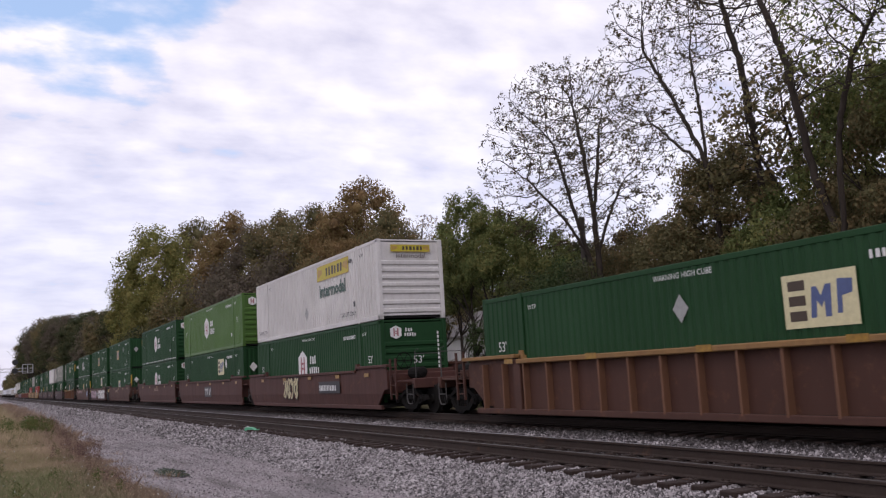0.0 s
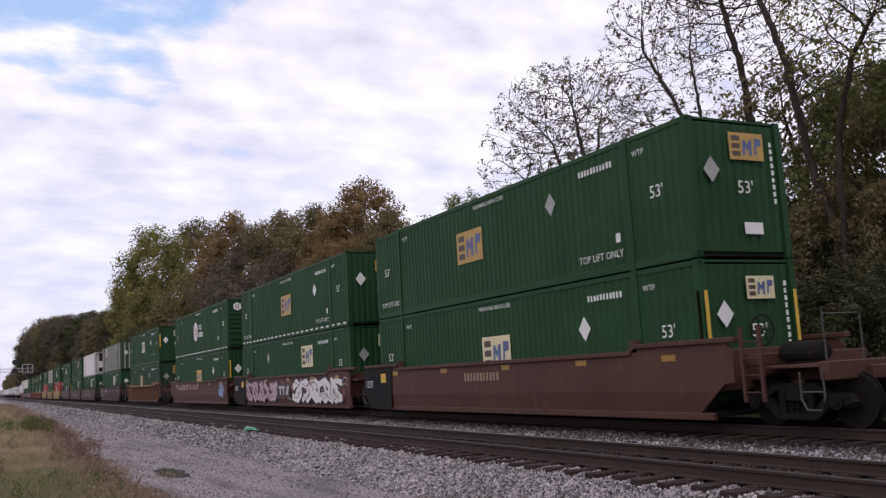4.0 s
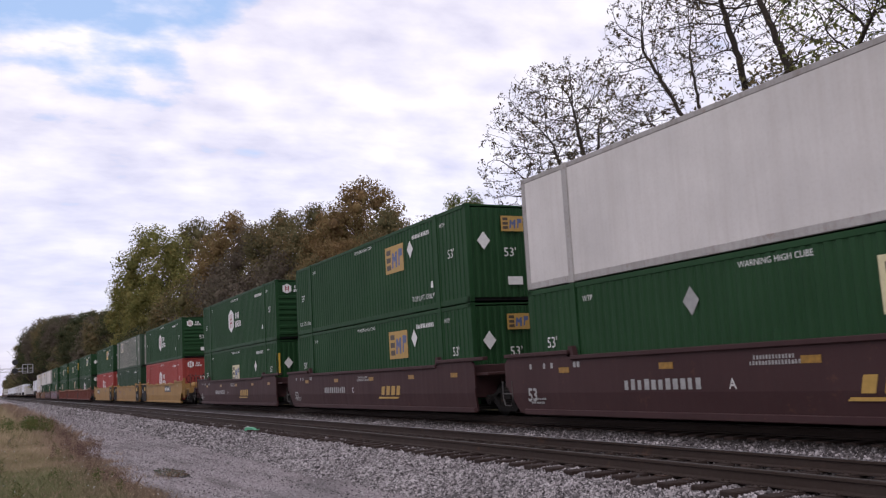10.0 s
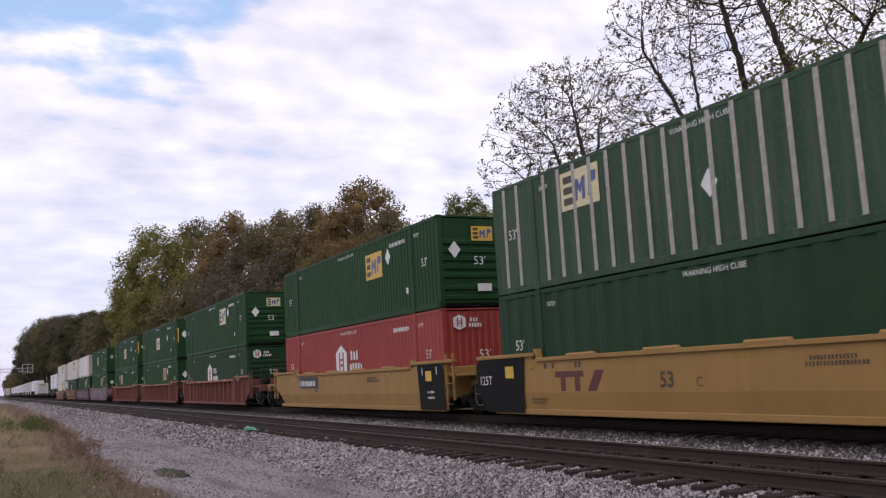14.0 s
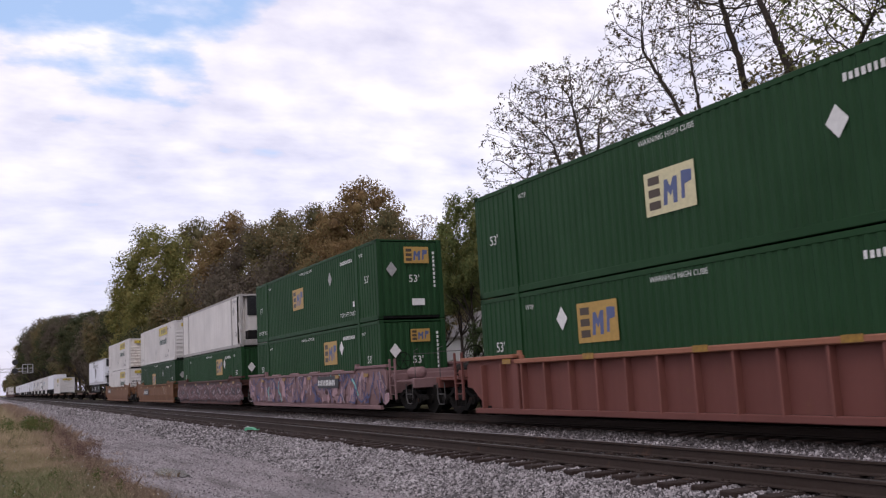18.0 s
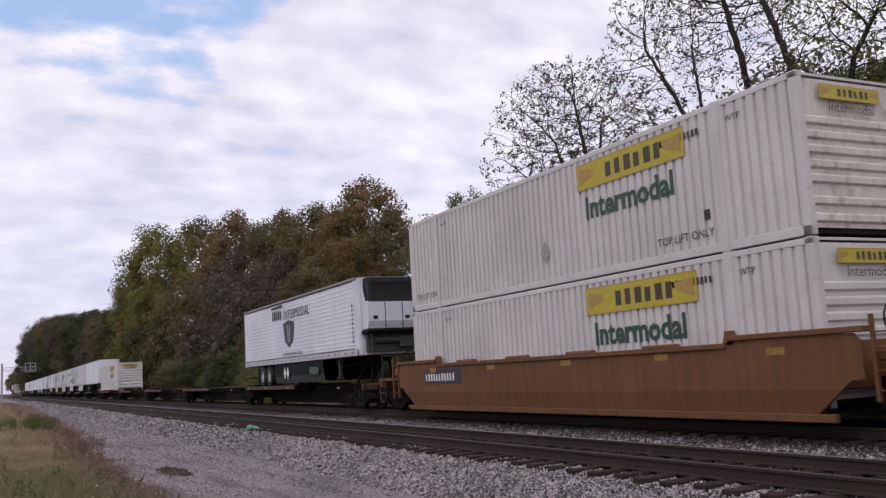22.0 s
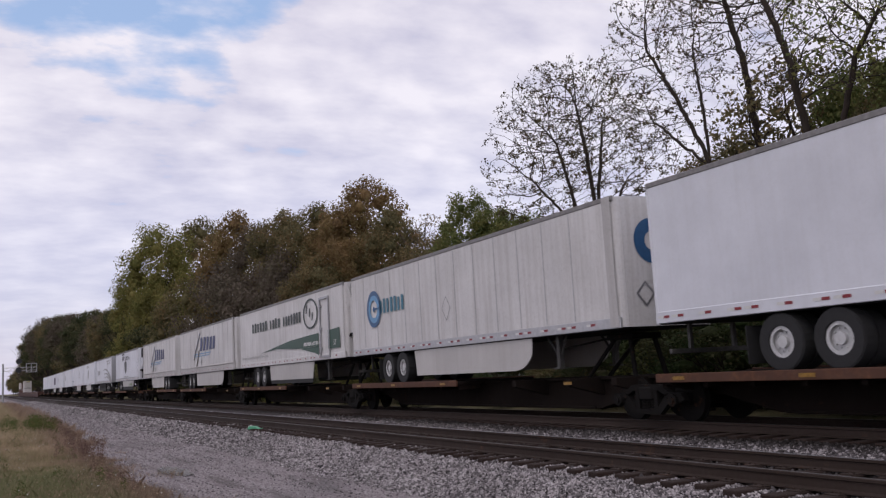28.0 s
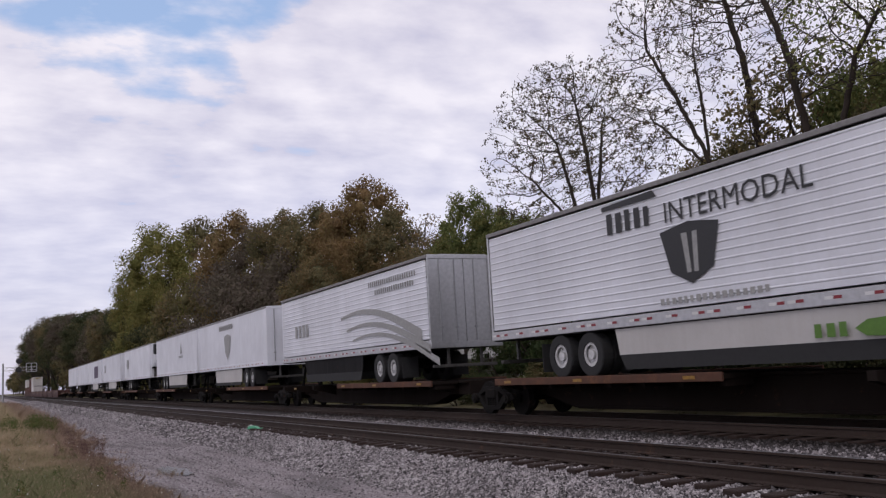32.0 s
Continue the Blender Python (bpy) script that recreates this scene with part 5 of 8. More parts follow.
# ---------------------------------------------------------------- spine cars
def spine_car(u, d=1, hitch=True, ends=(False, False)):
    """One platform of a spine car: a centre beam, a wheel deck at one end and a hitch at the other. d: 1 when the hitch leads."""
    ob = ride("spine_car", u, 0, "dark rust-brown spine car with wheel platforms and trailer hitch", "railway car", "articulated spine cars")
    def beam(g):
        g.prism([(-8.75, 0.50), (-7.4, 0.50), (-6.0, 0.17), (6.0, 0.17), (7.4, 0.50), (8.75, 0.50), (8.75, 0.90), (-8.75, 0.90)], -0.30, 0.30)
        g.box(-8.7, -0.42, 0.86, 8.7, 0.42, 0.93, 0.01)
        g.box(-5.8, -0.36, 0.15, 5.8, 0.36, 0.21, 0.01)
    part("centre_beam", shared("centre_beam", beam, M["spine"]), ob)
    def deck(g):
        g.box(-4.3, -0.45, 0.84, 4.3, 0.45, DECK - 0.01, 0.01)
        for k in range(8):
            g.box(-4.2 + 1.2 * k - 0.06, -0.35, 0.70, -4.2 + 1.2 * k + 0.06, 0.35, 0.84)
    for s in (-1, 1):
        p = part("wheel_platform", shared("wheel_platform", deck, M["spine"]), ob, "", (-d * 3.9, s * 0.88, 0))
        part("platform_edge", shared("platform_edge", lambda g: g.box(-4.3, -0.03, 0.80, 4.3, 0.03, DECK + 0.03, 0.01), M["deck"]), p, "rusty red platform edge", (0, s * 0.46, 0))
        for a in (-3.6, -0.4, 3.4):
            part("reflector", shared("edge_reflector", lambda g: g.box(-0.17, -0.004, 0.85, 0.17, 0.004, 0.92), M["amber"]), p, "yellow reflector", (a, s * 0.495, 0))
        def arm(g):
            g.prism([(0.30, 0.50), (1.30, 0.76), (1.30, 0.92), (0.30, 0.92)], -0.09, 0.09, "x")
        for a in (-7.9, 7.9, d * 6.1, d * 3.6):
            part("cross_arm", shared("cross_arm", arm, M["spine"]), ob, "", (a, 0, 0), (0, 0, 0 if s > 0 else 180))
        part("reflector", shared("edge_reflector", lambda g: g.box(-0.17, -0.004, 0.85, 0.17, 0.004, 0.92), M["amber"]), ob, "", (d * 6.1, s * 1.31, -0.06))
    if hitch:
        def stand(g):
            g.box(-0.5, -0.45, 1.78, 0.45, 0.45, 1.92, 0.03)
            for s in (-1, 1):
                g.tube([(0.3, s * 0.35, 1.8), (0.5, s * 0.45, 0.92)], 0.06, 8)
                g.tube([(-0.3, s * 0.35, 1.8), (-1.5, s * 0.30, 0.92)], 0.05, 8)
        part("hitch", shared("hitch", stand, M["grime"]), ob, "raised trailer hitch", (d * 7.1, 0, 0), (0, 0, 0 if d > 0 else 180))
    else:
        part("hitch", shared("hitch_down", lambda g: g.box(-0.9, -0.4, 0.93, 0.7, 0.4, 1.06, 0.03), M["grime"]), ob, "lowered trailer hitch", (d * 7.1, 0, 0))
    for s, end in ((1, ends[0]), (-1, ends[1])):
        if end:
            truck(ob, s * 8.0)
            part("coupler", shared("coupler", coupler, M["grime"]), ob, "", (s * 9.3, 0, 0), (0, 0, 0 if s > 0 else 180))
            part("ladder", shared("short_ladder", lambda g: [g.tube([(-0.2, 0, 0.3), (-0.2, 0, 1.15)], 0.018, 6), g.tube([(0.2, 0, 0.3), (0.2, 0, 1.15)], 0.018, 6), g.tube([(-0.2, 0, 0.45), (0.2, 0, 0.45)], 0.014, 6), g.tube([(-0.2, 0, 0.75), (0.2, 0, 0.75)], 0.014, 6)], M["spine"]), ob, "", (s * 8.6, -1.28, 0))
            part("end_sill", shared("spine_end_sill", lambda g: g.box(-0.1, -1.3, 0.72, 0.1, 1.3, 0.95, 0.02), M["deck"]), ob, "", (s * 8.65, 0, 0))
            part("air_hose", shared("air_hose", hose, M["grime"]), ob, "", (s * 8.9, -0.35, 0.0), (0, 0, 0 if s > 0 else 180))
        elif s < 0:
            truck(ob, -8.86)
    return ob


# ---------------------------------------------------------------- highway trailers
TH = 2.96          # body height
TB = 1.05          # body floor above the wheel platform


def trailer(u_front, u_back, skin, d, label, marks=None, reefer=False, skirt=None, dark_skirt=False):
    """A highway semi-trailer riding piggyback. d: 1 when its nose leads, -1 when its doors lead."""
    length = u_front - u_back
    h = length / 2
    ob = ride("semi_trailer", (u_front + u_back) / 2, DECK, label, "trailer", "piggyback trailers")
    mat = M["tdirty"] if "ring" in label else M["twhite"]
    scuffed = skin == "seams" and "navy" in label
    y = CW
    def ribbed(g):
        n, z0, z1 = 15, TB + 0.28, TB + TH - 0.16
        p = (z1 - z0) / n
        line = []
        for i in range(n):
            a = z0 + i * p
            line += [(0.0, a), (0.0, a + 0.70 * p), (-0.011, a + 0.80 * p), (-0.011, a + 0.90 * p)]
        line.append((0.0, z1))
        k = len(g.v)
        g.v += [(x, b, z) for b, z in line for x in (-h + 0.12, h - 0.12)]
        g.f += [(k + 2 * i, k + 2 * i + 1, k + 2 * i + 3, k + 2 * i + 2) for i in range(len(line) - 1)]
    walls = ribbed if skin == "ribs" else flat_wall(-h + 0.05, h - 0.05, TB + 0.2, TB + TH - 0.1, 1.22 if skin == "seams" else 0)
    for s in (-1, 1):
        w = part("side_wall", shared(("trailer_wall", skin, round(length, 2)), walls, mat), ob, "", (0, s * (y - 0.012), 0), (0, 0, 0 if s < 0 else 180))
        part("top_rail", shared(("trailer_top_rail", round(length, 2)), lambda g: g.box(-h, -0.03, TB + TH - 0.11, h, 0.03, TB + TH, 0.012), M["toprail"]), ob, "", (0, s * (y - 0.025), 0))
        part("bottom_rail", shared(("trailer_bottom_rail", round(length, 2), scuffed), lambda g: g.box(-h, -0.03, TB, h, 0.03, TB + (0.44 if scuffed else 0.24), 0.012), M["band"] if scuffed else M["alu"] if skin != "smooth" else mat), ob, "", (0, s * (y - 0.025), 0))
    part("roof", shared(("trailer_roof", round(length, 2)), lambda g: g.prism([(-y + 0.02, TB + TH - 0.03), (y - 0.02, TB + TH - 0.03), (y * 0.6, TB + TH + 0.015), (-y * 0.6, TB + TH + 0.015)], -h + 0.02, h - 0.02, "x"), M["alu"]), ob)
    part("floor", shared(("trailer_floor", round(length, 2)), lambda g: g.box(-h + 0.05, -y + 0.05, TB - 0.02, h - 0.05, y - 0.05, TB + 0.14), M["black"]), ob)
    nose, tail = d * h, -d * h
    def corner(g):
        for s in (-1, 1):
            n = 5
            arc = [(0.22 * math.sin(math.pi / 2 * i / n), 0.22 * (1 - math.cos(math.pi / 2 * i / n))) for i in range(n + 1)]
            g.prism([(-0.02, s * y)] + [(a, s * (y - b)) for a, b in arc] + [(-0.02, s * (y - 0.24))], TB + 0.02, TB + TH - 0.02, "z")
        g.box(-0.03, -y + 0.23, TB + 0.02, 0.215, y - 0.23, TB + TH - 0.02)
    part("front_wall", shared("trailer_front", corner, mat), ob, "", (nose - d * 0.2, 0, 0), (0, 0, 0 if d > 0 else 180))
    if skin == "seams":
        part("corner_post", shared("trailer_corner_post", lambda g: g.box(-0.15, -0.006, TB + 0.02, 0.15, 0.006, TB + TH - 0.02, 0.003), M["band"]), ob, "grey corner post", (nose - d * 0.20, -y - 0.008, 0))
    def doors(g):
        for a, b in ((-y + 0.06, -0.01), (0.01, y - 0.06)):
            g.box(-0.05, a, TB + 0.18, 0.0, b, TB + TH - 0.14, 0.01)
        g.box(-0.07, -y, TB, 0.005, -y + 0.07, TB + TH, 0.01)
        g.box(-0.07, y - 0.07, TB, 0.005, y, TB + TH, 0.01)
        g.box(-0.07, -y, TB + TH - 0.14, 0.01, y, TB + TH, 0.01)
        g.box(-0.07, -y, TB - 0.02, 0.02, y, TB + 0.18, 0.01)
    rear = part("rear_frame", shared("trailer_doors", doors, M["alu"] if skin == "ribs" else mat), ob, "", (tail, 0, 0), (0, 0, 180 if d > 0 else 0))
    def lockrod(g):
        g.tube([(0.03, 0, TB + 0.2), (0.03, 0, TB + TH - 0.16)], 0.02, 6)
        g.box(0.0, -0.05, TB + 0.6, 0.05, 0.05, TB + 0.66)
    for a in (-0.9, -0.35, 0.35, 0.9):
        part("lock_rod", shared("lock_rod", lockrod, M["steel"]), rear, "galvanised door lock rod", (0, a, 0))
    def bumper(g):
        g.box(-0.06, -1.15, 0.42, 0.04, 1.15, 0.52, 0.01)
        for s in (-1, 1):
            g.box(-0.05, s * 0.6 - 0.04, 0.52, 0.03, s * 0.6 + 0.04, TB)
    part("rear_bumper", shared("rear_bumper", bumper, M["dullsteel"]), ob, "", (tail + d * 0.2, 0, 0))
    if "navy" in label and d < 0:          # emblem and placard frame on the leading doors
        part("door_emblem", shared("door_emblem", lambda g: [poly(g, [(-0.9, 0.0), (-0.55, 0.0), (0.5, 0.55), (0.15, 0.5)]), bars(g, -0.2, 0.02, 1.1, 0.30, 4, -0.001, 0.3, 12)], M["dnavy"]), ob, "navy emblem on the door", (h + 0.05, 0.25, TB + 1.45), (0, 0, 90))
        part("placard_frame", shared("door_placard", lambda g: stroke_lift(g, [(0, -0.26), (0.24, 0), (0, 0.26), (-0.24, 0), (0, -0.26)], 0.05, 0), M["steel"]), ob, "steel placard frame on the door", (h + 0.05, -0.55, TB + 0.75), (0, 0, 90))
    if skin == "seams" and d > 0:          # placard frame, and the ring once more, on the nose
        part("placard_frame", shared("door_placard", lambda g: stroke_lift(g, [(0, -0.26), (0.24, 0), (0, 0.26), (-0.24, 0), (0, -0.26)], 0.05, 0), M["steel"]), ob, "steel placard frame on the nose", (h + 0.03, -0.55, TB + 0.75), (0, 0, 90))
        if "ring" in label:
            part("nose_emblem", shared("nose_emblem", lambda g: annulus(g, 0.52, 0.22), M["dring"]), ob, "blue ring emblem on the nose", (h + 0.03, -0.25, TB + 1.95), (0, 0, 90))
    # wheels
    for a in (3.2, 4.42):
        ax = tail + d * a
        part("axle", shared("trailer_axle", lambda g: g.tube([(0, -1.0, 0.52), (0, 1.0, 0.52)], 0.07, 8), M["black"]), ob, "", (ax, 0, 0))
        for s in (-1, 1):
            for k, dy in enumerate((1.10, 0.78)):
                ty = part("wheel", shared("tyre", lambda g: [g.disc_y(0, 0, 0.51, -0.135, 0.135, 26, 0.28), g.disc_y(0, 0, 0.485, -0.15, 0.15, 26, 0.29)], M["tyre"]), ob, "black tyre", (ax, s * dy, 0.515))
                if k == 0:
                    part("rim", shared("rim", lambda g: [g.disc_y(0, 0, 0.30, -0.12, -0.09, 24, 0.22), g.disc_y(0, 0, 0.29, -0.05, 0.02, 24), g.disc_y(0, 0, 0.11, -0.12, 0.0, 12)] + [g.disc_y(0.17 * math.cos(i * 0.628), 0.17 * math.sin(i * 0.628), 0.02, -0.075, -0.04, 6) for i in range(10)], M["rim"]), ty, "white wheel rim", None, (0, 0, 0 if s < 0 else 180))
    def slider(g):
        for s in (-1, 1):
            g.box(-1.6, s * 0.5 - 0.06, 0.78, 1.6, s * 0.5 + 0.06, TB - 0.02, 0.01)
            g.prism([(-0.9, 0.5), (-0.5, 0.45), (0.5, 0.45), (0.9, 0.5), (0.7, 0.80), (-0.7, 0.80)], s * 0.5 - 0.04, s * 0.5 + 0.04)
    part("suspension", shared("suspension", slider, M["black"]), ob, "", (tail + d * 3.8, 0, 0))
    for s in (-1, 1):
        part("mud_flap", shared("mud_flap", lambda g: g.box(-0.01, -0.3, 0.15, 0.01, 0.3, 0.85, 0.004), M["tyre"]), ob, "", (tail + d * 2.4, s * 0.95, 0))
    def legs(g):
        for s in (-1, 1):
            g.box(-0.07, s * 0.85 - 0.07, 0.25, 0.07, s * 0.85 + 0.07, TB, 0.01)
            g.box(-0.13, s * 0.85 - 0.13, 0.22, 0.13, s * 0.85 + 0.13, 0.26)
        g.tube([(0, -0.85, 0.7), (0, 0.85, 0.95)], 0.025, 6)
        for s in (-1, 1):
            g.tube([(0.0, s * 0.85, 0.45), (-d * 0.55, s * 0.85, TB)], 0.03, 6)
            g.tube([(0.0, s * 0.85, 0.45), (d * 0.35, s * 0.85, TB)], 0.025, 6)
    part("landing_gear", shared(("landing_gear", d), legs, M["dullsteel"]), ob, "", (nose - d * 3.1, 0, 0))
    if skirt:
        x0, x1 = sorted((tail + d * skirt[0], tail + d * skirt[1]))
        def panel(g):
            q = [(0.95 * math.cos(math.pi / 2 * i / 7), 0.55 * math.sin(math.pi / 2 * i / 7)) for i in range(8)]
            if skin == "seams":        # swept-up leading edge
                lead = [(x1 - 0.95 + b, 0.77 - a) for b, a in q][::-1] + [(x1, TB)] if d > 0 else [(x0 + 0.95 - b, 0.77 - a) for b, a in q]
                g.prism([(x0, TB), (x0 + 0.12, 0.22)] + lead if d > 0 else [(x0, TB)] + lead + [(x1 - 0.12, 0.22), (x1, TB)], -0.012, 0.012)
            else:
                lo = 0.45 if skin == "ribs" else 0.30
                a, b = (0.18, 0.45) if d > 0 else (0.45, 0.18)
                g.prism([(x0, TB), (x0 + a * 0.6, lo), (x1 - b * 0.6, lo), (x1, TB)], -0.012, 0.012)
        for s in (-1, 1):
            part("side_skirt", shared(("side_skirt", round(x0, 2), round(x1, 2)), panel, M["black"] if dark_skirt else M["skirt"]), ob, "black side skirt" if dark_skirt else "white side skirt", (0, s * 1.22, 0))
            if skin != "seams":
                part("skirt_edge", shared(("skirt_edge", skin, round(x0, 2), round(x1, 2)), lambda g: g.prism([(x0 + 0.12, 0.46 if skin == "ribs" else 0.31), (x0 + 0.30, 0.14), (x1 - 0.30, 0.14), (x1 - 0.12, 0.46 if skin == "ribs" else 0.31)], -0.02, 0.005), M["tyre"]), ob, "black rubber skirt edge", (0, s * 1.22, 0))
    def tapes(g):
        a, k = -h + 0.25, 0
        while a < h - 0.4:
            poly(g, [(a, 0), (a + 0.17, 0), (a + 0.17, 0.055), (a, 0.055)])
            a += 0.42 if k % 3 == 0 else 0.78
            k += 1
    part("marker_tape", shared(("marker_tape", round(length, 2)), tapes, M["tape"]), ob, "red reflective tape", (0, -y - 0.012, TB + 0.10))["kind"] = "stuff"
    part("marker_tape", shared(("marker_tape", round(length, 2)), tapes, M["dwhite"]), ob, "white reflective tape", (-0.18, -y - 0.012, TB + 0.10))["kind"] = "stuff"
    if scuffed:
        part("rail_ledge", shared(("rail_ledge", round(length, 2)), lambda g: g.prism([(-y - 0.004, TB + 0.34), (-y - 0.04, TB + 0.37), (-y - 0.04, TB + 0.41), (-y - 0.004, TB + 0.44)], -h + 0.1, h - 0.1, "x"), M["band"]), ob, "scuffed ledge along the lower rail")
    if skin == "seams":
        strip = shared("seam_strip", lambda g: g.box(-0.018, -0.004, TB + 0.26, 0.018, 0.004, TB + TH - 0.14), M["seam"])
        for k in range(1, int(length / 1.22)):
            part("panel_seam", strip, ob, "", (-h + 0.05 + 1.22 * k, -y + 0.002, 0))
    if reefer:
        def cowl_shape(g):
            g.prism([(0.0, 0.95), (0.52, 0.98), (0.62, 1.25), (0.60, 1.95), (0.42, 2.02), (0.0, 2.02)], -1.04, 1.04)
        cu = part("cooling_unit", shared("trailer_cowl", cowl_shape, mat), ob, "white cooling unit", (nose, 0, TB), (0, 0, 0 if d > 0 else 180))
        def grille(g):
            g.prism([(0.0, 2.03), (0.42, 2.03), (0.56, 2.0), (0.50, 2.90), (0.05, 2.90)], -0.98, 0.98)
            for k in range(8):
                g.box(0.50, -0.85, 2.08 + 0.09 * k, 0.545, 0.85, 2.11 + 0.09 * k)
        part("grille", shared("trailer_grille", grille, M["louvre"]), cu, "black louvred grille")
        def cheeks(g):
            for s in (-1, 1):
                g.prism([(0.0, 2.0), (0.34, 2.0), (0.02, 2.75), (0.0, 2.75)], s * 1.05 - 0.02, s * 1.05 + 0.02)
        part("cheek_panel", shared("trailer_cheeks", cheeks, mat), cu)
        def seams(g):
            for s in (-0.35, 0.35):
                g.box(0.60, s - 0.012, 1.0, 0.625, s + 0.012, 1.95)
            for s in (-0.75, 0.55):
                g.box(0.60, s - 0.09, 1.32, 0.628, s + 0.09, 1.45)
        part("latch", shared("trailer_latch", seams, M["dblack"]), cu, "dark panel seams and latches")
        part("lower_shelf", shared("trailer_shelf", lambda g: [g.box(0.0, -1.1, 0.86, 0.66, 1.1, 0.93, 0.02), g.box(0.0, -1.12, 0.80, 0.60, 1.12, 0.86, 0.02)], M["black"]), cu, "black compressor shelf")
        part("compressor", shared("trailer_compressor", lambda g: [g.box(0.02, -0.95, 0.10, 0.22, 0.95, 0.80, 0.02), g.tube([(0.28, -0.7, 0.55), (0.28, 0.5, 0.55)], 0.15, 10), g.box(0.22, 0.3, 0.25, 0.45, 0.8, 0.7, 0.03), g.tube([(0.5, -0.9, 0.12), (0.5, -0.9, 0.80)], 0.025, 6), g.tube([(0.5, 0.9, 0.12), (0.5, 0.9, 0.80)], 0.025, 6)], M["dullsteel"]), cu, "grimy compressor under the cooling unit")
    def panel_text(s, hgt, m, x, z):
        part("lettering", text_mesh(s, hgt, M[m]), ob, "", (x, -y - 0.022, z))
    def shape(key, build, m, x, z, lbl=""):
        ob_mark = part(key, shared((key, round(x, 4)), build, M[m]), ob, lbl, (x, -y - 0.018, z))
        if "lettering" in key or "number" in key or "tape" in key:
            ob_mark["kind"] = "stuff"
    if marks:
        marks(h, panel_text, shape)
    return ob


# ---------------------------------------------------------------- the train, front to back
W = {
    "ribbed": dict(mat="well_brown", chord="chord", ribbed=True, chord_label="worn yellow top chord", label="rusty brown ribbed well car with a worn yellow top chord"),
    "maroon": dict(mat="well_maroon", label="weathered maroon-brown double-stack well car with smooth deep sides", nx=-0.6),
    "maroon_tag": dict(mat="well_maroon", label="maroon-brown well car with a pale sprayed tag", mark="plate", nx=2.08, nz=0.78, throws=((21, -3.0, -1.0, 0.42, 1.40, 4, "dcream", "pdark", "pred"),)),
    "maroon_own": dict(mat="well_maroon", label="maroon-brown well car with an owner's panel on its side", owner=True, mark="none"),
    "brown": dict(mat="well_brown", black=True, label="brown double-stack well car with faded paint", nx=-1.5),
    "brown_spray": dict(mat="well_maroon", black=True, label="brown well car covered in pink and white sprayed lettering", owner=True, mark="none",
                        spray=(31, -8.4, 8.2, (("pred", 26, 0.26), ("dgrey", 16, 0.04))),
                        throws=((32, -6.6, -1.0, 0.22, 1.36, 5, "pinkpale", "pdark", "pred"), (36, 1.5, 7.6, 0.20, 1.38, 5, "dwhite", "pdark", "pred"))),
    "brown_blue": dict(mat="well_brown", label="brown well car with blue and white sprayed tags", nx=-5.0,
                       spray=(33, -6.6, 0.6, (("pink", 44, 0.05),), 0.98, 1.34), blue=True, black=True),
    "scrawl": dict(mat="well_plum", label="dark maroon well car with gold numbers and a white sprayed scrawl", nx=-3.3, nw=1.7, nz=1.02, spray=(35, -7.0, -3.7, (("dgrey", 16, 0.022),), 0.55, 1.2)),
    "plum": dict(mat="well_plum", label="dark maroon well car with pale grey numbers", italic=True, big53=-8.05, nx=-4.15, nw=2.4, nz=0.69),
    "plum_gold": dict(mat="well_plum", label="dark maroon well car with a slanted gold owner's mark", italic=True, big53=-8.05, nx=-4.15, nw=2.4, nz=0.69),
    "yellow": dict(mat="well_yellow", tabs=True, black=True, mark="plate", big53=-3.6, nx=-1.9, label="yellow double-stack well car with black end panels"),
    "pinkrib": dict(mat="well_pink", chord="pchord", ribbed=True, chord_label="faded red top chord", label="faded pinkish red ribbed well car"),
    "spray_pink": dict(mat="well_mauve", tabs=True, mark="plate", nx=2.0, label="well car wholly covered in mauve, pink and blue sprayed shapes",
                       spray=(41, -9.0, 9.0, (("pink", 26, 0.26), ("smauve", 22, 0.22), ("sdblue", 34, 0.065), ("steal", 4, 0.10), ("sdblue", 22, 0.05), ("ppale", 10, 0.04)), 0.30, 1.42)),
    "spray_dark": dict(mat="well_maroon", mark="none", label="well car covered in dark mauve and white sprayed shapes",
                       spray=(43, -8.9, 8.9, (("pdark", 40, 0.34), ("ppale", 34, 0.24), ("pdark", 30, 0.10))),
                       throws=((44, -8.9, 8.9, 0.20, 1.40, 11, "pmaroon", "pdark", "ppale"),)),
    "orange": dict(mat="well_orange", mark="plate", nx=-4.78, nz=0.78, spray=(51, 3.69, 5.72, (("dbuff", 12, 0.035),), 0.75, 1.30), label="orange-brown well car with a black number panel"),
    "orange_tab": dict(mat="well_orange", tabs=True, mark="plate", nx=-6.9, label="orange-brown well car with raised lifting guides"),
    "empty": dict(mat="well_maroon", label="empty maroon double-stack well car"),
}
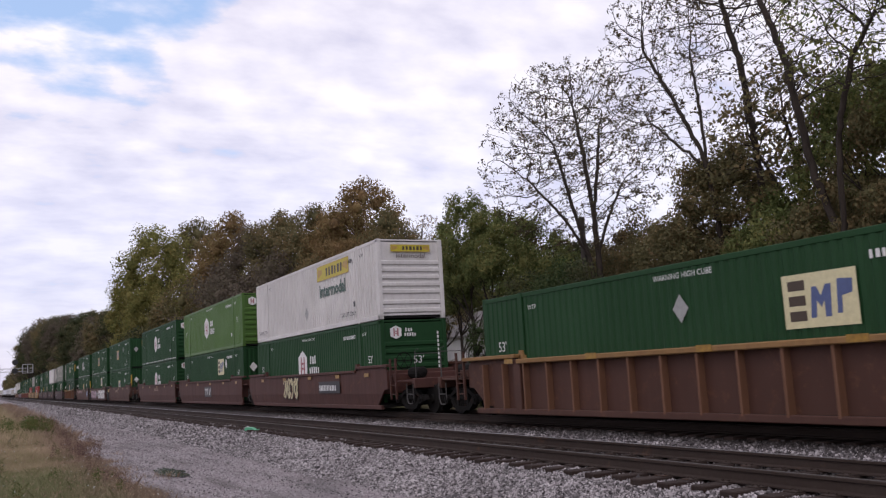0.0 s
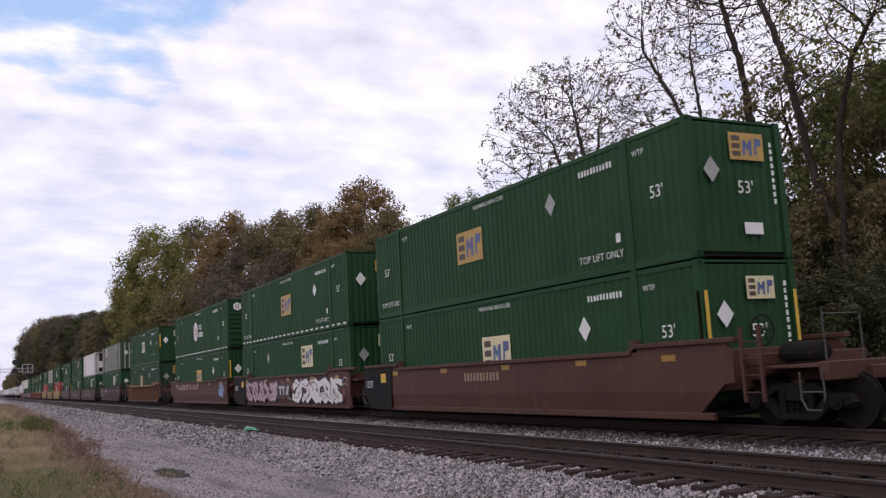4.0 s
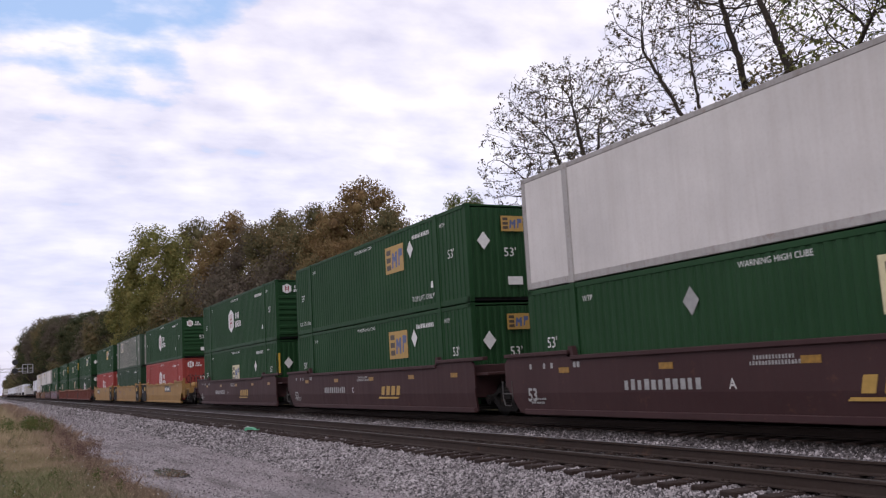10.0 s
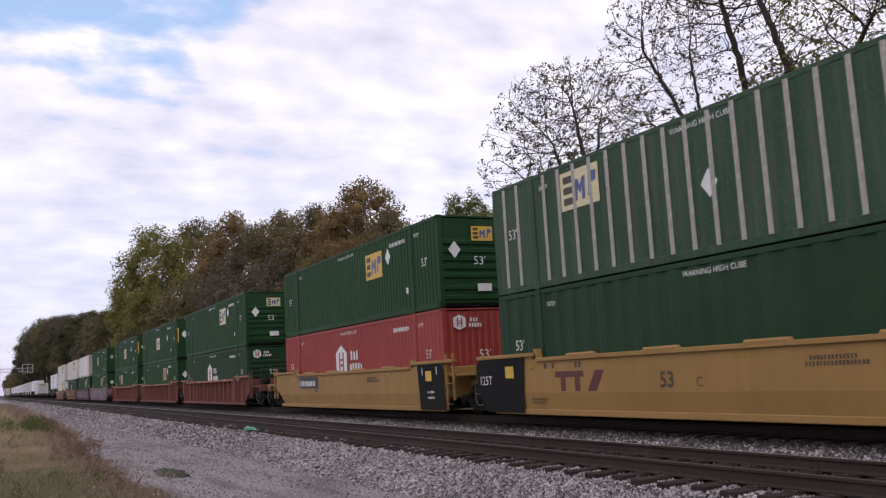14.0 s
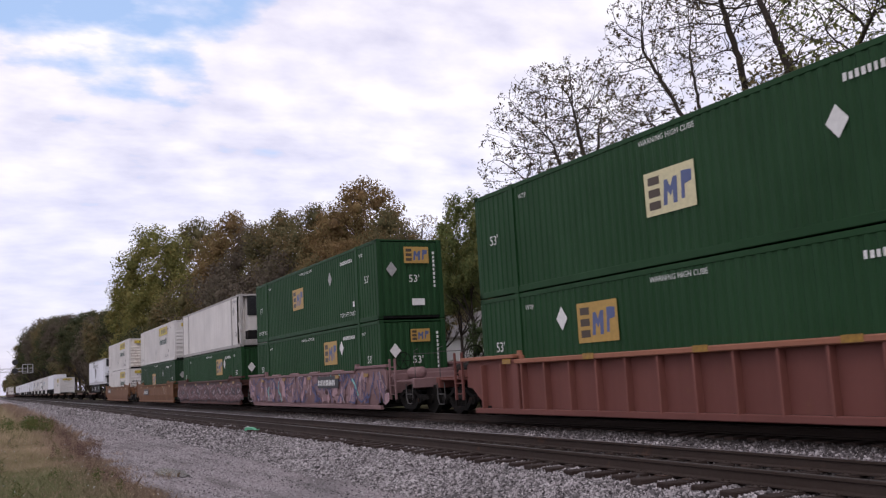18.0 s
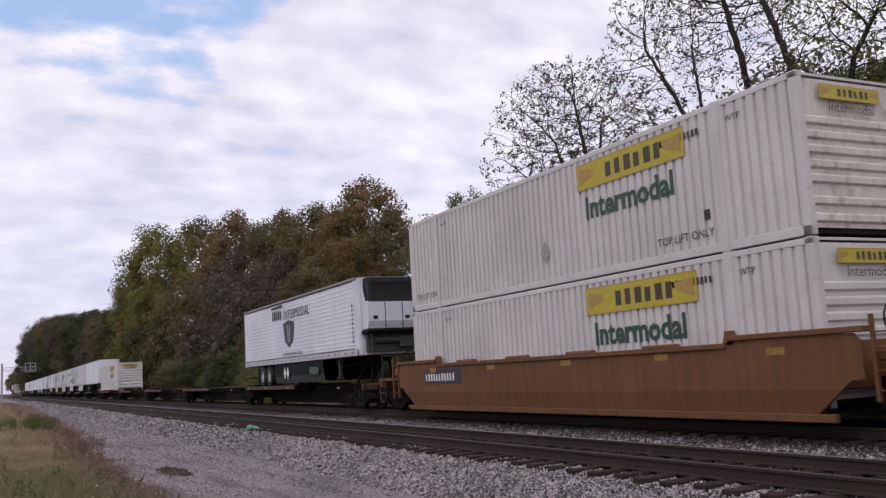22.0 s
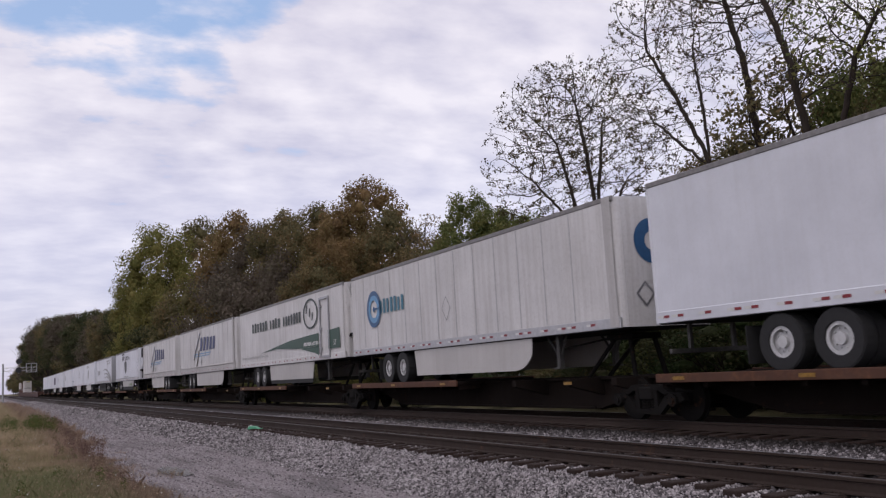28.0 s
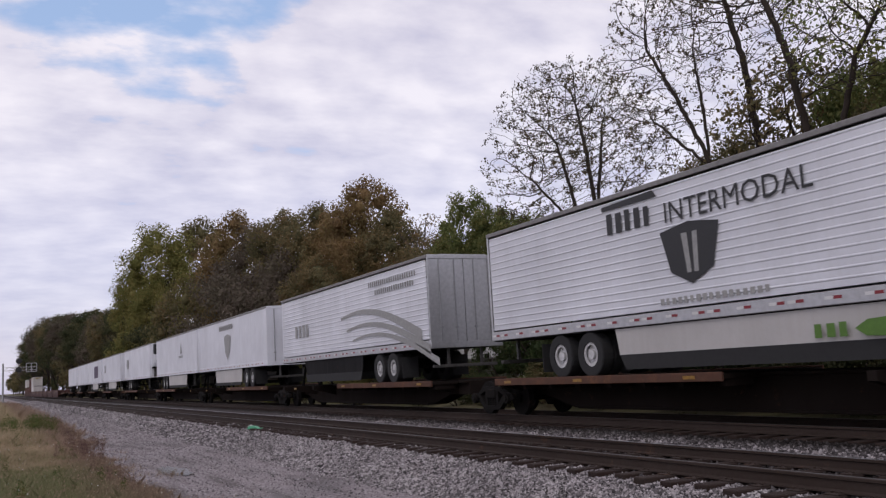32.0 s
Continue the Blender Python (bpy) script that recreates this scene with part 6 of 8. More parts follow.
# middle of unit, style, front, back
WELLS = [(-13.9, "ribbed", "end", "end"),
         (-37.45, "maroon_tag", "end", "joint"), (-56.6, "maroon_own", "joint", "joint"), (-75.8, "maroon", "joint", "end"),
         (-99.4, "brown", "end", "joint"), (-118.5, "brown_spray", "joint", "joint"), (-137.95, "brown_blue", "joint", "end"),
         (-161.2, "ribbed", "end", "end"), (-184.5, "scrawl", "end", "end"),
         (-208.0, "plum_gold", "end", "joint"), (-227.25, "plum", "joint", "joint"), (-246.7, "plum", "joint", "end"),
         (-270.1, "yellow", "end", "joint"), (-289.5, "yellow", "joint", "joint"), (-309.1, "yellow", "joint", "end"),
         (-332.4, "pinkrib", "end", "joint"), (-352.0, "pinkrib", "joint", "joint"), (-371.3, "pinkrib", "joint", "end"),
         (-394.8, "spray_pink", "end", "joint"), (-414.3, "spray_dark", "joint", "joint"), (-433.8, "orange", "joint", "end"),
         (-457.6, "orange_tab", "end", "end")]
WELLS += [(-852.0 - 19.4 * k, "empty", "joint", "joint") for k in range(10)]
for i, (u, st, fr, bk) in enumerate(WELLS):
    style = dict(W[st])
    if st == "yellow":
        if u == -289.5:
            style.update(mark="none", big53=-1.51, owner_bars=-5.28, unit_letter="C", label="yellow double-stack well car with a maroon owner's mark")
        style["nx"] = {-270.1: 2.2, -289.5: -5.4, -309.1: -5.4}[u]
    if st in ("plum", "plum_gold"):
        style["unit_letter"] = {-208.0: "A", -227.25: "C", -246.7: "B"}[u]
    well_car(u, style, fr, bk, 100 + i)

DG = "dark green container with white hexagon emblem"
EG = "green container with yellow emblem panel"
LO, UP = 0.30, 3.20
LATE = dict(ex=5.2, ez=1.95, dx=3.9, dzz=2.1)          # emblem further forward, as on the newer boxes
OLD = dict(ex=9.2, ez=1.6, dx=4.95, dzz=2.0, back="dgold", dia="dgrey")
BOXES = [
    (-13.9, LO, "badge", "green", EG + " in a rusty well car", dict(ex=4.74, ez=1.84, dx=8.12, dzz=1.97, dia="dgrey")),
    (-37.45, UP, "wide", "white", "white corrugated container with yellow emblem panel", dict(ribs=True)),
    (-37.45, LO, "hexa", "green", DG, dict(ribs=True)),
    (-56.6, UP, "hexa", "lime", "lime green container with white hexagon emblem", dict(ribs=True)),
    (-56.6, LO, "badge", "green", EG, dict(LATE)),
    (-75.8, UP, "hexa", "green", DG + " and white tape dashes", dict(ribs=True, tape=True)),
    (-75.8, LO, "hexa", "green", DG, dict(ribs=True)),
    (-99.4, UP, "badge", "green", EG + " and an orange end panel", dict(OLD, low=True, ek=0.62)),
    (-99.4, LO, "badge", "green", EG + " and yellow end strips", dict(posts=True, ez=1.4)),
    (-118.5, UP, "badge", "green", EG + " and white tape dashes", dict(back="dgold", tape=True, low=True)),
    (-118.5, LO, "badge", "green", EG, dict(dia="dgrey", ex=5.2, ez=1.95, dx=11.2, dzz=2.1)),
    (-137.95, UP, "hexa", "green", DG + " and white tape dashes", dict(ribs=True, tape=True)),
    (-137.95, LO, "badge", "green", EG + " and yellow end strips", dict(back="dyellow", ez=1.45, posts=True)),
    (-161.2, UP, "badge", "green", EG, dict(posts=True, ez=1.6)),
    (-161.2, LO, "badge", "dgreen", "dirty green container with faded gold emblem panel", dict(OLD, ek=0.65)),
    (-184.5, UP, "badge", "faded", "old faded green container with bare-metal ribs", dict(hats=True, pitch=1.3, deep=0.006, ex=12.1, ez=2.24, dx=7.9)),
    (-184.5, LO, "badge", "green", EG + " and a ribbed end", dict(LATE, ribs=True)),
    (-208.0, UP, "reefer", "cream", "off-white refrigerated container with a black grille", {}),
    (-208.0, LO, "badge", "green", EG, dict(LATE, dia="dgrey", dx=10.2)),
    (-227.25, UP, "badge", "green", EG, dict(LATE, back="dgold", low=True)),
    (-227.25, LO, "badge", "green", EG, dict(LATE, back="dgold")),
    (-246.7, UP, "hexa", "green", DG, dict(ribs=True)),
    (-246.7, LO, "badge", "green", EG + " and yellow end strips", dict(posts=True, ez=1.49)),
    (-270.1, UP, "hexa", "green", DG + " above a red container", dict(ribs=True)),
    (-270.1, LO, "hexa", "red", "red container with a white hexagon emblem", {}),
    (-289.5, UP, "badge", "faded", "old faded green container with bare-metal ribs", dict(hats=True, pitch=1.3, deep=0.006, ex=12.1, ez=2.18, dx=7.9, dzz=1.4)),
    (-289.5, LO, "plainbox", "dgreen", "plain dark green container with wide corrugations", dict(pitch=0.6, deep=0.036)),
    (-309.1, UP, "badge", "green", EG + " and a ribbed end", dict(LATE, ribs=True, back="dyellow")),
    (-309.1, LO, "hexa", "red", "red container with a white hexagon emblem", {}),
    (-332.4, UP, "badge", "green", EG + " and a ribbed end", dict(LATE, ribs=True)),
    (-332.4, LO, "hexa", "dgreen", DG, dict(ribs=True)),
    (-352.0, UP, "badge", "green", EG + " and yellow end strips", dict(posts=True)),
    (-352.0, LO, "badge", "green", EG, dict(LATE, back="dgold")),
    (-371.3, UP, "badge", "green", EG + " and yellow end strips", dict(posts=True)),
    (-371.3, LO, "badge", "green", EG + " with white door bars", dict(back="dgold", ex=10.8, dx=12.2, ez=1.92, dzz=2.09)),
    (-394.8, UP, "badge", "green", EG + " and a gold end panel", dict(OLD, ek=0.65, low=True)),
    (-394.8, LO, "badge", "green", EG, dict(LATE, back="dgold")),
    (-414.3, UP, "reefer", "cream", "off-white refrigerated container with a black grille", {}),
    (-414.3, LO, "badge", "green", EG, dict(LATE, back="dgold")),
    (-433.8, UP, "wide", "white", "white corrugated container with yellow emblem panel", dict(ribs=True)),
    (-433.8, LO, "badge", "dgreen", EG, dict(OLD)),
    (-457.6, UP, "wide", "white", "rust-stained white container with a yellow emblem panel", dict(ribs=True, end="wrust")),
    (-457.6, LO, "wide", "white", "white container with yellow emblem panel in an orange car", dict(ribs=True)),
    (-550.1, 1.10, "wide", "white", "single white container with a yellow emblem panel on a spine car", dict(ribs=True)),
    (-968.4, UP, "wide", "white", "white container far down the train", dict(ribs=True)),
    (-968.4, LO, "plainbox", "white", "white container low in a well car", {}),
    (-987.8, UP, "plainbox", "brownbox", "brown container far down the train", {}),
    (-987.8, LO, "plainbox", "brownbox", "brown container low in a well car", {}),
    (-1007.2, LO, "plainbox", "brownbox", "brown container low in a well car", {}),
    (-1026.6, UP, "plainbox", "white", "white container far down the train", {}),
    (-1026.6, LO, "plainbox", "brownbox", "brown container low in a well car", {}),
]
for i, (u, z, kind, body, label, opts) in enumerate(BOXES):
    container(u, z, kind, body, 200 + i, label, **opts)

SPINES = [(-479.1, 1, True, (True, False)), (-496.9, 1, False, (False, False)), (-514.6, 1, False, (False, False)), (-532.35, 1, False, (False, False)), (-550.1, 1, False, (False, True)),
          (-569.5, 1, True, (True, False)), (-587.1, 1, True, (False, False)), (-604.4, 1, True, (False, False)), (-622.0, 1, True, (False, False)), (-640.2, -1, True, (False, True)),
          (-659.8, 1, True, (True, False)), (-680.2, -1, True, (False, False)), (-699.0, -1, True, (False, False)), (-716.4, 1, True, (False, False)), (-735.8, 1, True, (False, True)),
          (-756.0, 1, True, (True, False)), (-774.0, 1, True, (False, False)), (-792.0, 1, True, (False, False)), (-810.0, 1, True, (False, False)), (-828.0, 1, False, (False, True))]
for u, d, hi, ends in SPINES:
    spine_car(u, d, hi, ends)


def shield_black_marks(h, text, shape):
    def block(g):
        bars(g, 0, -0.05, 1.6, 0.46, 5, seed=61)
        poly(g, [(-0.15, 0.50), (1.75, 0.50), (1.62, 0.66), (-0.15, 0.60)])
    shape("dark_lettering", block, "dblack", h - 11.2, TB + 2.12, "black block lettering")
    text("INTERMODAL", 0.44, "dblack", h - 9.3, TB + 2.02)
    def shield(g):
        poly(g, [(-0.85, 0.5), (-0.5, 0.55), (0, 0.62), (0.5, 0.55), (0.85, 0.5), (0.6, -0.35), (0, -0.62), (-0.6, -0.35)])
    shape("shield", shield, "dblack", h - 8.6, TB + 1.34, "black shield emblem")
    def inner(g):
        poly(g, [(-0.12, -0.4), (0.0, -0.4), (-0.05, 0.4), (-0.22, 0.4)], -0.003)
        poly(g, [(0.08, -0.4), (0.2, -0.4), (0.24, 0.4), (0.1, 0.4)], -0.003)
    shape("shield_device", inner, "dgrey", h - 8.6, TB + 1.34)
    shape("web_lettering", lambda g: bars(g, 0, 0, 3.0, 0.13, 17, seed=62), "dgrey", h - 9.6, TB + 0.36)
    def upright(g):
        for i in range(9):
            bars(g, 0, 0.17 * i, 0.13, 0.11, 1, seed=70 + i)
    shape("upright_number", upright, "dblack", h - 0.40, TB + 0.5)


def shield_leaf_marks(h, text, shape):
    shield_black_marks(h, text, shape)
    def leaf(g):
        poly(g, [(-0.1, 0), (0.15, 0.13), (0.55, 0.15), (0.8, 0), (0.5, -0.15), (0.1, -0.13)])
    shape("leaf_emblem", leaf, "dlime", h - 4.9, TB - 0.40, "green leaf emblem")
    shape("green_lettering", lambda g: bars(g, 0, 0, 0.75, 0.24, 3, seed=63), "dlime", h - 5.8, TB - 0.52)


def shield_skirt_marks(h, text, shape):
    shield_black_marks(h, text, shape)
    shape("placard_holder", lambda g: [poly(g, [(a, 0), (a + 0.22, 0.3), (a + 0.44, 0), (a + 0.22, -0.3)]) for a in (0, 0.46)], "dwhite", h - 9.6, TB - 0.45, "white diamond placards")
    shape("leaf_emblem", lambda g: poly(g, [(0, 0), (0.12, -0.15), (1.2, -0.17), (1.32, -0.02), (1.2, 0.14), (0.12, 0.16)]), "kgreen", h - 5.8, TB - 0.42, "green leaf emblem")


def ring_marks(h, text, shape):
    shape("ring_emblem", lambda g: annulus(g, 0.66, 0.50), "dring", h - 14.15, TB + 1.60, "blue ring emblem")
    shape("inner_ring", lambda g: annulus(g, 0.50, 0.32), "dlblue", h - 14.15, TB + 1.60, "light blue inner ring")
    shape("emblem_dot", lambda g: [annulus(g, 0.10, 0.0, 12), poly(g, [(0.1, -0.03), (0.5, -0.03), (0.5, 0.03), (0.1, 0.03)], -0.003)], "dring", h - 14.15, TB + 1.60)
    shape("blue_lettering", lambda g: bars(g, 0, 0, 2.2, 0.50, 7, seed=64), "dteal", h - 13.6, TB + 1.40)
    def outline(g):
        for s in (1,):
            stroke_lift(g, [(0, -0.36), (0.28, 0), (0, 0.36), (-0.28, 0), (0, -0.36)], 0.03, 0)
    shape("placard_holder", outline, "dgrey", h - 8.4, TB + 1.15)


def sweep_marks(h, text, shape):
    shape("green_lettering", lambda g: [bars(g, 0, 0, 3.0, 0.48, 6, seed=65), bars(g, 3.35, 0, 1.9, 0.48, 4, seed=66), bars(g, 5.6, 0, 2.9, 0.48, 7, seed=67)], "kdark", h - 13.8, TB + 1.75, "dark green block lettering")
    def ring(g):
        n = 28
        for i in range(n):
            a, b = 2 * math.pi * i / n, 2 * math.pi * (i + 1) / n
            poly(g, [(1.0 * math.cos(a), 0.66 * math.sin(a)), (1.0 * math.cos(b), 0.66 * math.sin(b)), (0.86 * math.cos(b), 0.57 * math.sin(b)), (0.86 * math.cos(a), 0.57 * math.sin(a))])
        for k, (a, z) in enumerate(((-0.6, 0.05), (-0.2, -0.12), (0.15, -0.3))):
            poly(g, [(a, z), (a + 0.13, z), (a + 0.2, z + 0.36), (a + 0.07, z + 0.36)])
    shape("ring_emblem", ring, "kdark", h - 4.1, TB + 2.02, "dark green ring emblem")
    def sweep(g):
        poly(g, [(0, 0.02), (5.0, 0.40), (9.1, 0.52), (9.1, -0.02), (6.0, -0.02), (3.0, 0.12)])
        poly(g, [(10.3, 0.55), (11.7, 0.60), (11.7, -0.20), (10.3, -0.20)])
        poly(g, [(6.4, -0.03), (9.1, -0.03), (9.1, -0.42), (8.6, -0.30)])
    shape("green_sweep", sweep, "kgreen", h - 12.2, TB + 0.62, "green swoosh")
    shape("white_bars", lambda g: bars(g, 0, 0, 2.2, 0.16, 12, -0.004, 0, 68), "dwhite", h - 5.1, TB + 0.66)
    text("53'", 0.22, "dwhite", h - 1.25, TB + 0.55)
    text("Refrigerated Transportation Solutions for Over 65 Years", 0.16, "dgrey", h - 16.0, TB + 0.42)
    def door(g):
        for a, b, c, d in ((0, 0, 0.09, 2.5), (1.1, 0, 1.19, 2.5), (0.09, 2.41, 1.1, 2.5), (0.09, 0, 1.1, 0.09)):
            g.box(a, -0.03, b, c, 0.01, d)
        for z in (0.35, 1.15, 2.1):
            g.box(0.0, -0.045, z, 0.25, 0.0, z + 0.09)
    shape("side_door_frame", door, "steel", h - 2.87, TB + 0.08, "steel framed side door")


def navy_marks(h, text, shape):
    def word(g):
        bars(g, 0, 0, 4.7, 0.86, 5, 0, 0.28, 69)
    shape("navy_lettering", word, "dnavy", h - 9.3, TB + 1.40, "slanted navy block lettering")
    def bolt(g):
        poly(g, [(0.0, -0.2), (0.35, -0.2), (2.4, 1.5), (2.1, 1.48)])
        poly(g, [(0.9, -0.75), (1.15, -0.75), (2.2, 0.5), (1.7, 0.32)], -0.002)
    shape("dark_bolt", bolt, "dbolt", h - 11.5, TB + 1.08, "dark bronze lightning stroke")
    shape("navy_stroke", lambda g: poly(g, [(0.5, 0.3), (0.62, 0.26), (2.35, 1.48), (2.2, 1.5)], -0.004), "dnavy", h - 11.5, TB + 1.06)
    shape("blue_line", lambda g: [poly(g, [(0, 0), (5.4, 0.0), (5.4, 0.06), (0, 0.06)]), poly(g, [(0.2, -0.14), (5.0, -0.14), (5.0, -0.09), (0.2, -0.09)])], "dlblue", h - 11.4, TB + 1.20, "light blue underlines")
    shape("placard_holder", diamond(0.26), "dgrey", h - 8.9, TB + 0.68)
    text("53'", 0.17, "dgrey", h - 16.2, TB + 0.42)


def arc_marks(h, text, shape):
    for k, (w, lift) in enumerate(((0.26, 0.0), (0.22, -0.5), (0.18, -0.9))):
        def arc(g, k=k, w=w, lift=lift):
            m = len(g.v)
            for i in range(13):
                q = i / 12
                x, z, t = 7.4 * q + 0.6 * k, 0.95 * math.sin(math.pi * (0.25 + 0.7 * q)) + lift - 0.5 * q - 0.2, w * (0.35 + q)
                g.v += [(x, 0, z - t / 2), (x, 0, z + t / 2)]
            g.f += [(m + 2 * i, m + 2 * i + 2, m + 2 * i + 3, m + 2 * i + 1) for i in range(12)]
        shape("grey_arc", arc, "dgrey", h - 8.0 + 0.001 * k, TB + 1.0, "sweeping grey arc")
    shape("grey_lettering", lambda g: bars(g, 0, 0, 2.1, 0.52, 4, seed=71), "dgrey", h - 14.0, TB + 1.05)
    shape("small_lettering", lambda g: [bars(g, 0, 0.3, 4.2, 0.18, 22, seed=72), bars(g, 0.6, 0, 3.4, 0.18, 18, seed=73)], "dgrey", h - 5.0, TB + 2.1)


def shield_marks(h, text, shape):
    shape("grey_lettering", lambda g: bars(g, 0, 0, 3.4, 0.3, 12, seed=74), "dgrey", h - 10.4, TB + 2.3)
    shape("shield", lambda g: poly(g, [(-0.8, 0.6), (0, 0.75), (0.8, 0.6), (0.55, -0.3), (0, -0.75), (-0.55, -0.3)]), "dgrey", h - 8.4, TB + 1.3, "grey shield emblem")


def small_marks(h, text, shape):
    shape("grey_lettering", lambda g: [bars(g, 0, 0, 1.6, 0.16, 6, seed=75), poly(g, [(0.5, 0.3), (1.2, 0.3), (0.85, 1.1)])], "dgrey", h - 6.5, TB + 1.2)


def icon_marks(h, text, shape):
    shape("grey_panel", lambda g: [poly(g, [(a, 0), (a + 0.5, 0), (a + 0.5, 0.9), (a, 0.9)]) for a in (0, 0.7)], "dgrey", h - 14.5, TB + 1.1)


def box_marks(h, text, shape):
    shape("mauve_panel", lambda g: poly(g, [(0, 0), (4.6, 0), (4.6, 1.5), (0, 1.5)]), "purple", h - 8.5, TB + 0.7, "faded purple panel")


WT = "white semi-trailer"
trailer(-470.8, -487.5, "ribs", 1, "white ribbed refrigerated semi-trailer with a black shield emblem and dark skirts", shield_skirt_marks, True, (5.4, 12.6), True)
trailer(-561.4, -577.6, "smooth", 1, "plain white smooth-sided semi-trailer", None)
trailer(-578.8, -595.2, "seams", 1, "white semi-trailer with a blue-green ring emblem", ring_marks, False, (5.4, 12.6))
trailer(-596.1, -612.5, "smooth", 1, "white refrigerated semi-trailer with green lettering and swoosh", sweep_marks, True, (5.5, 12.4))
trailer(-614.0, -630.25, "seams", 1, "white semi-trailer with navy lettering and a dark stroke", navy_marks, False, (5.4, 13.2))
trailer(-632.3, -648.2, "seams", -1, "white semi-trailer with navy lettering, doors leading", navy_marks, False, (5.4, 11.4))
trailer(-651.4, -668.1, "ribs", 1, "white ribbed refrigerated semi-trailer with a black shield and green leaf emblem", shield_leaf_marks, True, (5.4, 13.2))
trailer(-672.0, -688.2, "ribs", -1, "white ribbed semi-trailer with sweeping grey arcs, doors leading", arc_marks, False, (6.0, 13.0), True)
trailer(-690.8, -707.1, "smooth", -1, "white refrigerated semi-trailer with a grey shield emblem", shield_marks, False, (5.4, 12.0))
trailer(-707.9, -724.4, "smooth", 1, "white semi-trailer with a small grey emblem", small_marks, False, (5.4, 12.6))
trailer(-728.0, -744.4, "smooth", 1, "white refrigerated semi-trailer with grey panels", icon_marks, True)
trailer(-748.0, -764.4, "smooth", 1, "white semi-trailer with a small grey emblem", icon_marks, False, (5.4, 12.6))
trailer(-766.0, -782.4, "smooth", 1, "white semi-trailer with a faded purple panel", box_marks, False, (5.4, 12.0))
trailer(-784.0, -800.4, "smooth", 1, "plain white semi-trailer far back in the train", None)
trailer(-802.0, -818.4, "smooth", 1, "plain white semi-trailer far back in the train", None)


# ---------------------------------------------------------------- trees
def limb(g, rnd, p, d, length, r, level, last, tips, bend=0.25):
    pts, radii, n = [p.copy()], [r], 4
    q, v = p.copy(), d.normalized()
    for i in range(n):
        v = (v + Vector((rnd.uniform(-1, 1), rnd.uniform(-1, 1), rnd.uniform(-0.5, 0.9) + 0.25)) * bend * 0.55).normalized()
        q = q + v * (length / n)
        pts.append(q.copy())
        radii.append(r * (1 - 0.62 * (i + 1) / n))
    g.tube(pts, radii, 6 if level < 2 else 4, False)
    if level >= last - 1:
        tips += pts[2:]
    if level < last:
        for k in range(rnd.randint(3, 4) if level else rnd.randint(5, 7)):
            f = rnd.uniform(0.35, 1.0) if level else rnd.uniform(0.4, 1.0)
            i = min(n - 1, int(f * n))
            base = pts[i].lerp(pts[i + 1], f * n - i)
            side = Vector((rnd.uniform(-1, 1), rnd.uniform(-1, 1), rnd.uniform(-0.1, 0.6))).normalized()
            limb(g, rnd, base, v * 0.65 + side * 0.85, length * rnd.uniform(0.45, 0.72), r * (1 - 0.6 * f) * 0.62, level + 1, last, tips, bend)
    return pts


def leaf_cloud(points, per, reach, size, seed, sink=0.0):
    r = np.random.default_rng(seed)
    pts = np.repeat(np.array(points), per, axis=0)
    n = len(pts)
    off = r.normal(size=(n, 3))
    off /= np.linalg.norm(off, axis=1)[:, None] + 1e-9
    pts = pts + off * (reach * r.random((n, 1)) ** 0.6) * np.array([1, 1, 0.75])
    pts[:, 2] -= sink * r.random(n)
    a, b = r.normal(size=(n, 3)), r.normal(size=(n, 3))
    a /= np.linalg.norm(a, axis=1)[:, None]
    b -= a * (a * b).sum(1)[:, None]
    b /= np.linalg.norm(b, axis=1)[:, None]
    s = size * r.uniform(0.55, 1.35, (n, 1))
    quad = np.stack([pts - a * s, pts + b * s * 0.55, pts + a * s, pts - b * s * 0.55], 1).reshape(-1, 3)
    return quad, np.arange(4 * n).reshape(-1, 4)


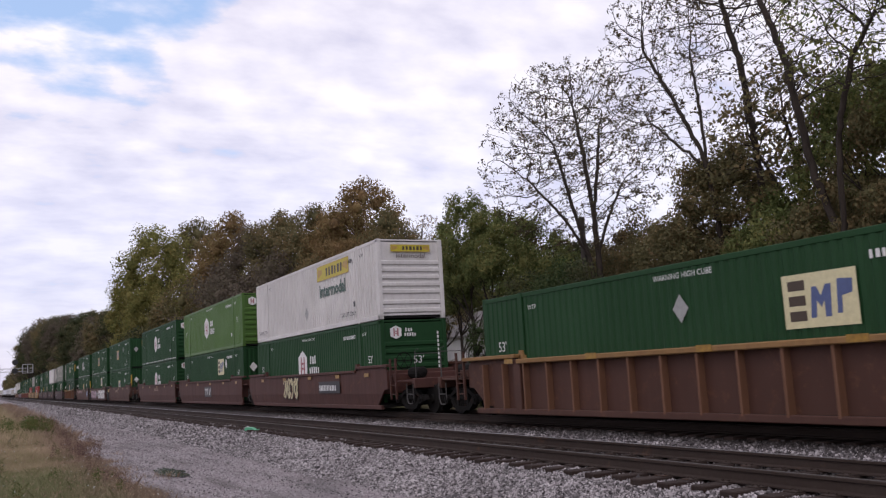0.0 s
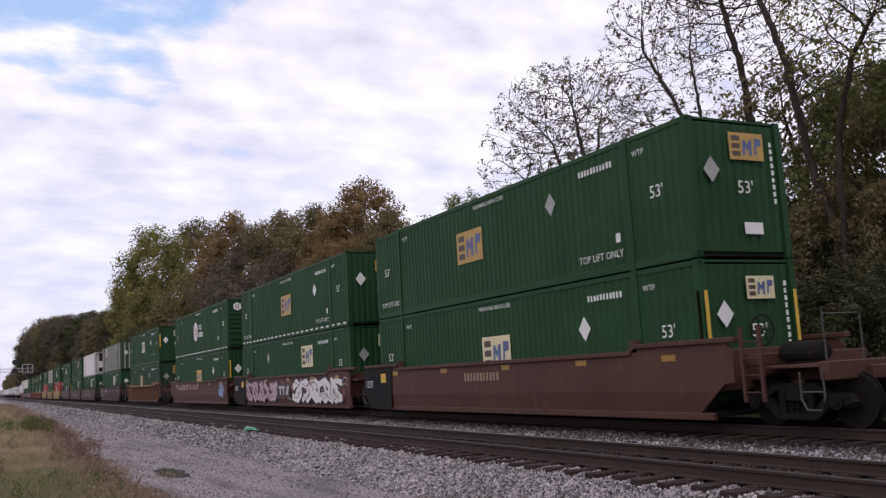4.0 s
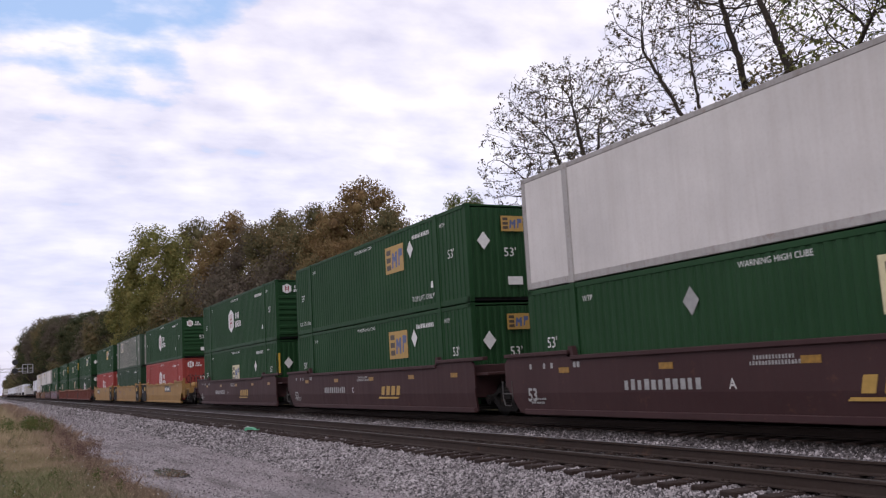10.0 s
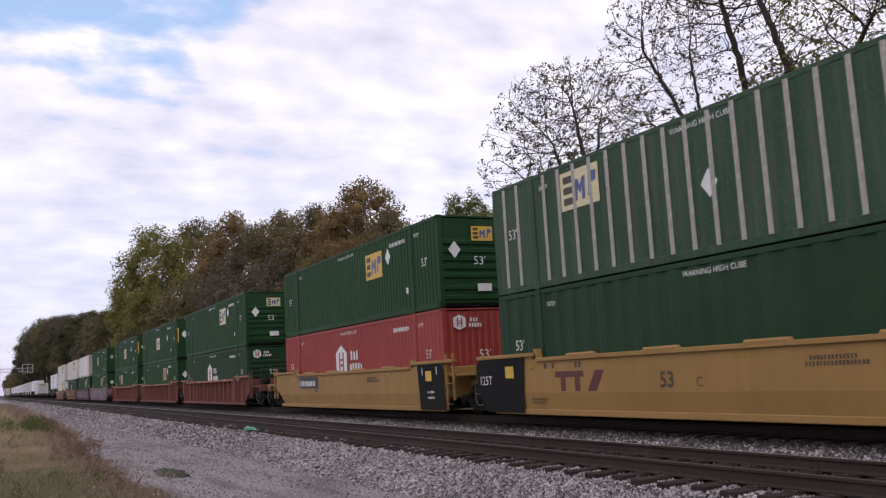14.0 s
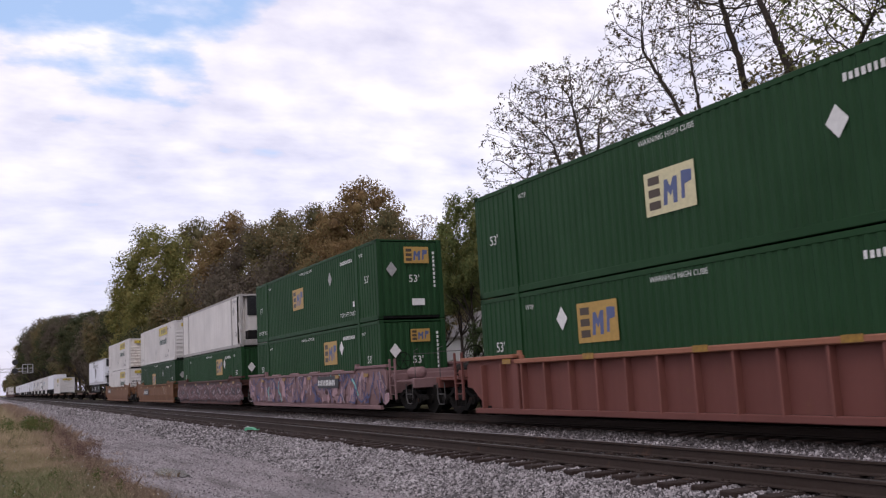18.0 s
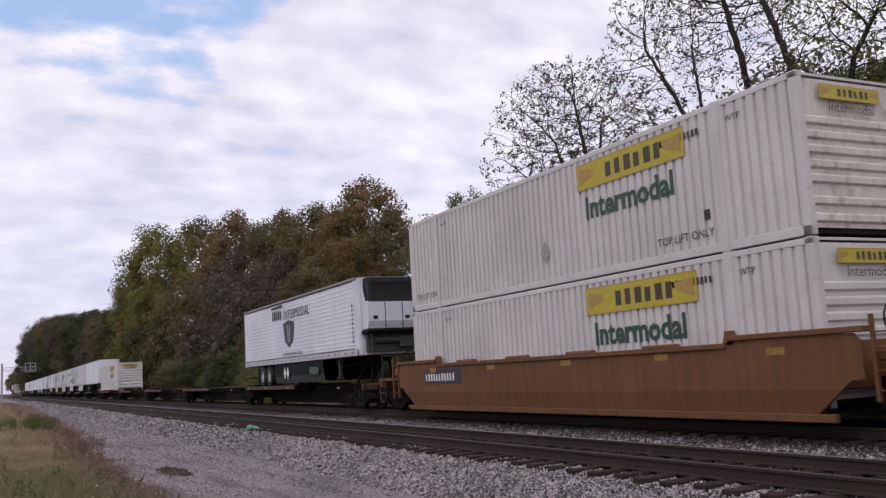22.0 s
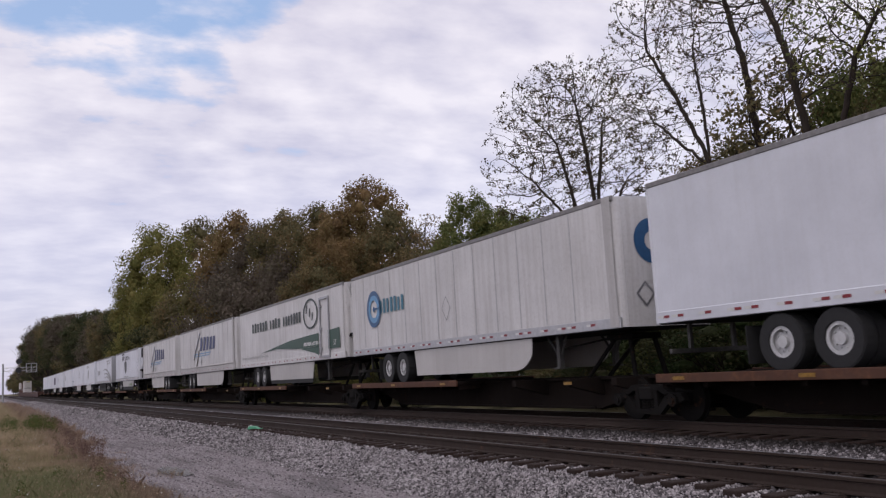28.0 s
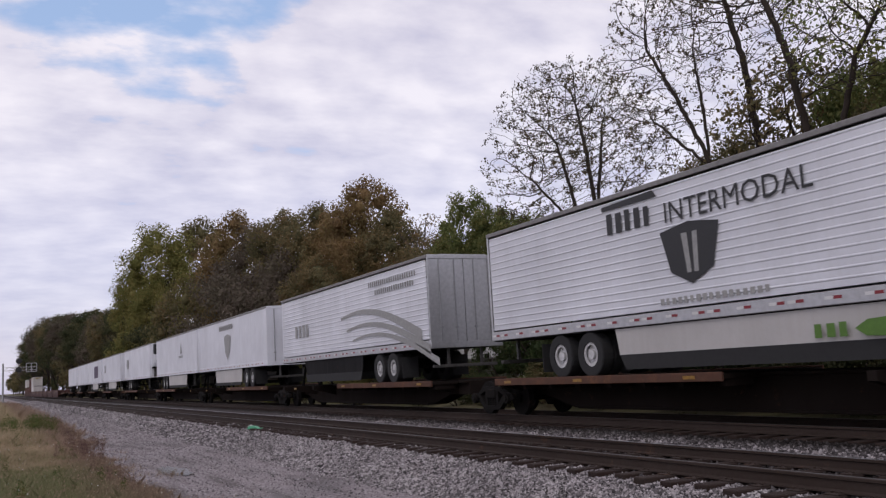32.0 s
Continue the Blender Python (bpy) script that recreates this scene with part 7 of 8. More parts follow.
def lobed(seed, count, centre, radii, lobe, leaves, size, low, core=0.9):
    """A crown of rounded clumps: each a lumpy core under a skin of leaves that face outwards."""
    r = np.random.default_rng(seed)
    k = np.arange(count) + 0.5
    zz = np.clip(1 - (1 - low) * k / count + r.normal(0, 0.08, count), low, 1.0)
    az = 2.399963 * np.arange(count) + r.normal(0, 0.3, count)
    flat = np.sqrt(np.maximum(0, 1 - zz * zz))
    out = np.stack([flat * np.cos(az), flat * np.sin(az), zz], 1) * r.uniform(0.80, 1.08, (count, 1))
    mids = np.array(centre) + out * np.array(radii)
    rads = r.uniform(lobe[0], lobe[1], count)
    small_m, small_r = [], []
    for m, q in zip(mids, rads):
        for _ in range(6):
            d = r.normal(size=3) + 0.7 * (m - np.array(centre)) / (np.linalg.norm(m - np.array(centre)) + 0.1)
            d /= np.linalg.norm(d)
            small_m.append(m + d * q * r.uniform(0.5, 0.85))
            small_r.append(q * r.uniform(0.32, 0.55))
    small_m, small_r = np.array(small_m), np.array(small_r)
    mids = np.concatenate([mids, np.array([centre, (centre[0] + 0.6, centre[1] - 0.5, centre[2] * 0.8)])])
    rads = np.concatenate([rads, [min(radii) * 0.9, min(radii) * 0.75]])
    ball = bmesh.new()
    bmesh.ops.create_icosphere(ball, subdivisions=1, radius=1.0)
    bv = np.array([v.co[:] for v in ball.verts])
    bf = np.array([[v.index for v in f.verts] for f in ball.faces])
    ball.free()
    core_v = np.concatenate([m + bv * q * core * r.uniform(0.40, 0.68, (len(bv), 1)) for m, q in zip(mids, rads)])
    core_f = np.concatenate([bf + i * len(bv) for i in range(len(rads))])
    pick = r.choice(len(small_r), leaves, p=small_r ** 2 / (small_r ** 2).sum())
    d = r.normal(size=(leaves, 3))
    d /= np.linalg.norm(d, axis=1)[:, None]
    pts = small_m[pick] + d * (small_r[pick] * (0.45 + 0.80 * r.random(leaves) ** 0.8))[:, None]
    inner = r.random(leaves) < 0.22
    big = r.integers(0, count, leaves)
    pts[inner] = mids[big[inner]] + d[inner] * (rads[big[inner]] * r.uniform(0.55, 1.0, inner.sum()))[:, None]
    face = d + 0.55 * r.normal(size=(leaves, 3))
    face /= np.linalg.norm(face, axis=1)[:, None]
    a = np.cross(face, r.normal(size=(leaves, 3)))
    a /= np.linalg.norm(a, axis=1)[:, None]
    b = np.cross(face, a)
    s = size * r.uniform(0.55, 1.5, (leaves, 1))
    quad = np.stack([pts - a * s, pts + b * s * 0.62, pts + a * s, pts - b * s * 0.62], 1).reshape(-1, 3)
    keep = quad.reshape(-1, 4, 3)[:, :, 2].min(1) > -0.1
    quad = quad.reshape(-1, 4, 3)[keep].reshape(-1, 3)
    return (core_v, core_f, quad)


def crown_mesh(core_v, core_f, quad, mat):
    """Core triangles and leaf quads in one mesh."""
    me = bpy.data.meshes.new("crown")
    nq = len(quad) // 4
    verts = np.concatenate([core_v, quad])
    tri = core_f[:, :3]
    me.vertices.add(len(verts))
    me.vertices.foreach_set("co", np.ascontiguousarray(verts, dtype=np.float32).ravel())
    idx = np.concatenate([tri.ravel(), np.arange(4 * nq) + len(core_v)]).astype(np.int32)
    me.loops.add(len(idx))
    me.loops.foreach_set("vertex_index", idx)
    starts = np.concatenate([np.arange(len(tri)) * 3, 3 * len(tri) + 4 * np.arange(nq)]).astype(np.int32)
    me.polygons.add(len(starts))
    me.polygons.foreach_set("loop_start", starts)
    me.update(calc_edges=True)
    me.polygons.foreach_set("use_smooth", [True] * len(tri) + [False] * nq)
    me.materials.append(mat)
    return me


PROTO = {}


def tree_meshes(kind, seed, leaves, bark, tall):
    """Wood and crown of one pattern, eight metres wide and ten times tall metres high; alike trees share them."""
    k = (kind, seed, tall)
    if k not in PROTO:
        rnd = random.Random(seed)
        g, tips = Geo(), []
        if kind in ("bush", "shrub"):        # leafy to the ground
            for i in range(7):
                w = 2.4 * i + rnd.uniform(-0.5, 0.5)
                limb(g, rnd, Vector((0.3 * math.cos(w), 0.3 * math.sin(w), -0.2)), Vector((math.cos(w) * 0.75, math.sin(w) * 0.75, rnd.uniform(0.8, 1.8))), 5.0 * tall * rnd.uniform(0.7, 1.05), 0.10, 1, 2, tips, 0.25)
            if kind == "bush":
                quads = lobed(seed, 15, (0, 0, 3.6 * tall), (2.7, 2.7, 4.9 * tall), (1.2, 1.9), 8000, 0.11, -0.5, 0.55)
            else:
                quads = lobed(seed, 20, (0, 0, 3.6 * tall), (2.9, 2.9, 4.9 * tall), (0.9, 1.9), 11000, 0.085, -0.5, 0.6)
        else:                     # full crown of rounded clumps
            p = limb(g, rnd, Vector((0, 0, -0.3)), Vector((rnd.uniform(-.1, .1), rnd.uniform(-.1, .1), 1)), 5.0 * tall, 0.24, 9, 3, [], 0.12)
            for i in range(9):
                w = 2.4 * i + rnd.uniform(-0.5, 0.5)
                limb(g, rnd, p[-1 - (i % 3)], Vector((math.cos(w), math.sin(w), rnd.uniform(0.25, 1.4) * tall)), 3.0 * rnd.uniform(0.7, 1.1) * math.sqrt(tall), 0.10, 1, 2, tips, 0.3)
            many = 1.0 + 0.6 * (tall - 1.0)
            count, z, rad, lobe, n, size, low, core = {"broad": (24, 6.2, (2.75, 2.8), (0.95, 1.7), 13000, 0.088, -0.8, 0.66), "near": (25, 6.0, (2.8, 3.1), (0.8, 1.5), 18000, 0.086, -0.9, 0.36),
                                                       "high": (23, 7.2, (2.8, 2.0), (0.8, 1.3), 16000, 0.080, -0.9, 0.55), "far": (13, 5.4, (2.7, 3.4), (1.2, 1.8), 3200, 0.17, -0.95, 0.9)}[kind]
            quads = lobed(seed, int(count * many), (0, 0, z * tall), (rad[0], rad[0], rad[1] * tall), lobe, int(n * many), size, low, core)
        PROTO[k] = (g, quads, {})
    g, quads, made = PROTO[k]
    if ("wood", bark) not in made:
        made["wood", bark] = g.mesh("trunk", M[bark], True)
    if ("crown", leaves) not in made:
        made["crown", leaves] = crown_mesh(*quads, M[leaves])
    return made["wood", bark], made["crown", leaves]


def tree(kind, seed, x, y, height, width, leaves, label, turn=0.0, bark="bark", group="trees beside the line", lean=0.0, name="tree"):
    """width: crown width; the patterns are about eight metres wide and ten or more tall."""
    ob = root(name, pose(x, y, ground_z(x, y) - 0.05, 0, lean, turn), label, "shrub" if name == "shrub" else "tree", group)
    slim = (height / 10.0) / (width / 8.0)
    tall = 1.0 if slim < 1.25 or kind == "far" else 1.5 if slim < 1.75 else 2.0
    ob.scale = (width / 8.0, width / 8.0, height / 10.0 / tall * (1.0 + 0.07 * (tall - 1.0)))
    wood, crown = tree_meshes(kind, seed, leaves, bark, tall)
    part("trunk", wood, ob)
    part("crown", crown, ob)
    return ob


def grow(stems, crowns, count, seed, step=0.26, reach=2.6, kill=0.36):
    """Branches that grow from the stems towards free room in the crowns; gives nodes and their parents."""
    r = np.random.default_rng(seed)
    pos, par = [], []
    for line in stems:
        line = [np.array(p, float) for p in line]
        last = -1 if not pos else int(np.argmin([np.linalg.norm(q - line[0]) for q in pos]))
        if last < 0:
            pos.append(line[0])
            par.append(-1)
            last = 0
        for p, q in zip(line, line[1:]):
            m = max(1, int(np.linalg.norm(q - p) / step))
            for i in range(1, m + 1):
                pos.append(p + (q - p) * i / m + r.normal(0, 0.02, 3))
                par.append(last)
                last = len(pos) - 1
    aims = []
    for mid, rad, share in crowns:
        n = int(count * share)
        d = r.normal(size=(n, 3))
        d /= np.linalg.norm(d, axis=1)[:, None]
        aims.append(np.array(mid) + d * np.array(rad) * (r.random((n, 1)) ** 0.38))
    aims = np.concatenate(aims)
    P = np.array(pos)
    dist = np.linalg.norm(aims[:, None] - P[None], axis=2)
    who, best = dist.argmin(1), dist.min(1)
    for _ in range(90):
        act = np.nonzero(best < reach)[0]
        if not len(act):
            act = np.array([int(best.argmin())]) if len(best) else act
        if not len(act):
            break
        v = aims[act] - P[who[act]]
        v /= np.linalg.norm(v, axis=1)[:, None] + 1e-6
        sums = np.zeros_like(P)
        np.add.at(sums, who[act], v)
        mothers = np.unique(who[act])
        v = sums[mothers]
        v /= np.linalg.norm(v, axis=1)[:, None] + 1e-6
        back = np.array(par)[mothers]
        w = np.where((back >= 0)[:, None], P[mothers] - P[np.maximum(back, 0)], 0.0)
        v += 0.45 * w / (np.linalg.norm(w, axis=1)[:, None] + 1e-6)
        v += r.normal(0, 0.16, v.shape) + np.array([0, 0, 0.06])
        fresh = P[mothers] + step * v / np.linalg.norm(v, axis=1)[:, None]
        mothers = mothers.tolist()
        start = len(P)
        P = np.concatenate([P, fresh])
        par += mothers
        dn = np.linalg.norm(aims[:, None] - fresh[None], axis=2)
        better = dn.min(1) < best
        who = np.where(better, dn.argmin(1) + start, who)
        best = np.minimum(best, dn.min(1))
        left = best > kill
        aims, who, best = aims[left], who[left], best[left]
    return P, par


def grown_tree(x, y, stems, crowns, count, seed, leaves, label, per=3, size=0.075, thin=0.011, bark="bark", tip_leaf=0.5, clump=0.22):
    """A tree whose stems and crown lie at true places; stems start at (x, y) on the ground."""
    z0 = ground_z(x, y) - 0.1
    rel = [[(p[0] - x, p[1] - y, p[2] - z0) for p in line] for line in stems]
    rel[0] = [(0, 0, 0)] + rel[0]
    mids = [((m[0] - x, m[1] - y, m[2] - z0), rad, s) for m, rad, s in crowns]
    P, par = grow(rel, mids, count, seed)
    n = len(P)
    kids = [[] for _ in range(n)]
    for i in range(1, n):
        kids[par[i]].append(i)
    area = np.zeros(n)
    for i in range(n - 1, -1, -1):
        area[i] += thin ** 2.25 if not kids[i] else 0
        if par[i] >= 0:
            area[par[i]] += area[i]
    rad = area ** (1 / 2.25)
    rad *= np.where(P[:, 2] < 0.6, 1.0 + 0.35 * (0.6 - np.clip(P[:, 2], 0, 0.6)), 1.0)
    g = Geo()
    todo = [(None, 0)]
    while todo:
        before, i = todo.pop()
        chain = [i]
        while kids[chain[-1]]:
            ks = sorted(kids[chain[-1]], key=lambda q: -rad[q])
            todo += [(chain[-1], q) for q in ks[1:]]
            chain.append(ks[0])
        pts = ([P[before]] if before is not None else []) + [P[q] for q in chain]
        rr = ([min(rad[before], rad[i])] if before is not None else []) + [rad[q] for q in chain]
        if len(pts) > 1:
            g.tube([tuple(p) for p in pts], [float(q) for q in rr], 7 if rr[0] > 0.06 else 4 if rr[0] > 0.02 else 3, False)
    rnd = random.Random(seed)
    tips = [Vector(P[i]) for i in range(n) if (not kids[i] and rnd.random() < tip_leaf * 1.5) or (rad[i] < thin * 2.0 and rnd.random() < tip_leaf * 0.35)]
    v, f = leaf_cloud(tips, per, clump, size, seed, 0.1)
    ob = root("tree", pose(x, y, z0), label, "tree", "trees beside the line")
    part("trunk", g.mesh("trunk", M[bark], True), ob)
    part("crown", raw_mesh("crown", v, f, M[leaves]), ob)
    return ob


grown_tree(-34.9, 26.0, [[(-34.8, 26, 3), (-34.8, 26.1, 5.2), (-35.1, 26.2, 8.5), (-35.7, 26.2, 12.2), (-36.1, 26.2, 14.0)], [(-34.85, 26.0, 2.6), (-34.9, 25.7, 6.0), (-35.3, 25.2, 8.6), (-35.9, 24.7, 12.0)],
                         [(-34.9, 25.7, 6.2), (-35.3, 24.6, 8.2), (-35.8, 23.2, 9.9)], [(-34.9, 26.15, 6.4), (-35.2, 27.2, 8.4), (-35.7, 28.7, 10.4)], [(-35.1, 26.2, 8.4), (-35.6, 27.0, 10.8), (-36.1, 27.7, 13.2)]],
           [((-36.2, 26, 11.4), (4.75, 4.75, 5.1), 0.75), ((-36.2, 26, 13.8), (3.9, 3.9, 2.7), 0.25)], 5200, 1, "l_dry", "nearly bare round-crowned tree with sparse brown leaves", 9, 0.072, 0.0080, tip_leaf=0.40, clump=0.26)
grown_tree(-25.4, 25.2, [[(-25.7, 25.2, 5), (-26.1, 25.1, 8.8), (-27.5, 25.0, 11.7), (-28.8, 24.8, 14.2)], [(-26.1, 25.1, 8.8), (-26.6, 25.5, 11.0), (-27.2, 25.8, 13.6)], [(-26.1, 25.1, 8.6), (-27.6, 25.2, 9.8), (-29.2, 25.3, 11.2)]],
           [((-28.4, 25.2, 13.2), (2.9, 2.6, 4.4), 1.0)], 2600, 2, "l_dry", "sparse tree with fanned bare branches", 7, 0.068, 0.0080, tip_leaf=0.34)
grown_tree(-24.0, 26.0, [[(-24.2, 26, 6), (-24.4, 26, 9.0), (-24.75, 26, 12.5), (-25.4, 26, 15.2)]],
           [((-25.6, 26, 16.0), (3.4, 3.0, 4.2), 0.9), ((-23.2, 26, 11.4), (1.6, 1.6, 1.8), 0.1)], 2400, 3, "l_dry", "tall thin tree with a dark leaning trunk", 5, 0.068, 0.0085, tip_leaf=0.34)
grown_tree(-19.0, 24.0, [[(-19.4, 24, 4.5), (-20.2, 24, 7.1), (-21.0, 24, 11.6), (-21.8, 24, 13.9)]],
           [((-22.3, 24, 16.0), (3.2, 3.0, 3.4), 0.6), ((-19.6, 24, 11.6), (2.0, 2.0, 2.2), 0.4)], 2400, 4, "l_dry", "tall leaning tree with a thick dark trunk", 4, 0.070, 0.0085, tip_leaf=0.42)
grown_tree(-18.7, 23.0, [[(-18.5, 23, 5), (-18.3, 23, 7.7), (-17.6, 23, 9.8), (-16.6, 23, 11.0)]],
           [((-17.3, 23.2, 11.4), (2.5, 2.5, 3.0), 1.0)], 1100, 5, "l_green", "slim tree with thinning olive-green leaves", 6, 0.080, 0.009, tip_leaf=0.75, clump=0.40)
grown_tree(-23.0, 27.2, [[(-23.0, 27.2, 4), (-23.3, 27.1, 7.4), (-23.8, 27.0, 10.2)], [(-23.1, 27.2, 4.6), (-22.8, 28.2, 7.2), (-22.8, 29.2, 9.4)], [(-23.2, 27.1, 5.2), (-23.6, 26.0, 7.4), (-24.0, 25.4, 9.2)]],
           [((-23.6, 27.2, 9.0), (3.0, 3.4, 3.4), 0.75), ((-22.6, 29.6, 9.6), (2.4, 2.4, 2.6), 0.25)], 2600, 7, "l_olive", "leafy olive tree with gaps in its crown", 9, 0.105, 0.010, tip_leaf=0.8, clump=0.42)
grown_tree(-62.4, 30.0, [[(-62.5, 30, 5), (-62.6, 30, 9.5)]], [((-62.6, 30, 11.6), (2.3, 2.3, 2.0), 1.0)], 400, 6, "l_brown", "thin nearly bare tree behind the line", 3, 0.10, 0.012, "bark2", 0.8)

TREES = [
    ("broad", 12, -92.0, 58.0, 14.0, 12.0, "l_olive", "olive tree behind the white house", 45),
    ("broad", 13, -106.0, 56.0, 15.0, 13.0, "l_dark", "dark green tree behind the white house", 145),
    ("broad", 11, -80.0, 58.0, 13.0, 11.0, "l_olive", "olive tree behind the white house", 245),
    ("near", 11, -27.6, 27.6, 10.0, 4.6, "l_olive", "dark olive leafy tree beside the line", 45),
    ("near", 12, -42.4, 30.5, 8.0, 4.4, "l_dark", "dark green leafy tree beside the line", 15),
    ("near", 13, -40.0, 30.0, 7.6, 4.4, "l_olive", "olive leafy tree beside the line", 75),
    ("near", 11, -37.6, 30.0, 7.6, 4.6, "l_olive", "olive leafy tree beside the line", 135),
    ("near", 12, -35.2, 29.5, 8.0, 4.6, "l_olive", "olive leafy tree beside the line", 195),
    ("near", 13, -32.4, 28.5, 7.4, 4.4, "l_olive", "olive leafy tree beside the line", 255),
    # kind, seed, x, y, height, width, leaves, label, turn
    ("near", 12, -26.6, 25.8, 9.1, 5.0, "l_olive", "dark brownish leafy tree beside the line", 30),
    ("near", 13, -29.0, 26.5, 7.2, 4.6, "l_olive", "dark olive leafy tree beside the line", 90),
    ("near", 13, -21.0, 27.0, 11.2, 4.6, "l_green", "green leafy tree beside the line", 200),
    ("near", 11, -18.6, 26.5, 10.6, 4.4, "l_olive", "olive leafy tree beside the line", 250),
    ("near", 12, -16.4, 25.5, 11.4, 4.2, "l_green", "green leafy tree beside the line", 150),
    ("near", 13, -14.2, 25.0, 11.0, 5.0, "l_olive", "olive leafy tree beside the line", 300),
    ("near", 11, -23.4, 25.6, 7.2, 4.4, "l_green", "green leafy tree beside the line", 200),
    ("near", 13, -20.4, 25.0, 7.0, 4.2, "l_olive", "olive leafy tree beside the line", 20),
    ("near", 12, -17.6, 24.6, 6.6, 4.0, "l_olive", "olive leafy tree beside the line", 110),
    ("high", 12, -45.7, 25.0, 11.2, 4.5, "l_green", "rounded green leafy tree behind the line", 30),
    ("high", 13, -43.2, 25.5, 10.2, 4.2, "l_green", "rounded green leafy tree behind the line", 100),
    ("high", 12, -41.4, 26.0, 9.2, 5.0, "l_green", "rounded green leafy tree behind the line", 70),
    ("high", 13, -38.6, 26.4, 7.4, 4.4, "l_green", "small rounded green tree behind the line", 190),
    ("broad", 13, -40.3, 27.0, 7.2, 3.2, "l_dark", "small dark green tree behind the line", 0),
    ("high", 11, -47.6, 25.2, 9.0, 4.2, "l_green", "rounded green leafy tree behind the line", 160),
    ("near", 13, -39.6, 24.4, 5.2, 3.6, "l_deep", "small deep green tree behind the line", 280),
    ("broad", 12, -58.0, 29.0, 11.0, 6.0, "l_olive", "olive leafy tree behind the line", 100),
    ("broad", 11, -55.5, 26.0, 8.6, 5.0, "l_dark", "dark green tree behind the line", 140),
    ("high", 13, -79.3, 29.6, 14.1, 8.0, "l_brown", "rust-brown autumn tree behind the line", 210),
    ("broad", 11, -78.4, 34.0, 16.6, 6.2, "l_olive", "olive autumn tree behind the line", 40),
    ("broad", 12, -89.4, 36.0, 22.2, 6.6, "l_brown", "tall autumn brown tree behind the line", 0),
    ("broad", 13, -93.5, 35.0, 20.2, 7.6, "l_brown", "tall autumn brown tree behind the line", 100),
    ("broad", 11, -100.3, 34.0, 21.3, 8.0, "l_olive", "tall olive autumn tree behind the line", 90),
    ("broad", 12, -111.6, 34.0, 22.8, 8.8, "l_olive", "tall olive autumn tree behind the line", 150),
    ("broad", 13, -120.2, 33.0, 22.4, 7.6, "l_grey", "tall dull brown tree behind the line", 10),
    ("broad", 11, -126.4, 31.0, 25.0, 8.8, "l_brown", "tall autumn brown tree behind the line", 60),
    ("broad", 12, -161.0, 33.0, 30.3, 11.6, "l_olive", "tall olive autumn tree behind the line", 20),
    ("broad", 13, -150.8, 24.5, 27.6, 10.0, "l_yellow", "tall tree with thinning yellow-green leaves", 0),
    ("broad", 11, -157.0, 22.0, 20.8, 8.2, "l_yellow", "yellow-green leafy tree behind the line", 130),
    ("broad", 12, -146.0, 23.0, 17.5, 9.0, "l_yellow", "yellow-green leafy tree behind the line", 200),
    ("bush", 21, -99.0, 29.5, 15.5, 11.0, "l_grey", "large dry grey-brown thicket", 0),
    ("bush", 22, -104.0, 27.0, 16.0, 11.6, "l_grey", "large dry grey-brown thicket", 70),
    ("bush", 21, -118.0, 26.5, 17.0, 12.0, "l_grey", "large dry grey-brown thicket", 140),
    ("bush", 22, -134.0, 25.0, 17.5, 12.0, "l_olive", "large olive thicket beside the line", 10),
    ("bush", 21, -152.0, 21.5, 14.5, 10.0, "l_yellow", "yellow-green thicket beside the line", 40),
    ("bush", 22, -138.0, 21.5, 12.0, 10.0, "l_dark", "dark green thicket beside the line", 100),
    ("bush", 22, -65.0, 27.0, 8.6, 6.4, "l_dark", "dark green thicket beside the line", 30),
    ("high", 13, -79.0, 27.0, 12.0, 8.0, "l_olive", "olive leafy tree behind the line", 200),
]
for kind, seed, x, y, h, w, leaves, label, turn in TREES:
    tree(kind, seed, x, y, h * (1.0 if kind == "broad" and x < -50 else 0.96 if kind == "broad" else 1.0), max(w, 0.50 * h) if x < -50 else w * 1.15, leaves, label, turn)

woods = random.Random(5)
FARWOOD = [(-170, 22, 17.5), (-186, 21, 17), (-203, 20.5, 17.5), (-222, 22, 19.5), (-243, 21, 21), (-262, 22.5, 23), (-284, 20.5, 24), (-306, 21.5, 25.5), (-330, 20.5, 27),
           (-356, 21.5, 29), (-384, 20.5, 30.5), (-414, 21, 32), (-446, 20, 32), (-480, 20.5, 31.5), (-516, 20, 29)]
for i, (x, y, h) in enumerate(FARWOOD):
    tree(("broad", "bush")[i % 3 == 2], (11, 12, 13, 21, 22)[i % 3 + (2 if i % 3 == 2 else 0) - (1 if i % 3 == 2 else 0)] if i % 3 != 2 else (21, 22)[i % 2], x, y, h, h * 0.62,
         ("l_dark", "l_olive", "l_grey", "l_dark")[i % 4], ("dark green tree at the edge of the far woods", "olive autumn tree at the edge of the far woods", "dry grey-brown tree at the edge of the far woods", "dark green tree at the edge of the far woods")[i % 4],
         woods.uniform(0, 360), group="far trees along the line")
    tree("far", (11, 12, 13)[i % 3], x - 9, y + 12, h * 1.02, h * 0.66, ("l_olive", "l_dark", "l_brown")[i % 3], ("olive autumn tree in the far woods", "dark green tree in the far woods", "brown autumn tree in the far woods")[i % 3], woods.uniform(0, 360), group="far trees along the line")
for i in range(16):
    tree("far", (11, 12, 13)[i % 3], -640 - 40 * i, 24 + 3 * (i % 4), 24, 20, ("l_olive", "l_dark")[i % 2], "dull tree on the far horizon", 50 * i, group="far trees along the line")
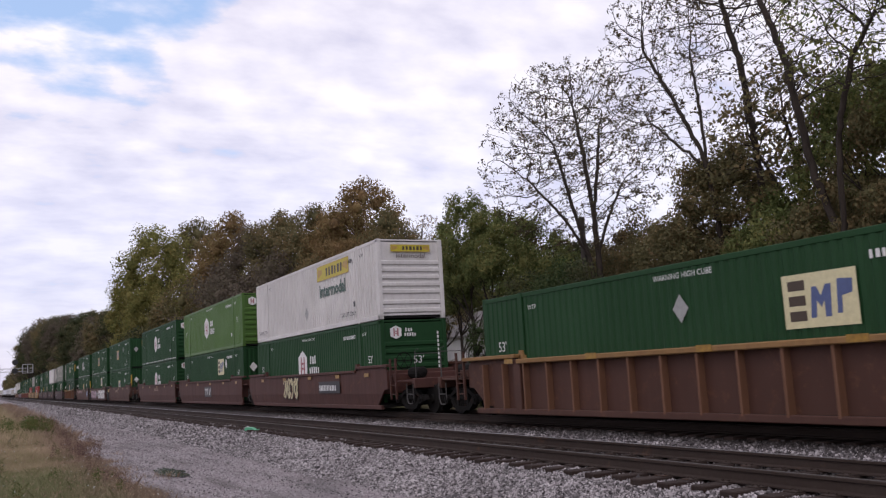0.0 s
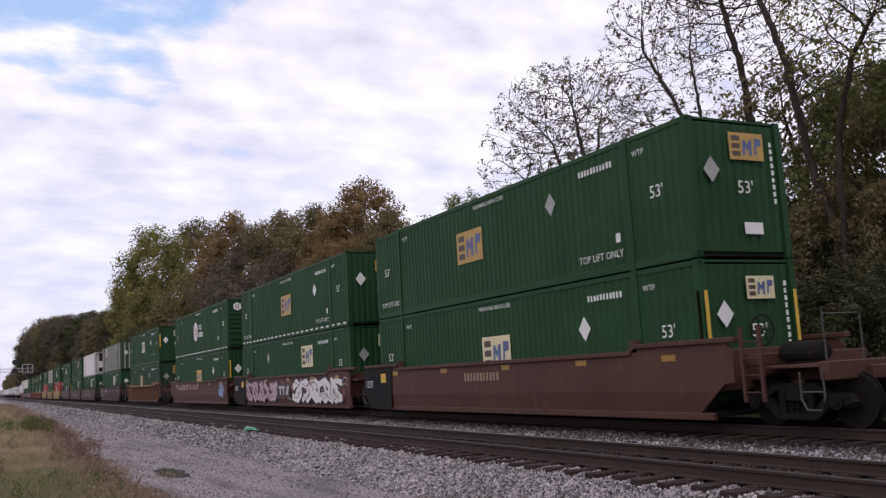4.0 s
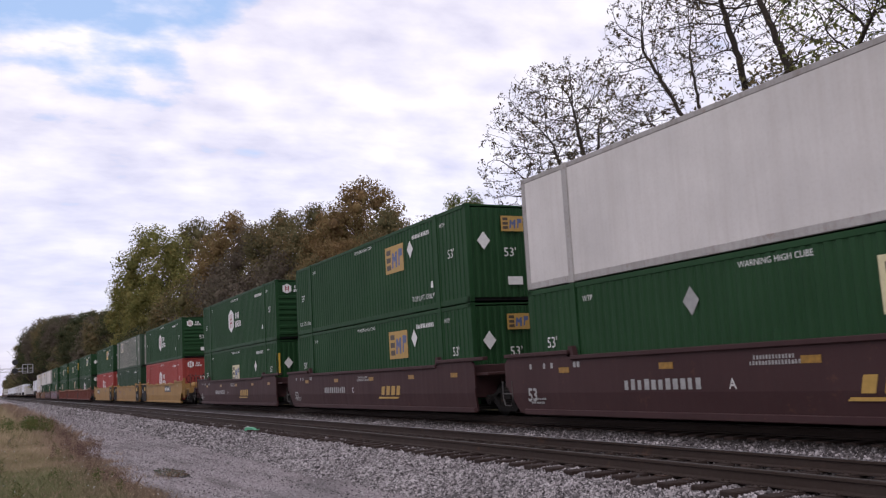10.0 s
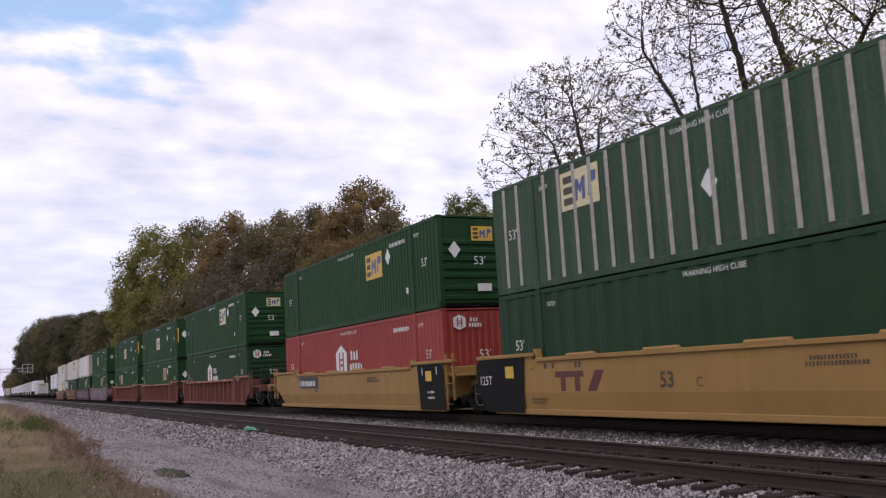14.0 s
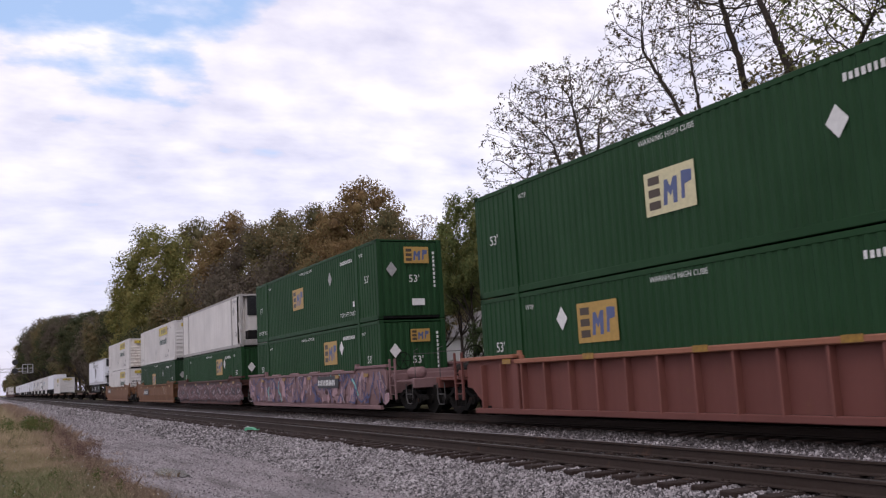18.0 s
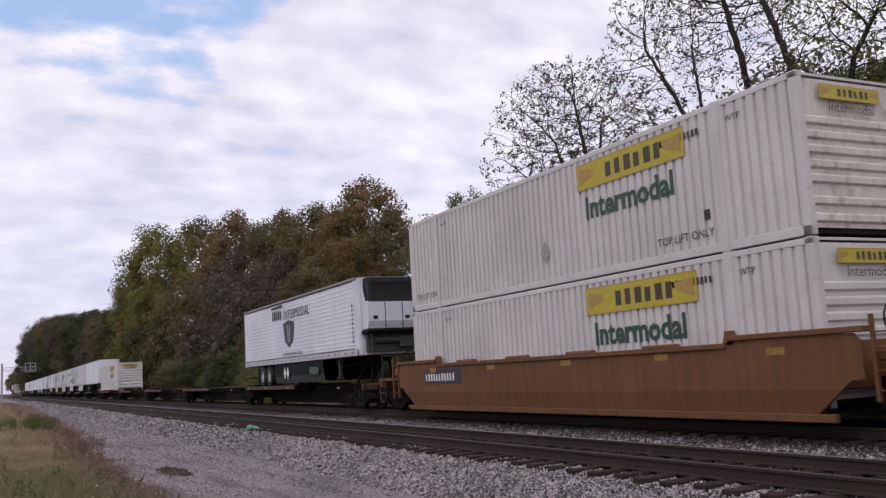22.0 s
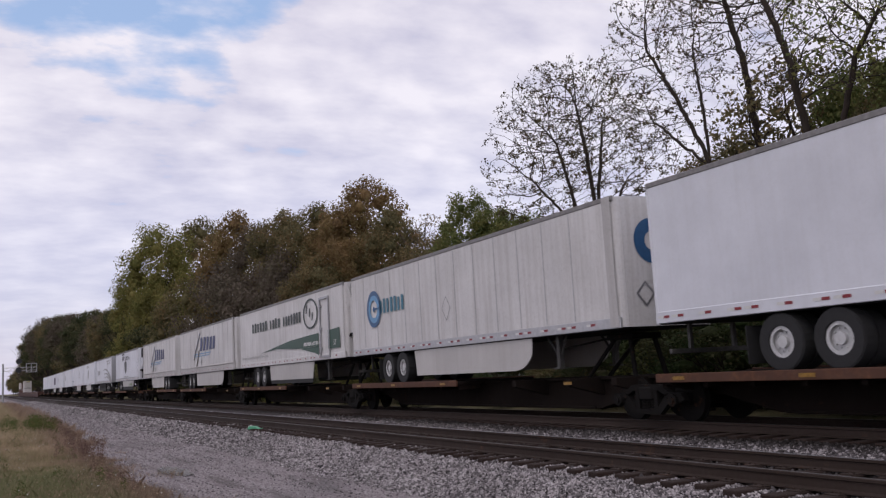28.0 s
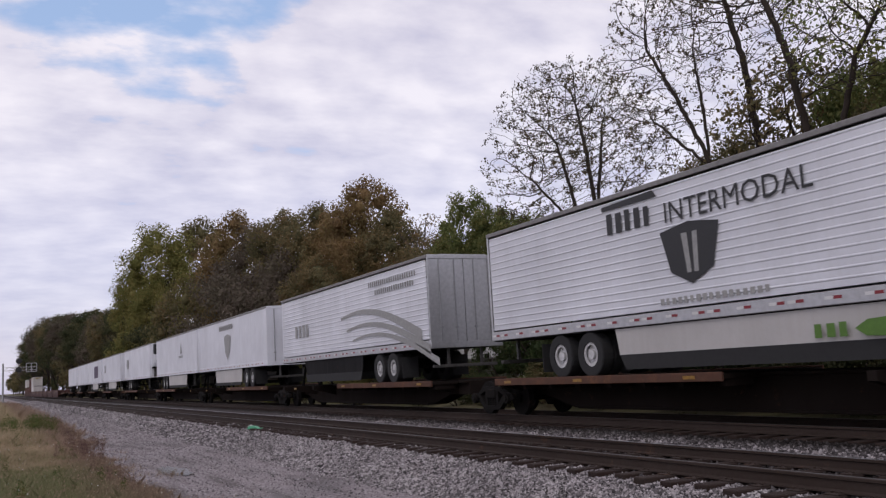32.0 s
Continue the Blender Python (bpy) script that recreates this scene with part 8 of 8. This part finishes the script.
for i in range(14):
    tree("far", (11, 12, 13)[i % 3], -560 - 60 * i, -12 - 9 * (i % 5), 16, 15, ("l_olive", "l_brown")[i % 2], "dull tree on the far horizon", 70 * i, group="far trees along the line")

# undergrowth along the far side of the line
under = random.Random(8)
for i in range(64):
    x = -9.0 - 1.75 * i - under.uniform(0, 0.8)
    y = 18.6 + under.uniform(0, 2.4) + (1.2 if i % 2 else 0)
    hh = lerp([(-130, 4.8), (-75, 4.2), (-46, 3.4), (-39, 1.5), (-31, 1.6), (-29, 3.4), (-24, 4.4), (-8, 4.6)], x) * under.uniform(0.78, 1.08)
    if 2.70 < -x / y < 3.12 or 2.70 < -(x + 1.5) / y < 3.12:
        hh = min(hh, 2.1)
    lv = under.choice(("l_dark", "l_dark", "l_green", "l_dark", "l_olive") if x < -30 else ("l_dark", "l_deep", "l_dark", "l_dark", "l_green"))
    tree("shrub" if x > -50 else "bush", (21, 22)[i % 2], x, y, hh, hh * 0.95 + 0.8, lv, {"l_deep": "deep green shrub in the undergrowth", "l_dark": "dark green shrub in the undergrowth", "l_green": "green shrub in the undergrowth", "l_olive": "olive shrub in the undergrowth"}[lv], under.uniform(0, 360), name="shrub", group="shrubs beside the line")
for i in range(34):
    x = -8.0 - 3.2 * i - under.uniform(0, 1)
    y = 24.5 + under.uniform(0, 4)
    hh = lerp([(-130, 8.5), (-75, 7.0), (-57, 5.0), (-53, 1.9), (-43, 1.9), (-40, 4.6), (-34, 5.4), (-24, 7.5), (-8, 8.0)], x) * under.uniform(0.8, 1.05)
    if 2.62 < -x / y < 3.20:
        hh = min(hh, 2.2)
    lv = under.choice(("l_dark", "l_dark", "l_olive") if x < -30 else ("l_dark", "l_deep", "l_dark"))
    tree("shrub" if x > -50 else "bush", (21, 22)[i % 2], x, y, hh, hh * 0.9, lv, {"l_deep": "tall deep green shrub behind the undergrowth", "l_dark": "tall dark green shrub behind the undergrowth", "l_olive": "tall olive shrub behind the undergrowth"}[lv], under.uniform(0, 360), name="shrub", group="shrubs beside the line")
for x, y, hh, lv, turn in ((-33.4, 22.4, 6.4, "l_deep", 40), (-36.4, 23.6, 6.2, "l_dark", 150), (-30.8, 22.2, 6.0, "l_dark", 260), (-38.6, 22.6, 4.8, "l_deep", 320)):
    tree("shrub", 21, x, y, hh, hh * 0.8, lv, "tall deep green shrub before the bare tree" if lv == "l_deep" else "tall dark green shrub before the bare tree", turn, name="shrub", group="shrubs beside the line")
tree("bush", 22, -47.6, 18.2, 3.9, 2.6, "l_yellow", "bright yellow-green bush beside the line", 30, name="shrub", group="shrubs beside the line")
tree("bush", 21, -52.4, 20.4, 3.6, 3.2, "l_yellow", "bright yellow-green bush beside the line", 90, name="shrub", group="shrubs beside the line")
tree("bush", 21, -59.0, 23.6, 6.0, 4.4, "l_green", "green bush beside the line", 190, name="shrub", group="shrubs beside the line")


# ---------------------------------------------------------------- houses and pole behind the trees
def house(x, y, turn, length, width, eaves, ridge, label):
    ob = root("house", pose(x, y, ground_z(x, y), 0, 0, turn), label, "house", "houses behind the trees")
    a, b = length / 2, width / 2
    wall = part("wall", shared(("house_wall", length), lambda g: [g.box(-a, -b, -0.3, a, -b + 0.2, eaves), g.box(-a, b - 0.2, -0.3, a, b, eaves)] + [g.prism([(-b + 0.2, -0.3), (b - 0.2, -0.3), (b - 0.2, eaves), (0, ridge - 0.25), (-b + 0.2, eaves)], s * a - (0.2 if s > 0 else 0), s * a + (0 if s > 0 else 0.2), "x") for s in (-1, 1)], M["siding"]), ob)
    for k in range(int(eaves / 0.16)):
        part("siding_board", shared(("siding_board", length), lambda g: g.prism([(-b - 0.022, 0.0), (-b + 0.004, 0.0), (-b + 0.004, 0.165), (-b - 0.008, 0.165)], -a, a, "x"), M["siding"]), wall, "", (0, 0, 0.16 * k))
    part("roof", shared(("house_roof", length), lambda g: [g.prism([(-b - 0.4, eaves - 0.25), (0, ridge), (0, ridge + 0.15), (-b - 0.4, eaves - 0.08)], -a - 0.4, a + 0.4, "x"), g.prism([(b + 0.4, eaves - 0.25), (0, ridge), (0, ridge + 0.15), (b + 0.4, eaves - 0.08)], -a - 0.4, a + 0.4, "x")], M["shingle"]), ob, "grey shingle roof")
    for k in (-0.3, 0.25):
        w = part("window", shared("house_window", lambda g: g.box(-0.5, -0.03, 0, 0.5, 0.02, 1.2, 0.01), M["siding"]), ob, "", (k * length, -b - 0.03, 1.1))
        part("pane", shared("house_pane", lambda g: g.box(-0.42, -0.045, 0.08, 0.42, -0.031, 1.12), M["glass"]), w, "dark window pane")
    return ob


house(-80.0, 46.0, 4, 17.0, 8.0, 4.3, 6.7, "white-sided house with a grey shingle roof behind trees")
house(-95.6, 33.0, -60, 7.0, 4.6, 3.1, 4.6, "small white gabled house half hidden by shrubs")


def fence():
    ob = root("board_fence", pose(-62, 33, ground_z(-62, 33)), "weathered grey board fence before the white house", "fence")
    board = shared("fence_board", lambda g: g.box(-0.07, -0.012, 0, 0.07, 0.012, 1.8, 0.004), M["fence"])
    for k in range(90):
        part("board", board, ob, "", (-7 + 0.16 * k, 0, 0))
    for z in (0.4, 1.4):
        part("fence_rail", shared("fence_rail", lambda g: g.box(-7, 0.015, 0, 7.4, 0.06, 0.09), M["fence"]), ob, "", (0, 0, z))


fence()
stump = root("broken_pole", pose(-35.6, 25.8, ground_z(-35.6, 25.8)), "weathered broken-off wooden pole beside a bare tree", "pole")
part("shaft", shared("broken_shaft", lambda g: g.tube([(0, 0, -0.5), (0, 0, 4), (0.03, 0, 8.3)], [0.16, 0.15, 0.14], 10), M["pole"]), stump)

# ---------------------------------------------------------------- signal gantry down the line
gantry = root("signal_gantry", pose(-196, 2.3, -0.4), "silver cantilever railway signal gantry over the near track", "railway signal")
part("mast", shared("gantry_mast", lambda g: [g.tube([(0, 0, -0.3), (0, 0, 7.6)], 0.17, 10), g.box(-0.5, -0.5, -0.2, 0.5, 0.5, 0.3, 0.03)], M["steel"]), gantry)


def arm(g):
    for z in (6.15, 6.75):
        g.tube([(0, 0, z), (0, 5.9, z)], 0.06, 6)
    for k in range(6):
        g.tube([(0, 0.95 * k, 6.15), (0, 0.95 * k + 0.95, 6.75)], 0.03, 5)


def basket(g):
    for x in (-0.5, 0.5):
        for z in (5.8, 7.45):
            g.tube([(x, 4.1, z), (x, 5.95, z)], 0.06, 6)
        for y in (4.1, 5.0, 5.95):
            g.tube([(x, y, 5.8), (x, y, 7.45)], 0.06, 6)
    g.box(-0.5, 4.1, 5.75, 0.5, 5.95, 5.8)


part("cantilever_arm", shared("gantry_arm", arm, M["steel"]), gantry)
part("walkway_cage", shared("gantry_cage", basket, M["steel"]), gantry)
for z in (6.25, 7.95):
    hd = part("signal_head", shared("signal_head", lambda g: [g.disc_y(0, 0, 0.55, -0.06, 0.06, 20), g.box(-0.32, -0.1, -0.32, 0.32, 0.25, 0.32, 0.05)], M["dblack"]), gantry, "round black signal head", (0.4, 2.75, z), (0, 0, 90))
    part("lens", shared("signal_lens", lambda g: g.disc_y(0, 0, 0.16, -0.1, -0.05, 14), M["glass"]), hd, "dark signal lens")
part("head_mast", shared("gantry_head_mast", lambda g: g.tube([(0.3, 2.75, 5.6), (0.3, 2.75, 8.4)], 0.07, 8), M["steel"]), gantry)

wire_pole = shared("line_pole", lambda g: [g.tube([(0, 0, -0.5), (0, 0, 9.5)], [0.16, 0.11], 8), g.box(-0.06, -1.1, 8.7, 0.06, 1.1, 8.85)], M["pole"])
for k in range(5):
    lp = root("utility_pole", pose(-300 - 62 * k, -1.5 - 0.4 * k, -0.2), "thin weathered wooden utility pole far down the line", "pole", "utility poles far down the line")
    part("shaft", wire_pole, lp)


# ---------------------------------------------------------------- grass, weeds and litter on the near side
def grass(name, count, zone, h, seed, edge):
    r = np.random.default_rng(seed)
    x = zone[0] + (zone[1] - zone[0]) * r.random(count)
    y = zone[2] + (zone[3] - zone[2]) * r.random(count)
    lim = edge + 0.35 * np.sin(x * 0.9) + 0.25 * np.sin(x * 2.3 + 1)
    keep = y < lim - 0.35 * r.random(count)
    x, y = x[keep], y[keep]
    n = len(x)
    z = np.array([ground_z(float(a), float(b)) for a, b in zip(x, y)])
    patch = 0.75 + 0.45 * np.sin(x * 0.7 + 2 * np.sin(y * 0.9)) * np.sin(y * 1.3 + 0.5)
    hh = h * np.minimum(patch * r.lognormal(0, 0.3, n), 1.7)
    ang = r.uniform(0, 2 * np.pi, n)
    w = 0.0018 + 0.0022 * r.random(n) + 0.00010 * np.abs(x)
    lean = hh * r.uniform(0.15, 0.9, n)
    ld = r.uniform(0, 2 * np.pi, n)
    dx, dy = np.cos(ang) * w, np.sin(ang) * w
    mid = np.stack([x + 0.35 * lean * np.cos(ld), y + 0.35 * lean * np.sin(ld), z + hh * 0.6], 1)
    tip = np.stack([x + lean * np.cos(ld), y + lean * np.sin(ld), z + hh], 1)
    side = np.stack([dx, dy, 0 * dx], 1)
    base = np.stack([x, y, z - 0.02], 1)
    v = np.stack([base - side, base + side, mid + side * 0.7, tip, mid - side * 0.7], 1).reshape(-1, 3)
    ob = new(name, raw_mesh(name, v, np.arange(5 * n).reshape(-1, 5), M["grass"]))
    return tagged(ob, "tall mixed grass, partly green and partly dried tan", "grass", kind="stuff")


grass("near_grass", 160000, (-30, -12.5, -3.0, 3.4), 0.165, 31, 3.0)
grass("middle_grass", 115000, (-62, -30, -6, 4.2), 0.29, 32, 3.2)
grass("far_grass", 40000, (-170, -62, -12, 5.2), 0.50, 33, 3.9)

grass("rear_grass", 26000, (-12.5, 9, -6, 3.0), 0.16, 34, 2.3)


def seed_heads(name, count, zone, seed, size, mat, label):
    """Tiny pale flowers and seed heads over the grass."""
    r = np.random.default_rng(seed)
    pts = [Vector((x, y, ground_z(x, y) + h)) for x, y, h in zip(r.uniform(zone[0], zone[1], count).tolist(), r.uniform(zone[2], zone[3], count).tolist(), r.uniform(0.10, 0.34, count).tolist())]
    v, f = leaf_cloud(pts, 2, 0.02, size, seed)
    return tagged(new(name, raw_mesh(name, v, f, M[mat])), label, "grass", kind="stuff")


M["tan"] = leaf_mat("tan_seed_heads", (0.30, 0.215, 0.14), (0.46, 0.35, 0.24), (0.36, 0.24, 0.18))
seed_heads("tan_seed_heads", 7000, (-40, -12.5, -3, 2.3), 52, 0.013, "tan", "fuzzy tan seed heads of the dried grass")
seed_heads("far_seed_heads", 9000, (-90, -40, -6, 3.2), 53, 0.03, "tan", "fuzzy tan seed heads of the dried grass")
seed_heads("pale_flowers", 420, (-42, -13, -3, 2.4), 51, 0.012, "dwhite", "tiny pale flower heads dotted over the grass")
weed_v, weed_f = leaf_cloud([Vector((0.05 * math.sin(2.1 * k), 0.05 * math.cos(1.7 * k), 0.06 * k)) for k in range(1, 9)], 40, 0.16, 0.020, 44)
wr = random.Random(3)
clumps = []
for k in range(90):
    x = wr.uniform(-60, -14)
    y, s = wr.uniform(-1.5, 2.3), wr.uniform(0.25, 0.7)
    clumps.append(weed_v * s + np.array([x, y, ground_z(x, y)]))
for k in range(26):
    x, y, s = wr.gauss(-43, 3.0), wr.gauss(1.6, 0.5), wr.uniform(0.9, 1.7)
    clumps.append(weed_v * s + np.array([x, y, ground_z(x, y)]))
weeds = new("weeds", raw_mesh("weeds", np.concatenate(clumps), np.arange(4 * len(clumps) * len(weed_f)).reshape(-1, 4), M["weed"]))
tagged(weeds, "leafy green weeds standing in the grass", "weeds", kind="stuff")
clumps = []
for k in range(170):
    x = -15.5 - 58 * wr.random() ** 1.1
    y, s = 2.15 + (0.55 if x < -30 else 0.0) + (0.5 if x < -50 else 0.0) + wr.gauss(0, 0.25), wr.uniform(0.3, 0.65) * (1.0 if x > -24 else 1.5)
    clumps.append(weed_v * s + np.array([x, y, ground_z(x, y)]))
stalks = new("dry_weeds", raw_mesh("dry_weeds", np.concatenate(clumps), np.arange(4 * len(clumps) * len(weed_f)).reshape(-1, 4), M["dryweed"]))
tagged(stalks, "reddish-brown dry weeds along the edge of the road", "weeds", kind="stuff")

bottle = root("plastic_scrap", pose(-28.8, 7.5, -0.25, 0, 10, 35), "crumpled piece of green plastic on the ballast", "litter")
part("scrap", shared("scrap", lambda g: [g.prism([(-0.22, 0), (0.18, 0.02), (0.22, 0.08), (0.07, 0.13), (-0.16, 0.11)], -0.06, 0.08), g.prism([(0.1, 0.05), (0.30, 0.03), (0.27, 0.11)], -0.03, 0.12)], M["litter"]), bottle)
for x, y, a, b in ((-19.7, 3.45, 1.2, 0.26),):
    g = Geo()
    pts = [(a * math.cos(2 * math.pi * i / 24) * (1 + 0.2 * math.sin(3 * i)), b * math.sin(2 * math.pi * i / 24) * (1 + 0.2 * math.cos(2 * i))) for i in range(24)]
    g.face(*[(p[0], p[1], 0) for p in pts])
    pd = new("puddle", g.mesh("puddle", M["puddle"]))
    pd.location = (x, y, road_z(x, y) + 0.022)
    tagged(pd, "shallow muddy puddle in a wheel rut", "puddle", "puddles on the road")

# ---------------------------------------------------------------- sky
def dome_mesh(g):
    n, m, r = 64, 14, 3600.0
    k = len(g.v)
    for j in range(m):
        e = radians(-4 + 94 * (j / m) ** 1.25)
        g.v += [(r * math.cos(e) * math.cos(2 * math.pi * i / n), r * math.cos(e) * math.sin(2 * math.pi * i / n), r * math.sin(e)) for i in range(n)]
    g.v.append((0, 0, r))
    for j in range(m - 1):
        g.f += [(k + j * n + i, k + j * n + (i + 1) % n, k + (j + 1) * n + (i + 1) % n, k + (j + 1) * n + i) for i in range(n)]
    g.f += [(k + (m - 1) * n + i, k + (m - 1) * n + (i + 1) % n, k + m * n) for i in range(n)]


clouds = new("backdrop", shared("cloud_sheet", dome_mesh, M["cloud"], True))
tagged(clouds, "bright broken cloud sheet with a blue gap", "sky", kind="structure")

# ---------------------------------------------------------------- ties, the last of the pieces
tie_me = shared("tie", lambda g: g.box(-0.115, -1.30, -0.34, 0.115, 1.30, -0.172, 0.012), M["tie"])
plate_me = shared("tie_plate", plate, M["railweb"])
tr = random.Random(17)
for k in range(150):
    x = 2.0 - 0.52 * k
    t = part("tie", tie_me, near_track, "", (x + tr.uniform(-0.03, 0.03), tr.uniform(-0.06, 0.06), tr.uniform(-0.012, 0.0)), (0, 0, tr.uniform(-1.2, 1.2)))
    if k < 90:
        for s in (-0.7525, 0.7525):
            part("tie_plate", plate_me, t, "", (0, s, 0))
for k in range(60):
    part("tie", tie_me, far_track, "", (-2.0 - 0.52 * k, tr.uniform(-0.05, 0.05), -0.004))
g = Geo()
for y in (NEAR, FAR):
    for k in range(700):
        x = (-76.0 if y == NEAR else -33.2) - 0.52 * k
        g.box(x - 0.115, y - 1.3, -0.34, x + 0.115, y + 1.3, -0.175)
far_ties = new("distant_ties", g.mesh("distant_ties", M["tie"]))
tagged(far_ties, "dark timber ties further down both tracks", "railway ties", kind="stuff")


# ---------------------------------------------------------------- what moves
def gone(t):
    """How far the train has rolled after t seconds: it gathers speed slowly."""
    return 19.4 * t + 0.025 * t * t


def motions():
    times = [2.0 * k for k in range(17)]
    for ob, u, y, z in MOVERS:
        walk(ob, [(t, pose(u + gone(t), y, z)) for t in times])
    walk(clouds, [(t, pose(0, 0, 0, 0, 0, -4.4 * t / 32.0)) for t in (0.0, 16.0, 32.0)])


motions()
